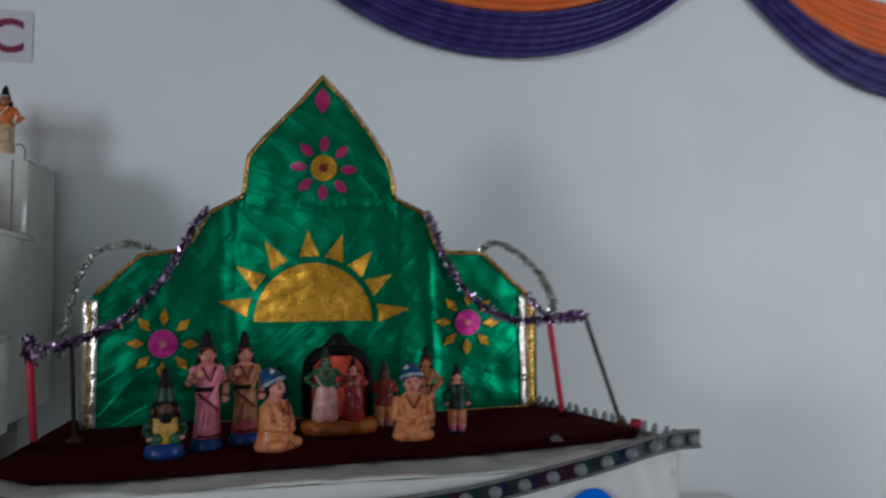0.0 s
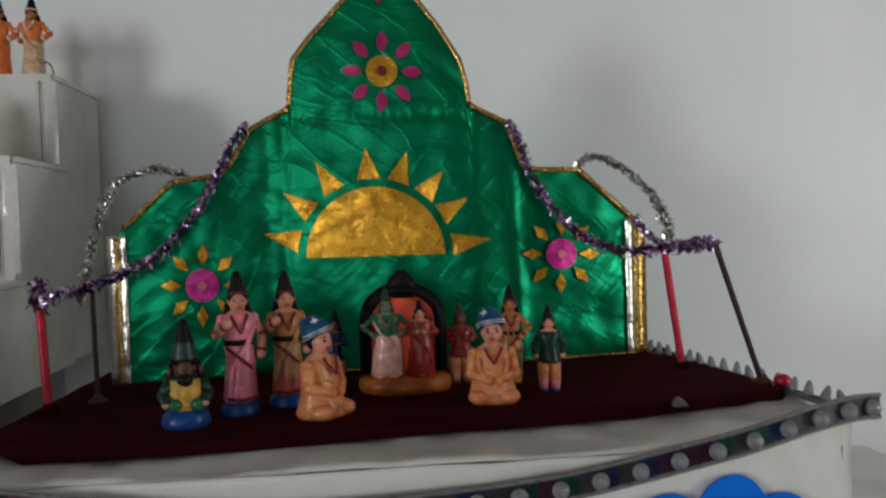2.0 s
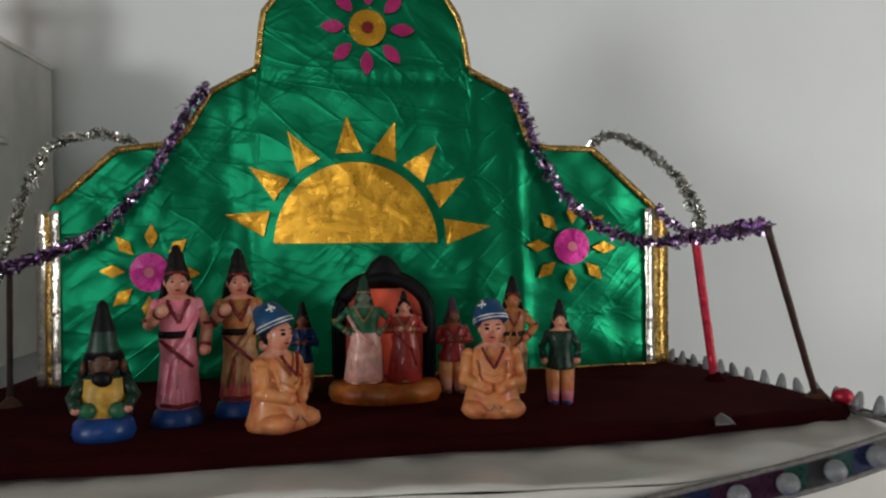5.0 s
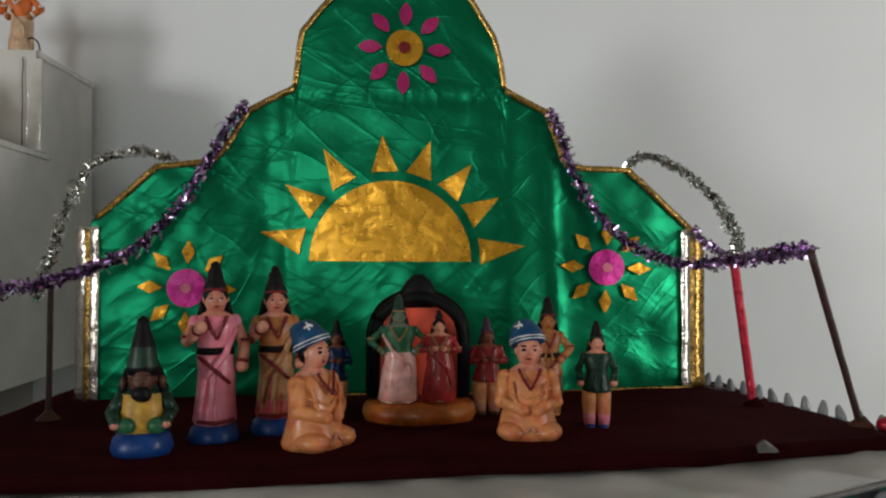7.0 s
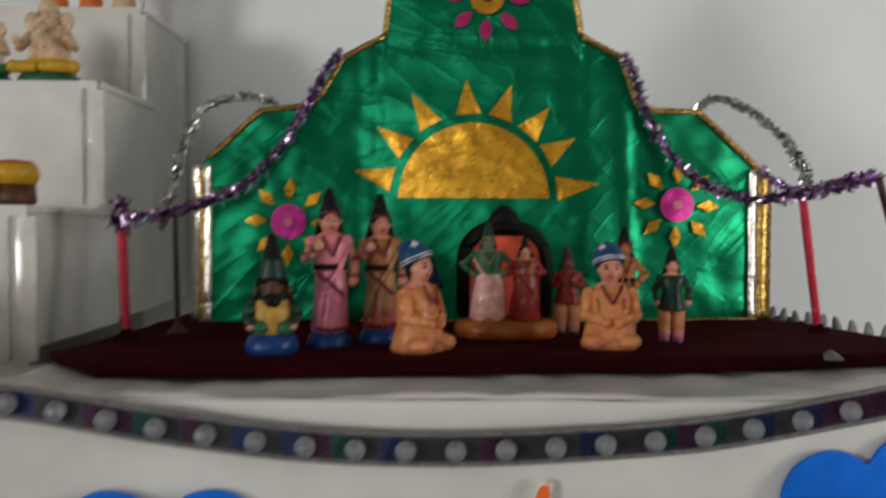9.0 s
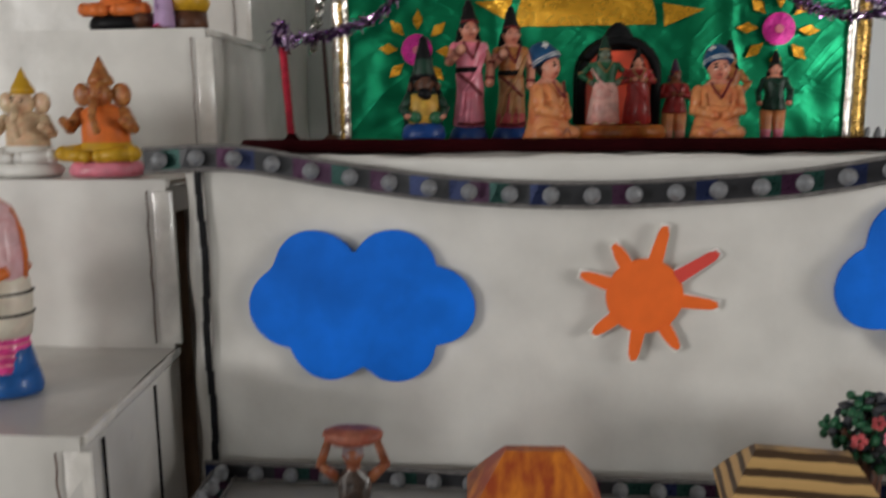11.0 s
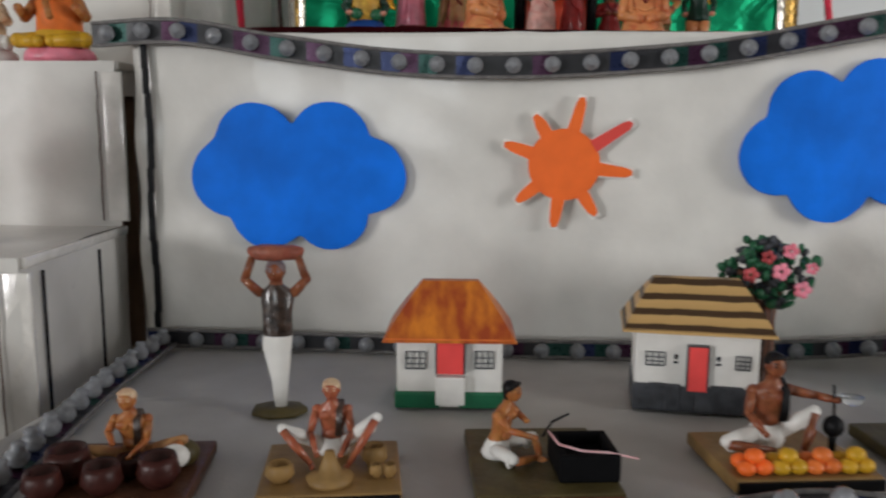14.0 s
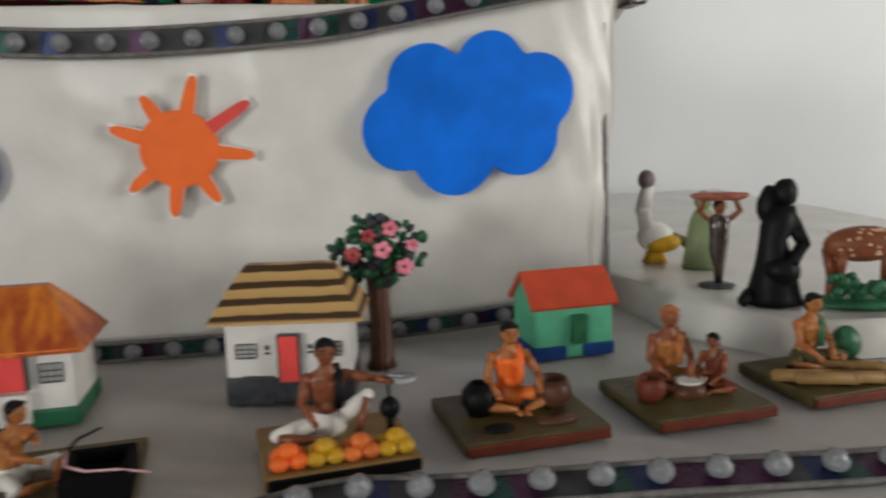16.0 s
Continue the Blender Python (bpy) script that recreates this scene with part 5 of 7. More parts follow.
def seated_idol(h, mats, at, label, rz=0, name="seated_doll"):
    bm = bmesh.new()
    loft(bm, [(0, 0, 0, 0.30 * h, 0.22 * h, 5), (0, 0, 0.04 * h, 0.32 * h, 0.24 * h, 5), (0, 0, 0.10 * h, 0.30 * h, 0.22 * h, 5), (0, 0, 0.13 * h, 0.26 * h, 0.19 * h, 5)], 24)
    loft(bm, [(0, 0, 0.12 * h, 0.26 * h, 0.18 * h, 2), (0, 0, 0.2 * h, 0.28 * h, 0.19 * h, 2), (0, 0.02 * h, 0.28 * h, 0.2 * h, 0.15 * h, 1), (0, 0.02 * h, 0.42 * h, 0.2 * h, 0.15 * h, 1), (0, 0.02 * h, 0.54 * h, 0.2 * h, 0.13 * h, 1), (0, 0.02 * h, 0.6 * h, 0.1 * h, 0.09 * h, 1)], 22)
    for s in (-1, 1):
        limb(bm, [(s * 0.1 * h, -0.05 * h, 0.2 * h), (s * 0.3 * h, -0.12 * h, 0.19 * h), (s * 0.06 * h, -0.22 * h, 0.17 * h)], 0.075 * h, 2, 0.85)
        limb(bm, [(s * 0.19 * h, 0, 0.53 * h), (s * 0.28 * h, -0.04 * h, 0.4 * h), (s * 0.26 * h, -0.16 * h, 0.46 * h)], 0.055 * h, 0, 0.85)
        ball(bm, (s * 0.17 * h, 0.01 * h, 0.68 * h), (0.085 * h, 0.03 * h, 0.1 * h), 0, 10, 8)
    face(bm, (0, -0.02 * h, 0.68 * h), 0.115 * h, 0, 3, 4, None)
    loft(bm, [(0, 0, 0.76 * h, 0.11 * h, 0.1 * h, 4), (0, 0, 0.81 * h, 0.105 * h, 0.1 * h, 4), (0, 0, 0.86 * h, 0.075 * h, 0.075 * h, 4), (0, 0, 0.94 * h, 0.035 * h, 0.035 * h, 4), (0, 0, 1.0 * h, 0.006 * h, 0.006 * h, 4)], 16)
    limb(bm, [(0, -0.13 * h, 0.62 * h), (0.01 * h, -0.2 * h, 0.5 * h), (0.05 * h, -0.22 * h, 0.38 * h)], 0.04 * h, 0, 0.8)
    knead(bm, 0.008 * h, 8 / h)
    ob = tagged(part(name, bm, mats), label, "doll", "step dolls")
    ob.matrix_world = pose(*at, 0, 0, rz)


G = "step dolls"


def place_doll(bm, mats, label, at, rz, h):
    knead(bm, 0.004 * h, 9 / h)
    tagged(part("standing_doll", bm, mats), label, "doll", G).matrix_world = pose(*at, 0, 0, rz)


def profile_face(bm, c, h, skin, dark, lip):
    """A head of height h that looks along -y, with a drawn-out nose, chin, brow and eyes."""
    x, y, z = c
    ball(bm, c, (0.4 * h, 0.46 * h, 0.5 * h), skin, 20, 14)
    ball(bm, (x, y - 0.22 * h, z - 0.2 * h), (0.27 * h, 0.24 * h, 0.26 * h), skin, 14, 9)
    pipe(bm, [(x, y - 0.42 * h, z + 0.16 * h), (x, y - 0.52 * h, z - 0.02 * h), (x, y - 0.56 * h, z - 0.12 * h), (x, y - 0.44 * h, z - 0.15 * h)], [0.05 * h, 0.07 * h, 0.085 * h, 0.06 * h], skin, 8)
    ball(bm, (x, y - 0.42 * h, z - 0.26 * h), (0.12 * h, 0.07 * h, 0.045 * h), lip, 10, 6)
    ball(bm, (x, y - 0.38 * h, z - 0.4 * h), (0.14 * h, 0.1 * h, 0.09 * h), skin, 10, 6)
    for s in (-1, 1):
        ball(bm, (x + s * 0.21 * h, y - 0.37 * h, z + 0.05 * h), (0.1 * h, 0.06 * h, 0.055 * h), dark, 10, 6)
        pipe(bm, [(x + s * 0.1 * h, y - 0.43 * h, z + 0.17 * h), (x + s * 0.24 * h, y - 0.36 * h, z + 0.21 * h), (x + s * 0.34 * h, y - 0.24 * h, z + 0.17 * h)], 0.025 * h, dark, 6)
        ball(bm, (x + s * 0.4 * h, y + 0.03 * h, z), (0.06 * h, 0.09 * h, 0.13 * h), skin, 8, 6)


def veiled_lady(h, at, rz):
    """mats: veil, cream, striped pink, orange, green, blue, dark, coral, white."""
    bm = bmesh.new()
    loft(bm, [(0, 0, 0, 0.14 * h, 0.165 * h, 5), (0, 0, 0.03 * h, 0.15 * h, 0.17 * h, 5), (0, 0.005 * h, 0.075 * h, 0.14 * h, 0.155 * h, 5), (0, 0.03 * h, 0.12 * h, 0.115 * h, 0.12 * h, 5)], 24)
    loft(bm, [(0, 0.09 * h, 0.09 * h, 0.1 * h, 0.06 * h, 5), (0, 0.085 * h, 0.2 * h, 0.08 * h, 0.045 * h, 5), (0, 0.08 * h, 0.31 * h, 0.05 * h, 0.025 * h, 5)], 16)
    rows = []
    for k in range(19):
        f = k / 18
        rows.append((0, (0.0 + 0.015 * f) * h, (0.085 + 0.22 * f) * h, (0.118 - 0.012 * f + 0.006 * (k % 4 == 1)) * h, (0.118 - 0.015 * f + 0.007 * (k % 4 == 1)) * h, 8 if k % 4 == 2 else 2))
    loft(bm, rows, 22)
    loft(bm, [(0, 0.02 * h, 0.3 * h, 0.12 * h, 0.115 * h, 1), (0, 0.02 * h, 0.4 * h, 0.128 * h, 0.13 * h, 1), (0, 0.025 * h, 0.52 * h, 0.125 * h, 0.128 * h, 1), (0, 0.03 * h, 0.6 * h, 0.115 * h, 0.112 * h, 1), (0, 0.02 * h, 0.66 * h, 0.07 * h, 0.075 * h, 0), (0, 0.0, 0.72 * h, 0.055 * h, 0.06 * h, 0)], 22)
    for zz in (0.42, 0.53):
        pipe(bm, [(0.128 * h * math.cos(radians(a)), 0.024 * h + 0.132 * h * math.sin(radians(a)), zz * h) for a in range(-70, 251, 20)], 0.006 * h, 6, 6)
    profile_face(bm, (0, -0.025 * h, 0.79 * h), 0.2 * h, 0, 6, 7)
    loft(bm, [(0, 0.085 * h, 0.57 * h, 0.09 * h, 0.045 * h, 0), (0, 0.075 * h, 0.68 * h, 0.105 * h, 0.065 * h, 0), (0, 0.05 * h, 0.8 * h, 0.108 * h, 0.085 * h, 0), (0, 0.03 * h, 0.9 * h, 0.095 * h, 0.088 * h, 0), (0, 0.02 * h, 0.965 * h, 0.065 * h, 0.07 * h, 0), (0, 0.02 * h, 0.995 * h, 0.02 * h, 0.025 * h, 0)], 20)
    pipe(bm, [(0, 0.135 * h, 0.6 * h), (0, 0.148 * h, 0.72 * h), (0, 0.138 * h, 0.84 * h), (0, 0.1 * h, 0.94 * h), (0, 0.03 * h, 1.0 * h), (0, -0.045 * h, 0.955 * h)], [0.012 * h, 0.014 * h, 0.014 * h, 0.013 * h, 0.011 * h, 0.008 * h], 3, 8)
    for s in (-1, 1):
        pipe(bm, [(s * 0.085 * h, 0.1 * h, 0.65 * h), (s * 0.125 * h, 0.02 * h, 0.61 * h), (s * 0.125 * h, -0.06 * h, 0.52 * h), (s * 0.085 * h, -0.13 * h, 0.43 * h), (s * 0.03 * h, -0.16 * h, 0.37 * h)], [0.03 * h, 0.036 * h, 0.036 * h, 0.032 * h, 0.024 * h], 3, 10)
        pipe(bm, [(s * 0.135 * h, 0.02 * h, 0.57 * h), (s * 0.15 * h, 0.0, 0.45 * h), (s * 0.1 * h, -0.12 * h, 0.385 * h), (s * 0.03 * h, -0.17 * h, 0.42 * h)], [0.045 * h, 0.042 * h, 0.034 * h, 0.026 * h], 1, 10)
        ball(bm, (s * 0.14 * h, -0.035 * h, 0.435 * h), (0.03 * h, 0.05 * h, 0.05 * h), 4, 12, 8)
    ball(bm, (0, -0.165 * h, 0.43 * h), (0.05 * h, 0.042 * h, 0.06 * h), 0, 12, 8)
    ball(bm, (0, -0.13 * h, 0.34 * h), (0.07 * h, 0.055 * h, 0.06 * h), 7, 12, 8)
    place_doll(bm, [PALE_PINK, CREAM_W, HOTPINK, ORANGE, LEAF, BLUE_BASE, HAIR, HEMRED, PINK], "doll with pink veil, orange sash, striped skirt and blue base", at, rz, h)


def pink_girl(h, at, rz):
    """mats: skin, dress, hair, shoe, cap."""
    bm = bmesh.new()
    loft(bm, [(0, 0.015 * h, 0, 0.1 * h, 0.125 * h, 3), (0, 0.015 * h, 0.025 * h, 0.1 * h, 0.125 * h, 3), (0, 0.015 * h, 0.035 * h, 0.08 * h, 0.1 * h, 3)], 20)
    for s in (-1, 1):
        ball(bm, (s * 0.045 * h, -0.04 * h, 0.055 * h), (0.04 * h, 0.085 * h, 0.035 * h), 3, 12, 8)
        pipe(bm, [(s * 0.045 * h, 0.0, 0.05 * h), (s * 0.048 * h, 0.0, 0.16 * h), (s * 0.05 * h, 0.0, 0.33 * h)], [0.038 * h, 0.044 * h, 0.052 * h], 0, 12)
    rows = []
    for z, r in ((0.3, 0.135), (0.32, 0.145), (0.38, 0.132), (0.45, 0.112), (0.52, 0.092), (0.56, 0.095), (0.63, 0.112), (0.69, 0.1), (0.72, 0.06)):
        rows.append([bm.verts.new(((r + 0.011 * (k % 2) * (z < 0.5)) * 0.95 * h * math.cos(k * math.pi / 18), (r + 0.011 * (k % 2) * (z < 0.5)) * 0.85 * h * math.sin(k * math.pi / 18), z * h)) for k in range(36)])
    for p, q in zip(rows, rows[1:]):
        for k in range(36):
            bm.faces.new((p[k], p[(k + 1) % 36], q[(k + 1) % 36], q[k])).material_index = 1
    bm.faces.new(rows[0][::-1]).material_index = 1
    tube(bm, (0, 0, 0.7 * h), (0, -0.005 * h, 0.78 * h), 0.045 * h, 0.04 * h, 0, 12)
    profile_face(bm, (0, -0.02 * h, 0.845 * h), 0.185 * h, 0, 2, 0)
    ball(bm, (0, 0.035 * h, 0.875 * h), (0.095 * h, 0.095 * h, 0.105 * h), 2, 18, 12)
    loft(bm, [(0, 0.07 * h, 0.73 * h, 0.085 * h, 0.05 * h, 2), (0, 0.07 * h, 0.8 * h, 0.095 * h, 0.065 * h, 2), (0, 0.055 * h, 0.9 * h, 0.09 * h, 0.07 * h, 2)], 18)
    ball(bm, (0, 0.01 * h, 0.955 * h), (0.07 * h, 0.07 * h, 0.045 * h), 4, 14, 8)
    for s in (-1, 1):
        for k in range(3):
            ball(bm, (s * (0.118 + 0.005 * k) * h, 0, (0.675 - 0.035 * k) * h), (0.052 * h, 0.062 * h, 0.026 * h), 1, 12, 8)
        limb(bm, [(s * 0.13 * h, 0, 0.59 * h), (s * 0.135 * h, -0.03 * h, 0.54 * h), (s * 0.03 * h, -0.135 * h, 0.61 * h)], 0.03 * h, 0, 0.92)
    ball(bm, (0, -0.145 * h, 0.625 * h), (0.045 * h, 0.035 * h, 0.04 * h), 0, 12, 8)
    place_doll(bm, [SKIN_G, HOTPINK, HAIR, SILVER_TAPE, TEAL], "dark clay girl doll in a short hot pink dress", at, rz, h)


def long_hair_girl(h, at, rz):
    """mats: skin, top, skirt, hair, sash, white."""
    bm = bmesh.new()
    loft(bm, [(0, 0, 0, 0.14 * h, 0.14 * h, 2), (0, 0, 0.03 * h, 0.15 * h, 0.15 * h, 2), (0, 0, 0.07 * h, 0.135 * h, 0.135 * h, 5), (0, 0, 0.2 * h, 0.13 * h, 0.13 * h, 2), (0, 0.005 * h, 0.33 * h, 0.14 * h, 0.14 * h, 2), (0, 0.005 * h, 0.37 * h, 0.15 * h, 0.15 * h, 5), (0, 0.005 * h, 0.385 * h, 0.152 * h, 0.152 * h, 4), (0, 0, 0.46 * h, 0.13 * h, 0.13 * h, 4), (0, 0, 0.5 * h, 0.11 * h, 0.11 * h, 1), (0, 0, 0.6 * h, 0.12 * h, 0.115 * h, 1), (0, 0, 0.68 * h, 0.13 * h, 0.1 * h, 1), (0, 0, 0.72 * h, 0.06 * h, 0.06 * h, 0), (0, -0.01 * h, 0.78 * h, 0.048 * h, 0.05 * h, 0)], 24)
    profile_face(bm, (0, -0.03 * h, 0.85 * h), 0.22 * h, 0, 3, 4)
    ball(bm, (0, 0.03 * h, 0.885 * h), (0.112 * h, 0.115 * h, 0.115 * h), 3, 20, 12)
    loft(bm, [(0, 0.085 * h, 0.68 * h, 0.07 * h, 0.05 * h, 3), (0, 0.085 * h, 0.72 * h, 0.1 * h, 0.07 * h, 3), (0, 0.065 * h, 0.8 * h, 0.112 * h, 0.085 * h, 3), (0, 0.05 * h, 0.9 * h, 0.105 * h, 0.09 * h, 3)], 20)
    for s in (-1, 1):
        limb(bm, [(s * 0.135 * h, 0.02 * h, 0.67 * h), (s * 0.16 * h, 0.04 * h, 0.53 * h), (s * 0.09 * h, -0.13 * h, 0.5 * h)], 0.05 * h, 1, 0.88)
    ball(bm, (0, -0.145 * h, 0.52 * h), (0.07 * h, 0.05 * h, 0.05 * h), 0, 12, 8)
    pipe(bm, [(0.16 * h * math.cos(radians(a)), 0.165 * h * math.sin(radians(a)), 0.375 * h) for a in range(0, 361, 20)], 0.009 * h, 5, 6)
    place_doll(bm, [GIRL, GIRL, BLUE_CARD, HAIR, HEMRED, WHITE], "clay girl doll with long black hair, red sash and blue skirt", at, rz, h)


veiled_lady(0.222, (-0.717, -0.745, 0.9365), -84)
pink_girl(0.216, (-0.817, -0.75, 0.9365), -82)
standing("standing_doll", 0.165, [SKIN, ORANGE, YELLOW, HAIR, DKRED, RED], (-0.89, -0.76, 0.936), -20, "clay doll in an orange dress", crown="bun", group=G, belt=False)
long_hair_girl(0.161, (-0.607, -1.04, 0.7045), -78)
standing("standing_doll", 0.158, [SKIN_D, BLUE, BLACK, HAIR, YELLOW, BLACK], (-0.688, -0.975, 0.704), -60, "dark clay doll in blue and yellow with black hair", crown="bun", group=G, belt=False, slim=1.35, band=True)
seated_idol(0.165, [SKIN_O, ORANGE, YELLOW, DKRED, SKIN_O, PINK], (-0.711, -0.50, 1.168), "orange and gold seated idol doll on a pink base")
seated_idol(0.15, [CREAM, CREAM, WHITE, HAIR, YELLOW, WHITE], (-0.826, -0.50, 1.168), "cream coloured seated idol doll on a white base")
seated_idol(0.15, [MINT, MINT, MINT, HAIR, YELLOW, WHITE], (-0.93, -0.50, 1.168), "mint green seated idol doll on a white base")
seated_idol(0.15, [ORANGE, ORANGE, RED, HAIR, YELLOW, WHITE], (-1.03, -0.50, 1.168), "orange seated idol doll on a white base")
standing("standing_doll", 0.15, [LILAC, LILAC, LILAC, HAIR, HOTPINK, DKRED], (-0.727, -0.245, 1.399), -60, "lilac clay doll leaning beside a yellow drum", crown="bun", base=False, group=G, belt=False, slim=1.1)
drum = thing("toy_drum", "small yellow drum with a brown head and foot", "drum", (-0.694, -0.215, 1.399))
bm = bmesh.new()
loft(bm, [(0, 0, 0, 0.027, 0.027, 0), (0, 0, 0.006, 0.03, 0.03, 0), (0, 0, 0.03, 0.028, 0.028, 0)], 20)
part("foot", bm, MUD, drum)
bm = bmesh.new()
loft(bm, [(0, 0, 0.03, 0.028, 0.028, 0), (0, 0, 0.045, 0.035, 0.035, 0), (0, 0, 0.06, 0.03, 0.03, 0)], 20)
part("shell", bm, YELLOW, drum)
bm = bmesh.new()
ball(bm, (0, 0, 0.061), (0.027, 0.027, 0.006), 0)
part("head", bm, RED, drum)
pot = thing("clay_pot", "small round brown clay pot", "pot", (-0.768, -0.235, 1.399))
bm = bmesh.new()
loft(bm, [(0, 0, 0, 0.012, 0.012, 0), (0, 0, 0.012, 0.02, 0.02, 0), (0, 0, 0.024, 0.019, 0.019, 0), (0, 0, 0.031, 0.012, 0.012, 0), (0, 0, 0.036, 0.015, 0.015, 0)], 18)
part("body", bm, MUD, pot)
seated_idol(0.175, [ORANGE, ORANGE, ORANGE, HAIR, ORANGE, BLACK], (-0.815, -0.22, 1.399), "plump orange seated idol doll on a dark base")
seated_idol(0.185, [CREAM, CREAM, YELLOW, HAIR, CREAM, LEAF], (-0.808, 0.12, 1.632), "cream and yellow seated doll on a green base")
seated_idol(0.16, [CREAM, WHITE, LEAF, HAIR, YELLOW, LEAF], (-0.93, 0.12, 1.632), "white and green seated doll on a green base")
for dx in (-0.776, -0.851, -0.928):
    standing("standing_doll", 0.196, [SKIN_O, ORANGE, CREAM if dx > -0.82 else ORANGE, HAIR, WHITE, BLACK], (dx, 0.40, 1.837), -5, "clay doll in an orange top with tall black hair", base=False, group=G, belt=False, sash=False, slim=1.15, arms="hip")

# ---- toy village ----
VZ = GZ + 0.003


def hip_roof(w, d, e, tw, td, z0, z1, mi=0):
    bm = bmesh.new()
    n = 8
    rows = []
    for k in range(n + 1):
        f = k / n
        bulge = 0.0015 * math.sin(math.pi * f)
        hw, hd = (w / 2 + e) * (1 - f) + tw / 2 * f + bulge, (d / 2 + e) * (1 - f) + td / 2 * f + bulge
        z = z0 + (z1 - z0) * f
        ring = []
        for sx, sy, tx, ty in ((-1, -1, 1, -1), (1, -1, 1, 1), (1, 1, -1, 1), (-1, 1, -1, -1)):
            for q in range(6):
                g = q / 6
                ring.append(bm.verts.new(((sx + (tx - sx) * g) * hw, (sy + (ty - sy) * g) * hd, z + 0.0004 * nz(sx * 3 + g * 9, sy * 4, k))))
        rows.append(ring)
    for a, b in zip(rows, rows[1:]):
        for k in range(24):
            bm.faces.new((a[k], a[(k + 1) % 24], b[(k + 1) % 24], b[k])).material_index = mi
    bm.faces.new(rows[-1])
    bm.faces.new(rows[0][::-1])
    return bm


def hut(at, rz, w, d, h, rh, roofmat, wallmat, plinth, doorx, doorz, label, windows, gable=False, top=0.44, door=0.19, low=0.24, lift=0.52):
    th = thing("toy_hut", label, "toy house", at, rz, "toy village")
    bm = bmesh.new()
    box(bm, (0, 0, h / 2), (w, d, h), 0, 0.004)
    part("wall", bm, wallmat, th, smooth=False)
    bm = bmesh.new()
    ph = h * low
    n = 2 if low < 0.3 else 8
    for k in range(n):
        c = -w / 2 + w * (k + 0.5) / n
        hh = ph if n == 2 else ph * (0.9 + 0.13 * nz(k * 1.7, 4.2, w * 10))
        if k:
            part("plinth_stone", bm, plinth, th, smooth=False)
            bm = bmesh.new()
        box(bm, (c + (0.006 if c > 0 else -0.006) * (n == 2), 0.001 * (k % 2), hh / 2), (w / n - 0.008 if n == 2 else w / n + 0.003, d + 0.007, hh), 0, 0.003)
    part("plinth_stone", bm, plinth, th, smooth=False)
    if gable:
        bm = bmesh.new()
        e = 0.005
        for s in (-1, 1):
            sheet(bm, 6, 4, lambda u, v, s=s: ((u - 0.5) * (w + 2 * e), s * (d / 2 + e) * (1 - v), h - 0.004 + rh * v))
        thicken(part("roof", bm, roofmat, th, smooth=False), 0.005)
        pts = [(-d / 2, h - 0.004), (d / 2, h - 0.004), (0, h + rh - 0.005)]
        for s in (-1, 1):
            bm = bmesh.new()
            bm.faces.new([bm.verts.new((s * (w / 2 - 0.001), y, z)) for y, z in pts])
            thicken(part("gable", bm, wallmat, th, smooth=False), 0.002)
    else:
        part("roof", hip_roof(w, d, 0.014, w * top, d * 0.16, h - 0.002, h + rh), roofmat, th, smooth=False)
        bm = bmesh.new()
        box(bm, (0, 0, h), (w + 0.024, d + 0.024, 0.004), 0, 0.0015)
        part("eave", bm, TAN if roofmat is THATCH_S else ORANGE, th, smooth=False)
    bm = bmesh.new()
    box(bm, (doorx, -d / 2 - 0.0012, doorz), (w * door, 0.012, h * lift), 0, 0.001)
    part("door", bm, DOOR_RED if not gable else LEAF, th, smooth=False)
    if not gable:
        bm = bmesh.new()
        for sx in (-1, 1):
            box(bm, (doorx + sx * w * door * 0.53, -d / 2 - 0.0012, doorz), (0.0015, 0.0125, h * lift * 1.02))
        box(bm, (doorx, -d / 2 - 0.0012, doorz + h * lift * 0.51), (w * door * 1.06, 0.0125, 0.0015))
        part("door_frame", bm, STONE, th, smooth=False)
    for wx, wz, ww, wh in windows:
        fr = thing("window", "", "", (0, 0, 0))
        for key in ("label", "category"):
            if key in fr:
                del fr[key]
        fr.parent = th
        fr.matrix_parent_inverse = Matrix()
        fr.matrix_basis = pose(wx, -d / 2 - 0.001, wz)
        for cx, cz, sx, sz in ((-ww / 2, 0, 0.0008, wh), (ww / 2, 0, 0.0009, wh * 0.96), (0, wh / 2, ww, 0.0008), (0, -wh / 2, ww, 0.0011), (-ww / 6, 0, 0.0006, wh), (ww / 6, 0, 0.0007, wh * 0.9), (0, wh * 0.12, ww, 0.0006), (0, -wh * 0.2, ww, 0.0006)):
            b2 = bmesh.new()
            box(b2, (cx, 0, cz), (sx, 0.003, sz))
            part("bar", b2, STONE, fr, smooth=False)
    return th


W1 = hut((-0.1155, -0.797, VZ), 2, 0.113, 0.085, 0.077, 0.055, THATCH_O, WHITE, HUT_GREEN, 0.001, 0.057, "white toy hut with an orange painted roof and red door", [(-0.036, 0.053, 0.021, 0.0185), (0.037, 0.054, 0.0195, 0.0185)], top=0.54, door=0.25, lift=0.46)
bm = bmesh.new()
box(bm, (0.001, -0.046, 0.0215), (0.031, 0.014, 0.031), 0, 0.002)
part("doorstep", bm, WHITE, W1, smooth=False)
W2 = hut((0.150, -0.797, VZ), -8, 0.126, 0.074, 0.089, 0.05, THATCH_S, WHITE, STONE, 0.001, 0.049, "white toy hut with a striped thatch roof and red door", [(-0.042, 0.057, 0.019, 0.0145), (0.046, 0.057, 0.014, 0.0145)], top=0.70, door=0.155, low=0.36, lift=0.54)
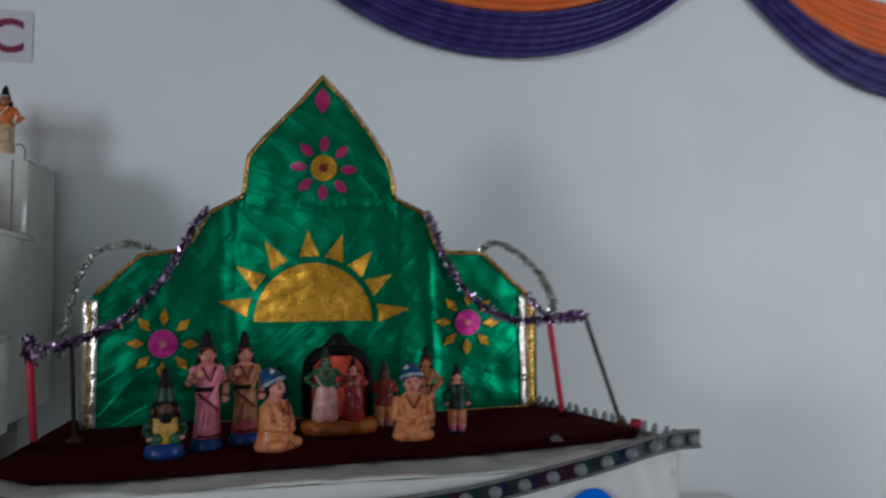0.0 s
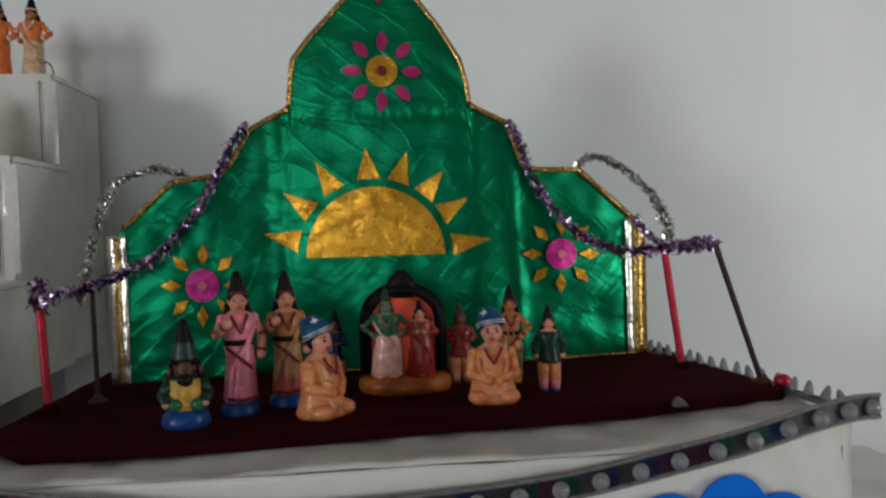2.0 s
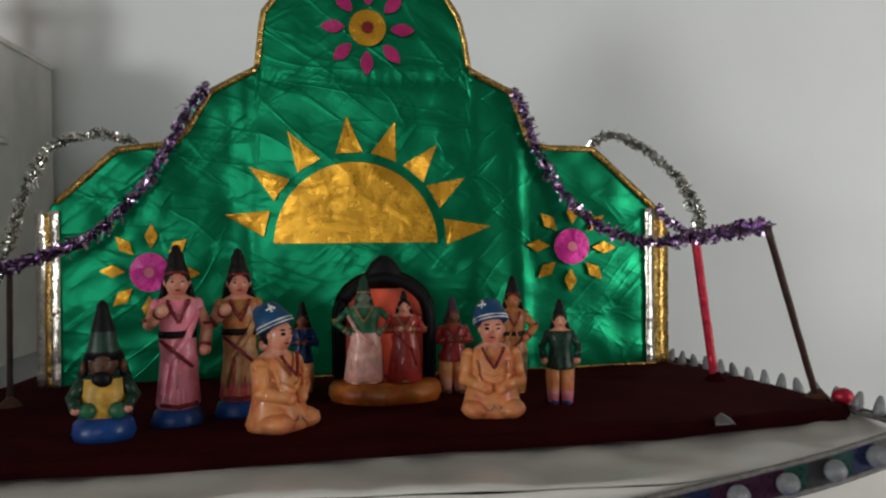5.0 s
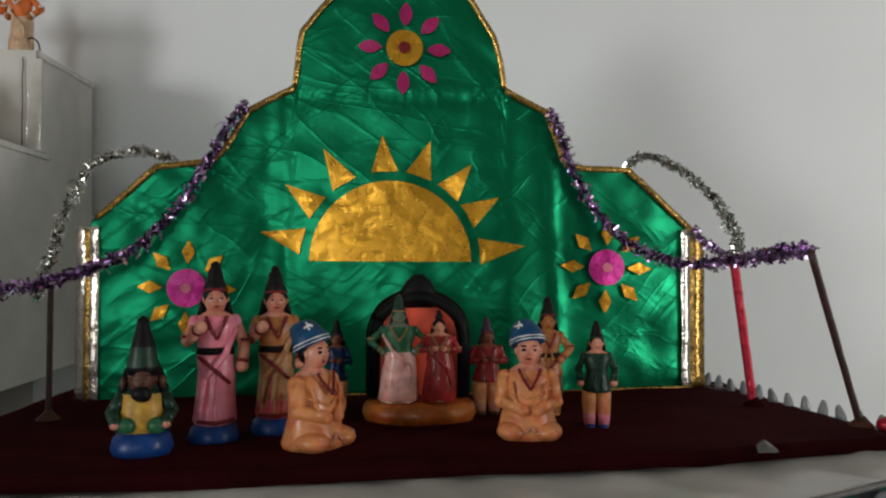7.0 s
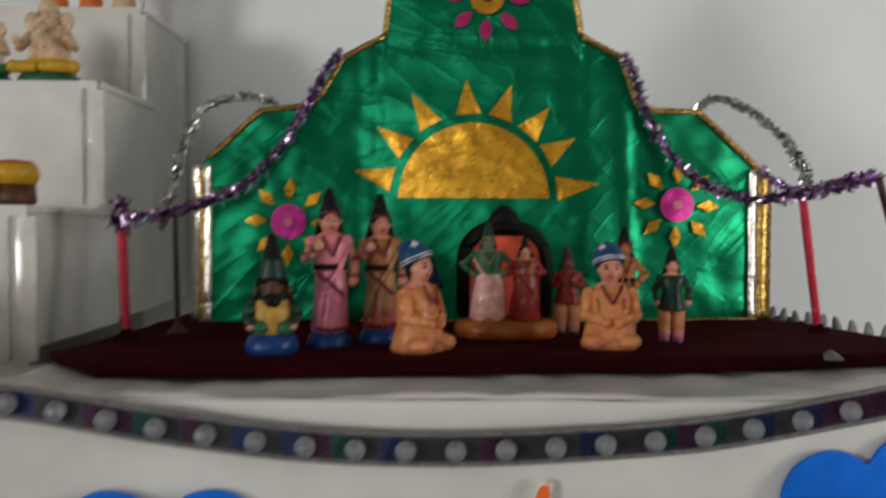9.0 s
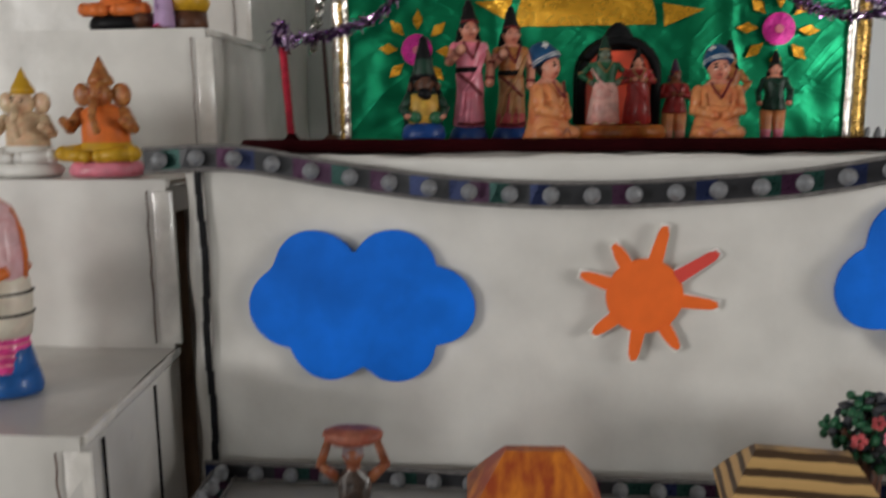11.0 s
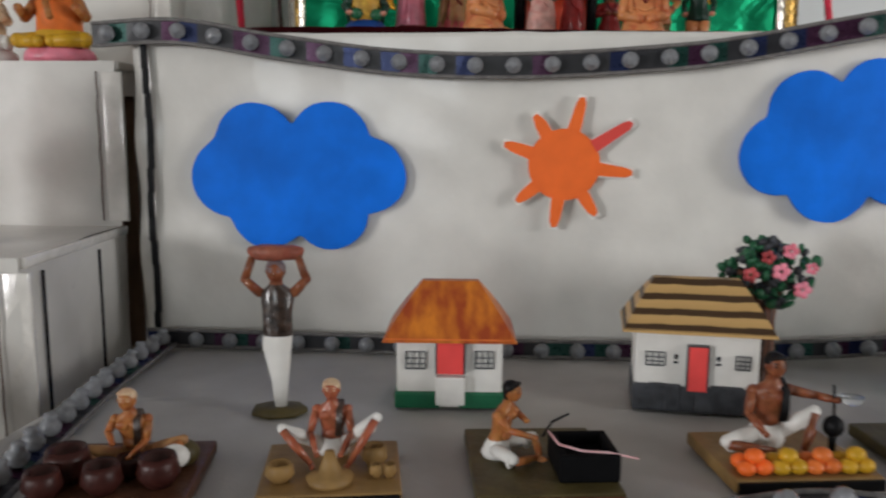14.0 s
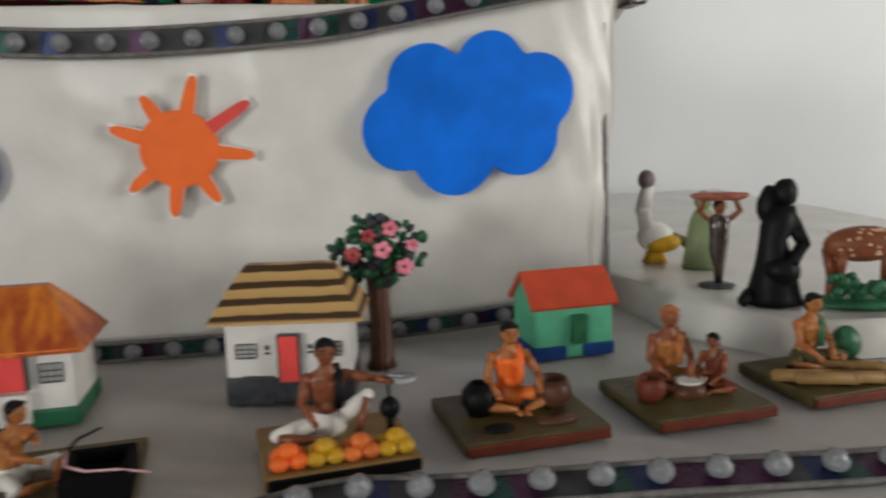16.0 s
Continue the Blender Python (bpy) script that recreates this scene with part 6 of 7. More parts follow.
hut((0.466, -0.728, VZ), 5, 0.098, 0.072, 0.066, 0.036, TILE_RED, MINT, BLUE, 0.004, 0.035, "mint green toy house with a red gable roof", [], gable=True)

for mx in (-0.021, 0.022):
    bm = bmesh.new()
    ball(bm, (mx, -0.038, 0.060), (0.0022, 0.001, 0.003), 0, 8, 5)
    ball(bm, (mx, -0.038, 0.054), (0.0032, 0.001, 0.0014), 0, 8, 5)
    part("wall_ornament", bm, STONE, W2, "small painted lamp beside the door")

# toy tree
tree = thing("toy_tree", "small painted clay tree with pink flowers", "toy tree", (0.246, -0.735, VZ), group="toy village")
bm = bmesh.new()
loft(bm, [(0, 0, 0, 0.018, 0.018, 0), (0, 0, 0.01, 0.014, 0.014, 0), (0.001, 0, 0.05, 0.0125, 0.0125, 0), (-0.001, 0, 0.08, 0.0125, 0.0125, 0), (0, 0, 0.10, 0.014, 0.014, 0)], 14)
limb(bm, [(0, 0, 0.09), (-0.018, 0, 0.12), (-0.032, -0.004, 0.135)], 0.007, 0, 0.75)
limb(bm, [(0, 0, 0.09), (0.016, 0, 0.118), (0.026, 0.004, 0.14)], 0.007, 0, 0.75)
limb(bm, [(0, 0, 0.09), (0.001, 0.003, 0.13)], 0.007, 0, 0.75)
part("trunk", bm, BARK, tree)
rnd = random.Random(5)
bm = bmesh.new()
for k in range(170):
    a, rr, zz = rnd.uniform(0, 6.28), rnd.uniform(0.005, 0.053) * (1 + 0.25 * math.sin(k)), rnd.uniform(-0.03, 0.04)
    rr *= math.sqrt(max(0.1, 1 - (zz / 0.045) ** 2))
    ball(bm, (rr * math.cos(a), rr * math.sin(a) * 0.75, 0.132 + zz), (rnd.uniform(0.005, 0.0095), rnd.uniform(0.003, 0.006), rnd.uniform(0.004, 0.008)), 0 if rnd.random() < 0.62 else 1, 6, 4, (rnd.uniform(0, 90), rnd.uniform(0, 90), rnd.uniform(0, 180)))
crown = part("crown", bm, [LEAF, STONE], tree)
crown["kind"] = "stuff"
for fx, fz, fr in ((-0.03, 0.138, 0.009), (0.003, 0.142, 0.010), (0.027, 0.122, 0.010), (0.012, 0.165, 0.009), (-0.012, 0.158, 0.008), (0.036, 0.146, 0.007)):
    bm = bmesh.new()
    for k in range(5):
        a = k * 1.2566
        ball(bm, (fx + 0.6 * fr * math.cos(a), -0.036, fz + 0.6 * fr * math.sin(a)), (fr * 0.45, 0.003, fr * 0.45), 0, 8, 5)
    part("flower", bm, HEMRED if fx < 0 else PINK, tree)

# standing load carrier


def carrier(at, h, mats, label, rz=0, wide=1.0, load=1.0):
    """mats: skin, top, cloth, hair, load, base."""
    bm = bmesh.new()
    loft(bm, [(0, 0, 0, 0.17 * h, 0.13 * h, 5), (0, 0, 0.03 * h, 0.165 * h, 0.125 * h, 5), (0, 0, 0.045 * h, 0.06 * h, 0.05 * h, 5)], 7)
    loft(bm, [(0.01 * h, 0, 0.04 * h, 0.035 * h, 0.035 * h, 2), (0.01 * h, 0, 0.2 * h, 0.05 * h, 0.045 * h, 2), (-0.005 * h, 0, 0.4 * h, 0.085 * h, 0.06 * h, 2), (0, 0, 0.47 * h, 0.085 * h, 0.06 * h, 1), (0, 0, 0.6 * h, 0.085 * h, 0.055 * h, 1),
              (0.005 * h, 0, 0.72 * h, 0.1 * h, 0.055 * h, 1), (0, 0, 0.77 * h, 0.04 * h, 0.04 * h, 0), (0, 0, 0.8 * h, 0.035 * h, 0.035 * h, 0)], 18)
    face(bm, (0, -0.01 * h, 0.845 * h), 0.06 * h, 0, 3, 0, 3)
    for s in (-1, 1):
        limb(bm, [(s * 0.1 * h, 0, 0.72 * h), (s * 0.175 * h, -0.02 * h, 0.80 * h), (s * 0.13 * h, -0.02 * h, 0.93 * h)], 0.03 * h, 0, 0.85)
    loft(bm, [(0, 0, 0.915 * h, 0.12 * h * load, 0.07 * h, 4), (0, 0, 0.935 * h, 0.15 * h * load, 0.085 * h, 4), (0, 0, 0.965 * h, 0.165 * h * load, 0.095 * h, 4), (0, 0, 0.985 * h, 0.155 * h * load, 0.085 * h, 4), (0, 0, 0.995 * h, 0.1 * h * load, 0.05 * h, 4)], 20)
    knead(bm, 0.006 * h, 10 / h)
    ob = tagged(part("load_carrier_doll", bm, mats), label, "doll", "village dolls")
    ob.matrix_world = pose(*at, 0, 0, rz) @ Matrix.Diagonal((wide, wide, 1, 1))


carrier((-0.291, -0.865, VZ), 0.178, [SKIN_D, VEST, WHITE, SKIN_G, BASKET, OLIVE], "thin clay doll carrying a flat load on its head", 5)


def squatter(at, h, mats, label, rz=0, legs=(((-0.5, -0.14, 0.42), (-0.16, -0.38, 0.06)), ((0.5, -0.14, 0.42), (0.16, -0.38, 0.06))), hands=((-0.1, -0.38, 0.2), (0.1, -0.38, 0.2)), lean=0.1, towel=True, sari=False):
    """A seated clay worker: a knee and a foot for each leg, a place for each hand. mats: skin, cloth, hair, towel."""
    bm = bmesh.new()
    y = lambda z: -lean * h * z * z
    loft(bm, [(0, 0.03 * h, 0, 0.17 * h, 0.16 * h, 1), (0, 0.03 * h, 0.06 * h, 0.2 * h, 0.18 * h, 1), (0, 0.02 * h, 0.17 * h, 0.17 * h, 0.145 * h, 1), (0, 0.01 * h, 0.235 * h, 0.142 * h, 0.115 * h, 3 if sari else 0), (0, y(0.33), 0.33 * h, 0.135 * h, 0.105 * h, 3 if sari else 0),
              (0, y(0.46), 0.46 * h, 0.165 * h, 0.115 * h, 3 if sari else 0), (0, y(0.57), 0.57 * h, 0.188 * h, 0.11 * h, 0), (0, y(0.64), 0.635 * h, 0.15 * h, 0.09 * h, 0), (0, y(0.69), 0.68 * h, 0.075 * h, 0.068 * h, 0), (0, y(0.74) - 0.01 * h, 0.75 * h, 0.058 * h, 0.058 * h, 0)], 22)
    hy = y(0.85) - 0.03 * h
    face(bm, (0, hy, 0.85 * h), 0.112 * h, 0, 2, 0, None)
    ball(bm, (0, hy + 0.028 * h, 0.893 * h), (0.108 * h, 0.105 * h, 0.1 * h), 2, 16, 9)
    ball(bm, (0, hy + 0.07 * h, 0.83 * h), (0.09 * h, 0.06 * h, 0.1 * h), 2, 12, 8)
    for k in range(5):
        a = radians(-50 + 25 * k)
        ball(bm, (0.085 * h * math.sin(a), hy - 0.055 * h * math.cos(a), 0.945 * h), (0.03 * h, 0.03 * h, 0.024 * h), 2, 8, 5)
    for s in (-1, 1):
        ball(bm, (s * 0.075 * h, y(0.55) - 0.1 * h, 0.53 * h), (0.08 * h, 0.03 * h, 0.06 * h), 3 if sari else 0, 10, 6)
    ball(bm, (0, y(0.36) - 0.085 * h, 0.3 * h), (0.1 * h, 0.045 * h, 0.075 * h), 3 if sari else 0, 10, 7)
    for s, (knee, foot), hand in zip((-1, 1), legs, hands):
        hip, k, f, hd = (s * 0.11 * h, 0.0, 0.12 * h), [v * h for v in knee], [v * h for v in foot], [v * h for v in hand]
        mid = tuple(0.5 * (p + q) for p, q in zip(hip, k))
        pipe(bm, [hip, mid, k], [0.085 * h, 0.085 * h, 0.062 * h], 1, 12)
        ball(bm, k, 0.062 * h, 1, 12, 8)
        drop = [(mid[0] * 0.4 + k[0] * 0.6, mid[1] * 0.4 + k[1] * 0.6, (mid[2] * 0.4 + k[2] * 0.6) - 0.05 * h)]
        ball(bm, drop[0], (0.085 * h, 0.05 * h, 0.085 * h), 1, 10, 7)
        kn = (k[0] * 0.97, k[1] - 0.03 * h, k[2] - 0.02 * h)
        calf = tuple(0.55 * p + 0.45 * q for p, q in zip(kn, f))
        pipe(bm, [kn, calf, (f[0], f[1] + 0.03 * h, f[2])], [0.05 * h, 0.052 * h, 0.03 * h], 0, 10)
        ball(bm, (f[0] * 0.92, f[1] - 0.015 * h, max(0.03 * h, f[2] - 0.015 * h)), (0.036 * h, 0.075 * h, 0.026 * h), 0, 10, 6)
        sh = (s * 0.185 * h, y(0.59) + 0.005 * h, 0.585 * h)
        el = tuple(0.5 * (p + q) for p, q in zip(sh, hd))
        el = (el[0] + s * 0.085 * h, el[1] + 0.05 * h, el[2] - 0.03 * h)
        ball(bm, sh, 0.062 * h, 0, 12, 8)
        pipe(bm, [sh, tuple(0.5 * (p + q) for p, q in zip(sh, el)), el], [0.055 * h, 0.052 * h, 0.042 * h], 0, 10)
        ball(bm, el, 0.043 * h, 0, 10, 7)
        pipe(bm, [el, tuple(0.5 * (p + q) for p, q in zip(el, hd)), hd], [0.042 * h, 0.04 * h, 0.028 * h], 0, 10)
        ball(bm, hd, (0.038 * h, 0.045 * h, 0.032 * h), 0, 10, 7)
    if towel:
        for dx, w in ((0.085, 0.03), (0.12, 0.03)):
            pipe(bm, [(dx * h, 0.12 * h + y(0.5), 0.5 * h), (dx * h, 0.02 * h + y(0.66), 0.685 * h), (dx * h, y(0.6) - 0.115 * h, 0.6 * h), (dx * 0.9 * h, y(0.45) - 0.135 * h, 0.42 * h), (dx * 0.85 * h, y(0.35) - 0.13 * h, 0.3 * h)], w * h, 3, 8)
    knead(bm, 0.006 * h, 9 / h)
    ob = tagged(part("seated_worker_doll", bm, mats), label, "doll", "village dolls")
    ob.matrix_world = pose(*at, 0, 0, rz)


def board(x0, x1, y0, y1, mat, front, label, rz=0):
    th = thing("work_board", label, "doll base", ((x0 + x1) / 2, (y0 + y1) / 2, VZ), rz, "doll bases")
    w, d = x1 - x0, y1 - y0
    bm = bmesh.new()
    box(bm, (0, 0.001, 0.006), (w, d - 0.002, 0.012), 0, 0.0025)
    part("slab", bm, mat, th, smooth=False)
    bm = bmesh.new()
    box(bm, (0, -d / 2 - 0.0006, 0.0058), (w * 0.97, 0.003, 0.0095), 0, 0.001)
    part("front_edge", bm, front, th, smooth=False)
    return th


def lump(th, name, c, r, mat, label=""):
    bm = bmesh.new()
    ball(bm, c, r, 0, 14, 9)
    return part(name, bm, mat, th, label)


def bowl(th, name, c, r, h, mat, label="", lip=0.8):
    bm = bmesh.new()
    x, y, z = c
    loft(bm, [(x, y, z, r * 0.55, r * 0.55, 0), (x, y, z + h * 0.4, r, r, 0), (x, y, z + h * 0.75, r * 0.9, r * 0.9, 0), (x, y, z + h, r * lip, r * lip, 0), (x, y, z + h * 0.9, r * lip * 0.8, r * lip * 0.8, 0), (x, y, z + h * 0.5, r * 0.4, r * 0.4, 0)], 18)
    return part(name, bm, mat, th, label)


BT = 0.0122
# carpenter with dark red pots
b = board(-0.434, -0.310, -1.105, -0.98, MUD, BRICK, "dark clay board with dark red pots", 8)
for px, py, r in ((-0.038, -0.018, 0.019), (-0.004, -0.04, 0.016), (0.036, -0.03, 0.017), (-0.046, -0.046, 0.015), (0.008, -0.012, 0.012)):
    bowl(b, "pot", (px, py, BT), r, r * 1.5, paint("red_brown_pot", (0.05, 0.013, 0.01), 0.4, vary=0.3, size=70), "glossy red brown clay pot")
lump(b, "cloth_roll", (0.044, -0.012, BT + 0.016), (0.012, 0.01, 0.01), WHITE, "patterned white bundle")
lump(b, "cloth_roll", (0.044, 0.01, BT + 0.01), (0.015, 0.012, 0.012), OLIVE)
squatter((-0.369, -1.028, VZ + BT), 0.071, [SKIN_O, TAN_ROBE, CREAM, VEST], "white haired clay worker seated among pots", 6, (((-0.64, -0.16, 0.24), (-0.1, -0.42, 0.1)), ((0.6, -0.12, 0.34), (0.2, -0.42, 0.1))), ((-0.16, -0.28, 0.36), (0.05, -0.38, 0.22)), 0.24)
# potter at a wheel
b = board(-0.260, -0.146, -1.076, -0.968, TAN, BLACK, "tan clay board with a potter's wheel and a black front edge", 9)
bm = bmesh.new()
loft(bm, [(0, -0.03, BT - 0.001, 0.017, 0.017, 0), (0, -0.03, BT + 0.005, 0.019, 0.019, 0), (0, -0.03, BT + 0.007, 0.010, 0.010, 0), (0, -0.03, BT + 0.018, 0.006, 0.006, 0), (0, -0.03, BT + 0.026, 0.004, 0.004, 0)], 22)
part("wheel", bm, TAN, b, "turning wheel with a cone of clay")
for px in (0.037, 0.048):
    bowl(b, "pot", (px, -0.025, BT), 0.0055, 0.012, TAN)
bowl(b, "pot", (-0.04, -0.025, BT), 0.012, 0.016, TAN)
bowl(b, "pot", (0.036, 0.0, BT), 0.011, 0.018, TAN)
squatter((-0.207, -0.996, VZ + BT), 0.071, [SKIN_R, WHITE, CREAM, VEST], "white haired clay potter with spread knees", 4, (((-0.56, -0.3, 0.44), (-0.2, -0.48, 0.06)), ((0.56, -0.3, 0.58), (0.24, -0.48, 0.06))), ((-0.14, -0.42, 0.16), (0.14, -0.42, 0.16)))
# worker with a black anvil block
b = board(-0.088, 0.030, -1.064, -0.920, OLIVE, BRICK, "olive clay board with a black block and a red front edge", 6)
bm = bmesh.new()
for cx, cy, sx, sy in ((0.034, -0.048, 0.05, 0.007), (0.034, 0.002, 0.05, 0.007), (0.0125, -0.023, 0.007, 0.043), (0.0555, -0.023, 0.007, 0.043)):
    box(bm, (cx, cy, BT + 0.0115), (sx, sy, 0.023), 0, 0.0025)
box(bm, (0.034, -0.023, BT + 0.006), (0.038, 0.045, 0.012))
part("block", bm, MATT_BLACK, b, "matt black open block", smooth=False)
bm = bmesh.new()
limb(bm, [(0.008, -0.005, BT + 0.026), (0.012, -0.03, BT + 0.0245), (0.028, -0.044, BT + 0.0245), (0.05, -0.046, BT + 0.0235), (0.072, -0.05, BT + 0.02)], 0.0011, 0, 0.95)
part("strap", bm, PALE_PINK, b, "pale pink strap")
bm = bmesh.new()
limb(bm, [(0.004, 0.0, BT + 0.02), (0.014, 0.012, BT + 0.028), (0.03, 0.02, BT + 0.032)], 0.0013, 0, 0.9)
part("rod", bm, BLACK, b)
squatter((-0.063, -0.990, VZ + BT), 0.071, [SKIN_O, WHITE, HAIR, SKIN_O], "dark haired clay worker with a white loincloth", 62, (((-0.26, -0.34, 0.12), (0.1, -0.5, 0.05)), ((0.34, -0.3, 0.2), (0.12, -0.52, 0.06))), ((-0.06, -0.5, 0.36), (0.06, -0.34, 0.5)), 0.22, False)
# fruit seller
b = board(0.122, 0.249, -1.019, -0.911, TAN, BLACK, "tan clay tray with coloured fruit and a black edge", 7)
rnd = random.Random(8)
for col, (fx, fm) in enumerate(((-0.043, ORANGE_CARD), (-0.014, YELLOW), (0.015, ORANGE), (0.044, YELLOW))):
    for dx, dz, dy in ((-0.0075, 0, -0.043), (0.0075, 0, -0.042), (0, 0.009, -0.04), (-0.006, 0, -0.028), (0.007, 0, -0.029)):
        lump(b, "fruit", (fx + dx, dy, BT + 0.006 + dz), (0.0082, 0.0078, 0.0065), fm)
squatter((0.180, -0.945, VZ + BT), 0.089, [SKIN_D, WHITE, HAIR, BLACK], "brown clay fruit seller with a black sash", 8, (((-0.52, -0.22, 0.13), (-0.08, -0.36, 0.07)), ((0.36, -0.22, 0.42), (0.22, -0.36, 0.06))), ((-0.16, -0.3, 0.22), (0.6, -0.2, 0.52)))
bal = thing("toy_scale", "small hand scale with a grey pan and a black pot", "scale", (0.228, -0.955, VZ + BT), group="toy village")
bm = bmesh.new()
loft(bm, [(0.02, 0, 0.042, 0.004, 0.004, 0), (0.02, 0, 0.045, 0.009, 0.008, 0), (0.02, 0, 0.05, 0.011, 0.009, 0), (0.02, 0, 0.048, 0.008, 0.007, 0)], 14)
tube(bm, (0.004, 0, 0.052), (0.018, 0, 0.049), 0.0012, None, 0, 6)
part("pan", bm, GLASSY, bal)
bm = bmesh.new()
ball(bm, (0.006, 0, 0.022), (0.009, 0.009, 0.010), 0)
tube(bm, (0.006, 0, 0.03), (0.004, 0, 0.06), 0.0012, None, 0, 6)
tube(bm, (0.006, 0, 0.0), (0.006, 0, 0.014), 0.003, 0.004, 0, 8)
part("pot", bm, BLACK, bal)
# woman with cooking pots
b = board(0.286, 0.421, -0.995, -0.876, OLIVE, BRICK, "olive clay board with black and brown pots", 6)
bowl(b, "pot", (-0.035, 0.005, BT), 0.017, 0.03, BLACK, "black round pot", 0.5)
bowl(b, "pot", (0.036, 0.0, BT), 0.018, 0.028, MUD, "dark brown pot", 0.75)
bm = bmesh.new()
loft(bm, [(-0.03, -0.036, BT - 0.001, 0.014, 0.009, 0), (-0.03, -0.036, BT + 0.003, 0.013, 0.008, 0)], 14)
part("dish", bm, BLACK, b)
bm = bmesh.new()
loft(bm, [(0.025, -0.034, BT - 0.001, 0.02, 0.01, 0), (0.025, -0.034, BT + 0.004, 0.018, 0.009, 0)], 14)
part("dish", bm, MUD, b)
squatter((0.350, -0.918, VZ + BT), 0.084, [SKIN_O, ORANGE, HAIR, ORANGE_CARD], "clay woman in an orange sari beside cooking pots", 2, (((-0.42, -0.2, 0.14), (0.0, -0.4, 0.07)), ((0.42, -0.2, 0.16), (0.1, -0.42, 0.07))), ((-0.2, -0.34, 0.22), (0.28, -0.32, 0.24)), sari=True)
# pair round a white plate
b = board(0.462, 0.586, -0.985, -0.867, OLIVE, BRICK, "olive clay board with a white plate and a pot", 6)
bm = bmesh.new()
loft(bm, [(0, -0.01, BT + 0.012, 0.012, 0.010, 0), (0, -0.01, BT + 0.016, 0.016, 0.013, 0), (0, -0.01, BT + 0.014, 0.012, 0.01, 0)], 18)
part("plate", bm, WHITE, b, "white plate")
bm = bmesh.new()
loft(bm, [(0, -0.01, BT - 0.001, 0.02, 0.016, 0), (0, -0.01, BT + 0.012, 0.014, 0.011, 0)], 14)
part("stand", bm, MUD, b)
bowl(b, "pot", (-0.043, -0.012, BT), 0.014, 0.024, BRICK, "red brown pot")
squatter((0.515, -0.905, VZ + BT), 0.085, [SKIN_D, SKIN_O, SKIN_O, SKIN_O], "brown clay woman seated before a white plate", 0, (((-0.4, -0.2, 0.16), (-0.02, -0.4, 0.07)), ((0.4, -0.2, 0.16), (0.1, -0.42, 0.07))), ((-0.16, -0.34, 0.24), (0.12, -0.36, 0.24)), sari=True)
squatter((0.556, -0.925, VZ + BT), 0.058, [SKIN_D, BRICK, HAIR, BRICK], "small brown clay figure seated beside a pot", -50, (((-0.42, -0.2, 0.14), (0.0, -0.4, 0.07)), ((0.4, -0.2, 0.16), (0.1, -0.42, 0.07))), sari=True)
# weaver with sticks
b = board(0.626, 0.754, -0.966, -0.852, OLIVE, BRICK, "olive clay board with rolled mats", 6)
for k, (sx, sy) in enumerate(((-0.045, -0.02), (-0.03, -0.035), (0.0, -0.042), (0.035, -0.03), (0.02, -0.015))):
    bm = bmesh.new()
    limb(bm, [(sx - 0.022, sy + 0.012, BT + 0.007), (sx + 0.025, sy - 0.008, BT + 0.007)], 0.0065, 0, 0.95)
    part("roll", bm, TAN, b)
squatter((0.682, -0.885, VZ + BT), 0.081, [SKIN_O, OLIVE, HAIR, LEAF], "ochre clay mat weaver", 8, (((-0.4, -0.2, 0.14), (0.0, -0.4, 0.07)), ((0.4, -0.2, 0.16), (0.1, -0.42, 0.07))))
lump(b, "bush", (0.05, 0.03, BT + 0.016), (0.018, 0.014, 0.02), LEAF, "green clay bush")

# ---- figures on the draped tier ----
RZ = GZ + 0.045
carrier((0.716, -0.64, RZ), 0.13, [SKIN_D, VEST, VEST, HAIR, BASKET, STONE], "clay doll carrying a long brown roll on its head", -15, 1.15, 1.6)
bm = bmesh.new()
loft(bm, [(0, 0, 0, 0.044, 0.036, 0), (0, 0, 0.01, 0.04, 0.033, 0), (0, 0, 0.05, 0.03, 0.025, 0), (-0.005, 0, 0.085, 0.02, 0.018, 0), (0.003, 0, 0.105, 0.026, 0.02, 0), (0.006, 0, 0.13, 0.018, 0.016, 0)], 20)
ball(bm, (0.008, -0.004, 0.148), (0.017, 0.016, 0.019), 0)
limb(bm, [(0.024, 0, 0.108), (0.03, -0.018, 0.08), (0.008, -0.028, 0.06)], 0.011, 0, 0.85)
ball(bm, (-0.008, 0.01, 0.13), (0.018, 0.014, 0.026), 0)
ball(bm, (0.0, -0.01, 0.045), (0.028, 0.03, 0.022), 0)
knead(bm, 0.003, 45)
limb(bm, [(-0.04, 0.0, 0.012), (-0.055, -0.012, 0.008)], 0.01, 0, 0.8)
tagged(part("black_figure", bm, BLACK), "glossy black seated figure on the white tier", "figurine").matrix_world = pose(0.738, -0.738, RZ) @ Matrix.Diagonal((0.86, 0.86, 0.93, 1))
bird = thing("toy_peacock", "white and yellow peacock figure on a low stand", "figurine", (0.715, -0.445, RZ))
bm = bmesh.new()
ball(bm, (0, 0, 0.04), (0.03, 0.02, 0.024), 0)
limb(bm, [(-0.012, 0, 0.05), (-0.022, 0, 0.085), (-0.016, -0.003, 0.12)], 0.013, 0, 0.85)
ball(bm, (-0.018, -0.004, 0.132), (0.014, 0.012, 0.016), 1)
limb(bm, [(0.02, 0, 0.04), (0.05, 0.004, 0.03), (0.07, 0.006, 0.012)], 0.01, 2, 0.75)
tube(bm, (0, 0, 0), (0, 0, 0.02), 0.02, 0.012, 3, 14)
part("body", bm, [WHITE, SKIN_G, OLIVE, YELLOW], bird)
bm = bmesh.new()
ball(bm, (0.01, -0.006, 0.03), (0.03, 0.02, 0.016), 0)
part("wing", bm, YELLOW, bird)
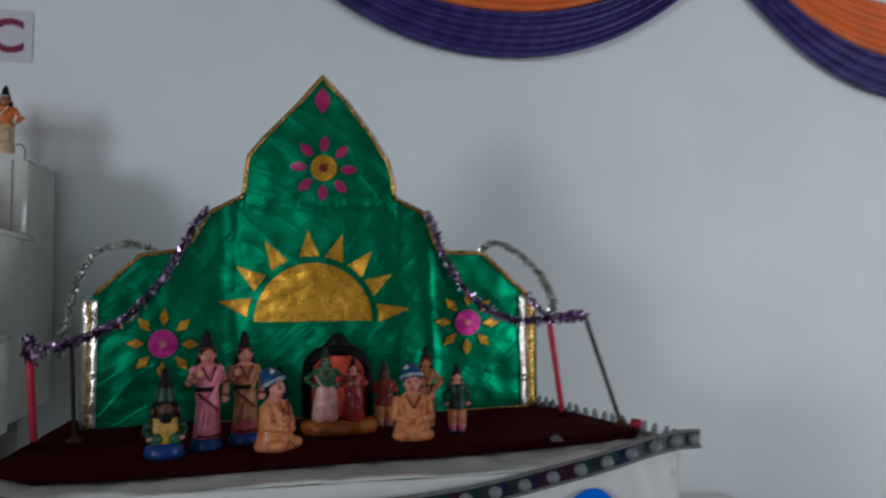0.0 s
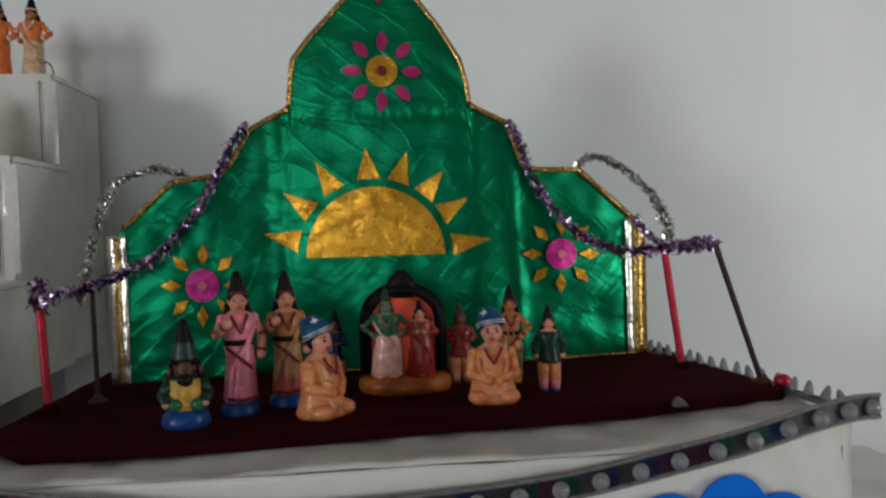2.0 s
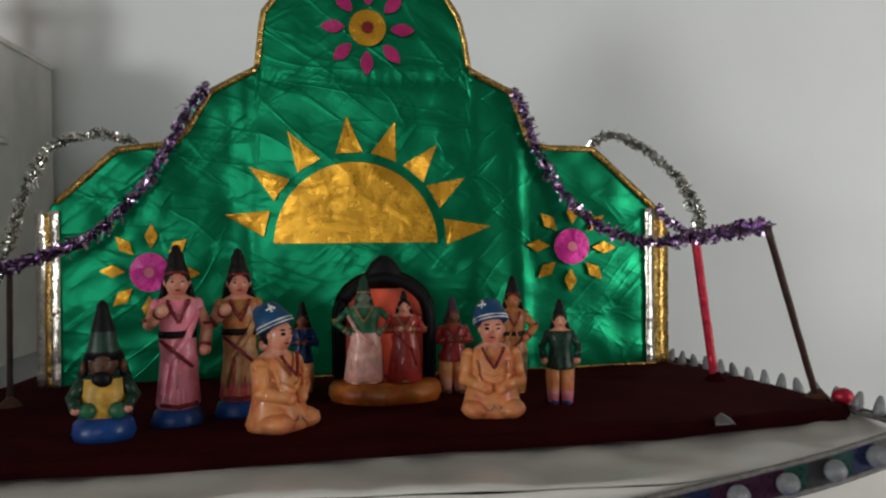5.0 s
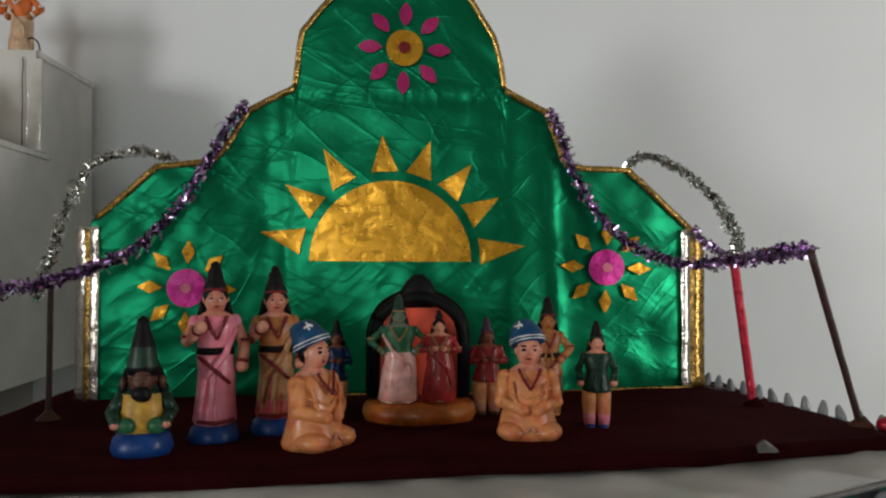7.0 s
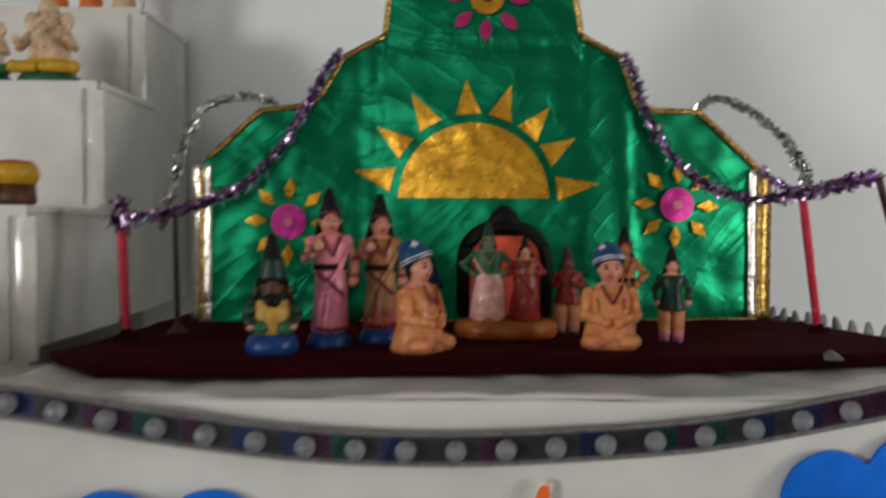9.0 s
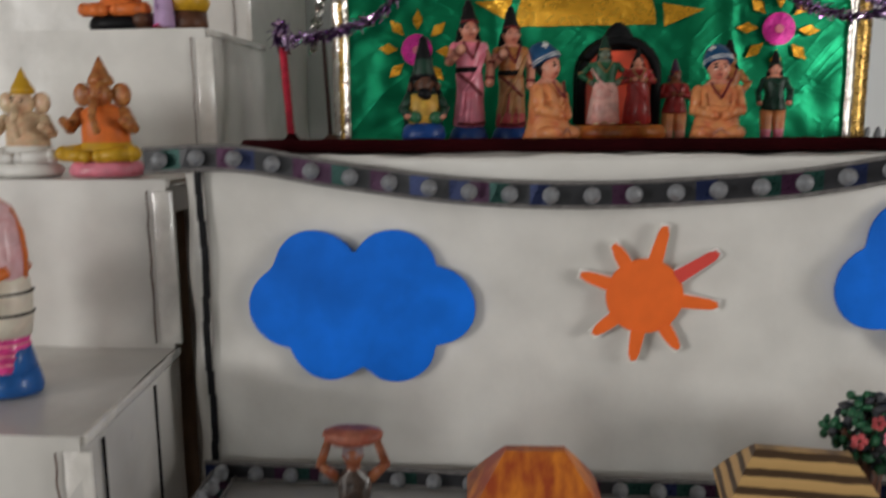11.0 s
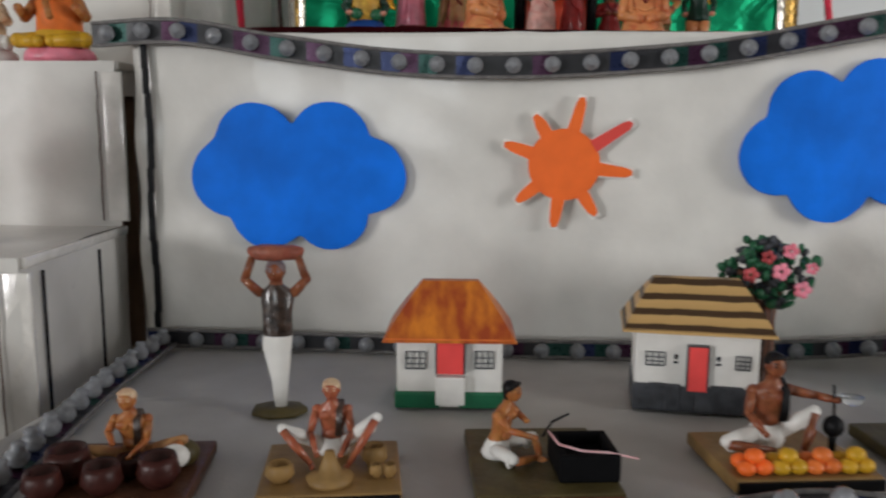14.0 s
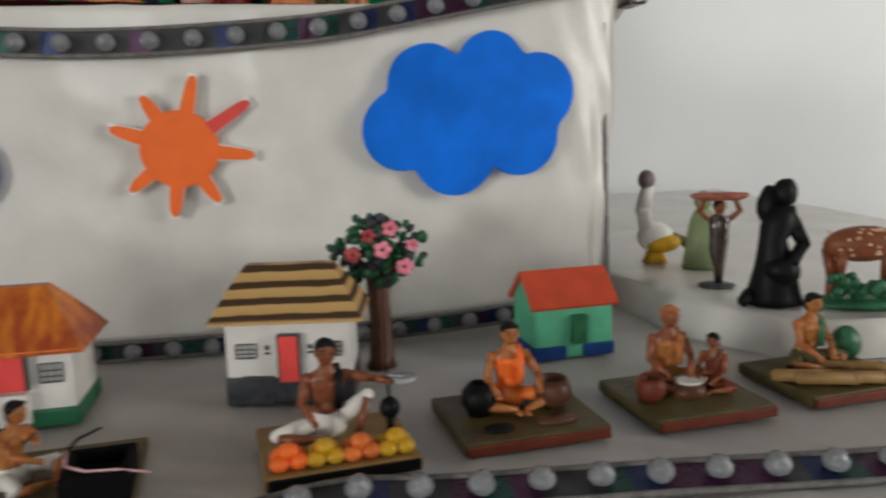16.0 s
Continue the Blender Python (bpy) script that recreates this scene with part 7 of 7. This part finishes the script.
frog = thing("green_figure", "pale green squat clay figure on the white tier", "figurine", (0.762, -0.51, RZ))
bm = bmesh.new()
ball(bm, (0, 0, 0.102), (0.014, 0.013, 0.014), 0)
loft(bm, [(0, 0, 0, 0.03, 0.025, 0), (0, 0, 0.03, 0.028, 0.024, 0), (0, 0, 0.06, 0.02, 0.018, 0), (0, 0, 0.08, 0.017, 0.015, 0), (0, 0, 0.095, 0.006, 0.006, 0)], 16)
knead(bm, 0.003, 40)
part("body", bm, paint("sage_paint", (0.22, 0.28, 0.14), 0.45, vary=0.2, size=40), frog)
deer = thing("toy_deer", "brown spotted deer figure with a raised head on a green base", "figurine", (0.818, -0.775, RZ), -12)
bm = bmesh.new()
ball(bm, (0.01, 0, 0.075), (0.048, 0.02, 0.022), 0)
limb(bm, [(0.05, 0, 0.082), (0.07, 0, 0.108), (0.078, 0, 0.13)], 0.013, 0, 0.85)
ball(bm, (0.088, -0.003, 0.136), (0.018, 0.010, 0.010), 0)
for sx in (-0.028, -0.018, 0.036, 0.046):
    limb(bm, [(sx, 0.008 if sx in (-0.028, 0.046) else -0.008, 0.065), (sx + 0.002, 0, 0.035), (sx, 0, 0.008)], 0.0075, 0, 0.75)
rnd = random.Random(3)
for k in range(26):
    a, q = rnd.uniform(-0.035, 0.05), rnd.uniform(-0.6, 1.2)
    ball(bm, (a, -0.0195 * math.cos(q) * math.sqrt(max(0.1, 1 - ((a - 0.01) / 0.05) ** 2)), 0.075 + 0.021 * math.sin(q)), 0.0022, 1, 6, 4)
part("body", bm, [paint("deer_brown", (0.2, 0.06, 0.025), 0.4, vary=0.2, size=50), CREAM], deer)
for s in (-1, 1):
    bm = bmesh.new()
    limb(bm, [(0.08, s * 0.006, 0.143), (0.074, s * 0.012, 0.158), (0.08, s * 0.014, 0.17)], 0.0028, 0, 0.7)
    part("antler", bm, CREAM, deer)
bm = bmesh.new()
loft(bm, [(0.01, 0, 0, 0.06, 0.03, 0), (0.01, 0, 0.006, 0.058, 0.028, 0), (0.01, 0, 0.01, 0.05, 0.022, 0)], 18)
part("base", bm, LEAF, deer)
bm = bmesh.new()
for k in range(40):
    ball(bm, (0.01 + rnd.uniform(-0.045, 0.045), rnd.uniform(-0.026, -0.005), 0.014 + rnd.uniform(0, 0.022)), (0.007, 0.004, 0.007), 0, 8, 5)
part("foliage", bm, LEAF, deer)["kind"] = "stuff"

bm = bmesh.new()
pipe(bm, [(0.016 * math.cos(a) * (1 - 0.3 * a / 4), 0, 0.022 * math.sin(a) + 0.006) for a in (0.3 * k - 0.6 for k in range(10))], 0.0016, 0, 6)
tagged(part("wire_curl", bm, BLACK), "small black wire curl on the step corner", "wire").matrix_world = pose(-0.715, 0.31, 1.835)

# ---- small red bead and cellophane on the maroon cloth ----
bm = bmesh.new()
ball(bm, (0, 0, 0.011), (0.014, 0.012, 0.011), 0)
tagged(part("red_bauble", bm, RED_FOIL), "small shiny red bauble beside the dark pole", "bauble").matrix_world = pose(0.625, -0.345, TZ + 0.02)
bm = bmesh.new()
sheet(bm, 6, 6, lambda u, v: (0.024 * (u - 0.5) * (1 - 0.3 * v), 0.012 * (v - 0.5), 0.011 * v * (1 - abs(u - 0.5)) + 0.004 * nz(u * 6, v * 6, 3) + 0.003))
tagged(thicken(part("cellophane_scrap", bm, paint("cellophane", (0.6, 0.6, 0.6), 0.1, trans=0.9, vary=0.1)), 0.001), "crumpled scrap of clear cellophane on the cloth", "scrap").matrix_world = pose(0.414, -0.447, TZ + 0.0235)

# ---- wall decorations ----


def swag(cx, zb, half, label):
    th = thing("cloth_swag", label, "swag", (cx, 0.575, 2.75), group="wall swags")
    for nm, mat, lo, hi in (("outer_band", PURPLE_CLOTH, 0.0, 0.16), ("inner_band", ORANGE_CLOTH, 0.155, 0.36)):
        bm = bmesh.new()

        def fn(u, v, lo=lo, hi=hi):
            s = 2 * u - 1
            r = half * (1.02 - 0.25 * (lo + (hi - lo) * v))
            x = s * r
            z = zb + (2.95 - zb) * abs(s) ** 2.1 + (lo + (hi - lo) * v) * (1 - 0.75 * abs(s) ** 2)
            return (x, -0.012 * math.sin(v * 22 + 1.5 * s) - 0.03 * (1 - abs(s)) * (1 - v) * 0.4 + (0.004 if lo else 0), z - 2.75)
        sheet(bm, 70, 26, fn)
        thicken(part(nm, bm, mat, th), 0.003)


swag(0.62, 2.242, 1.06, "purple and orange cloth swag hung along the wall")
swag(2.24, 2.174, 1.0, "purple and orange cloth swag hung along the wall")
sign = thing("wall_sign", "strip of pale paper with maroon capital letters on the wall", "sign", (-0.77, 0.5965, 2.228))
bm = bmesh.new()
box(bm, (-0.5, 0, 0), (1.0, 0.002, 0.15), 0, 0.0005)
part("paper", bm, PAPER, sign, smooth=False)
for ch, lx in (("C", -0.068), ("I", -0.145)):
    cu = bpy.data.curves.new("letter", "FONT")
    cu.body, cu.size, cu.extrude, cu.offset, cu.align_x = ch, 0.135, 0.001, 0.003, "CENTER"
    cu.materials.append(LETTER)
    lt = new("letter", cu)
    lt.parent = sign
    lt.matrix_local = pose(lx, -0.003, -0.047, 90, 0, 0)
for k in range(6):
    bm = bmesh.new()
    box(bm, (-0.225 - 0.085 * k, -0.002, 0), (0.05, 0.002, 0.09), 0, 0.0005)
    part("letter_bar", bm, LETTER, sign, smooth=False)
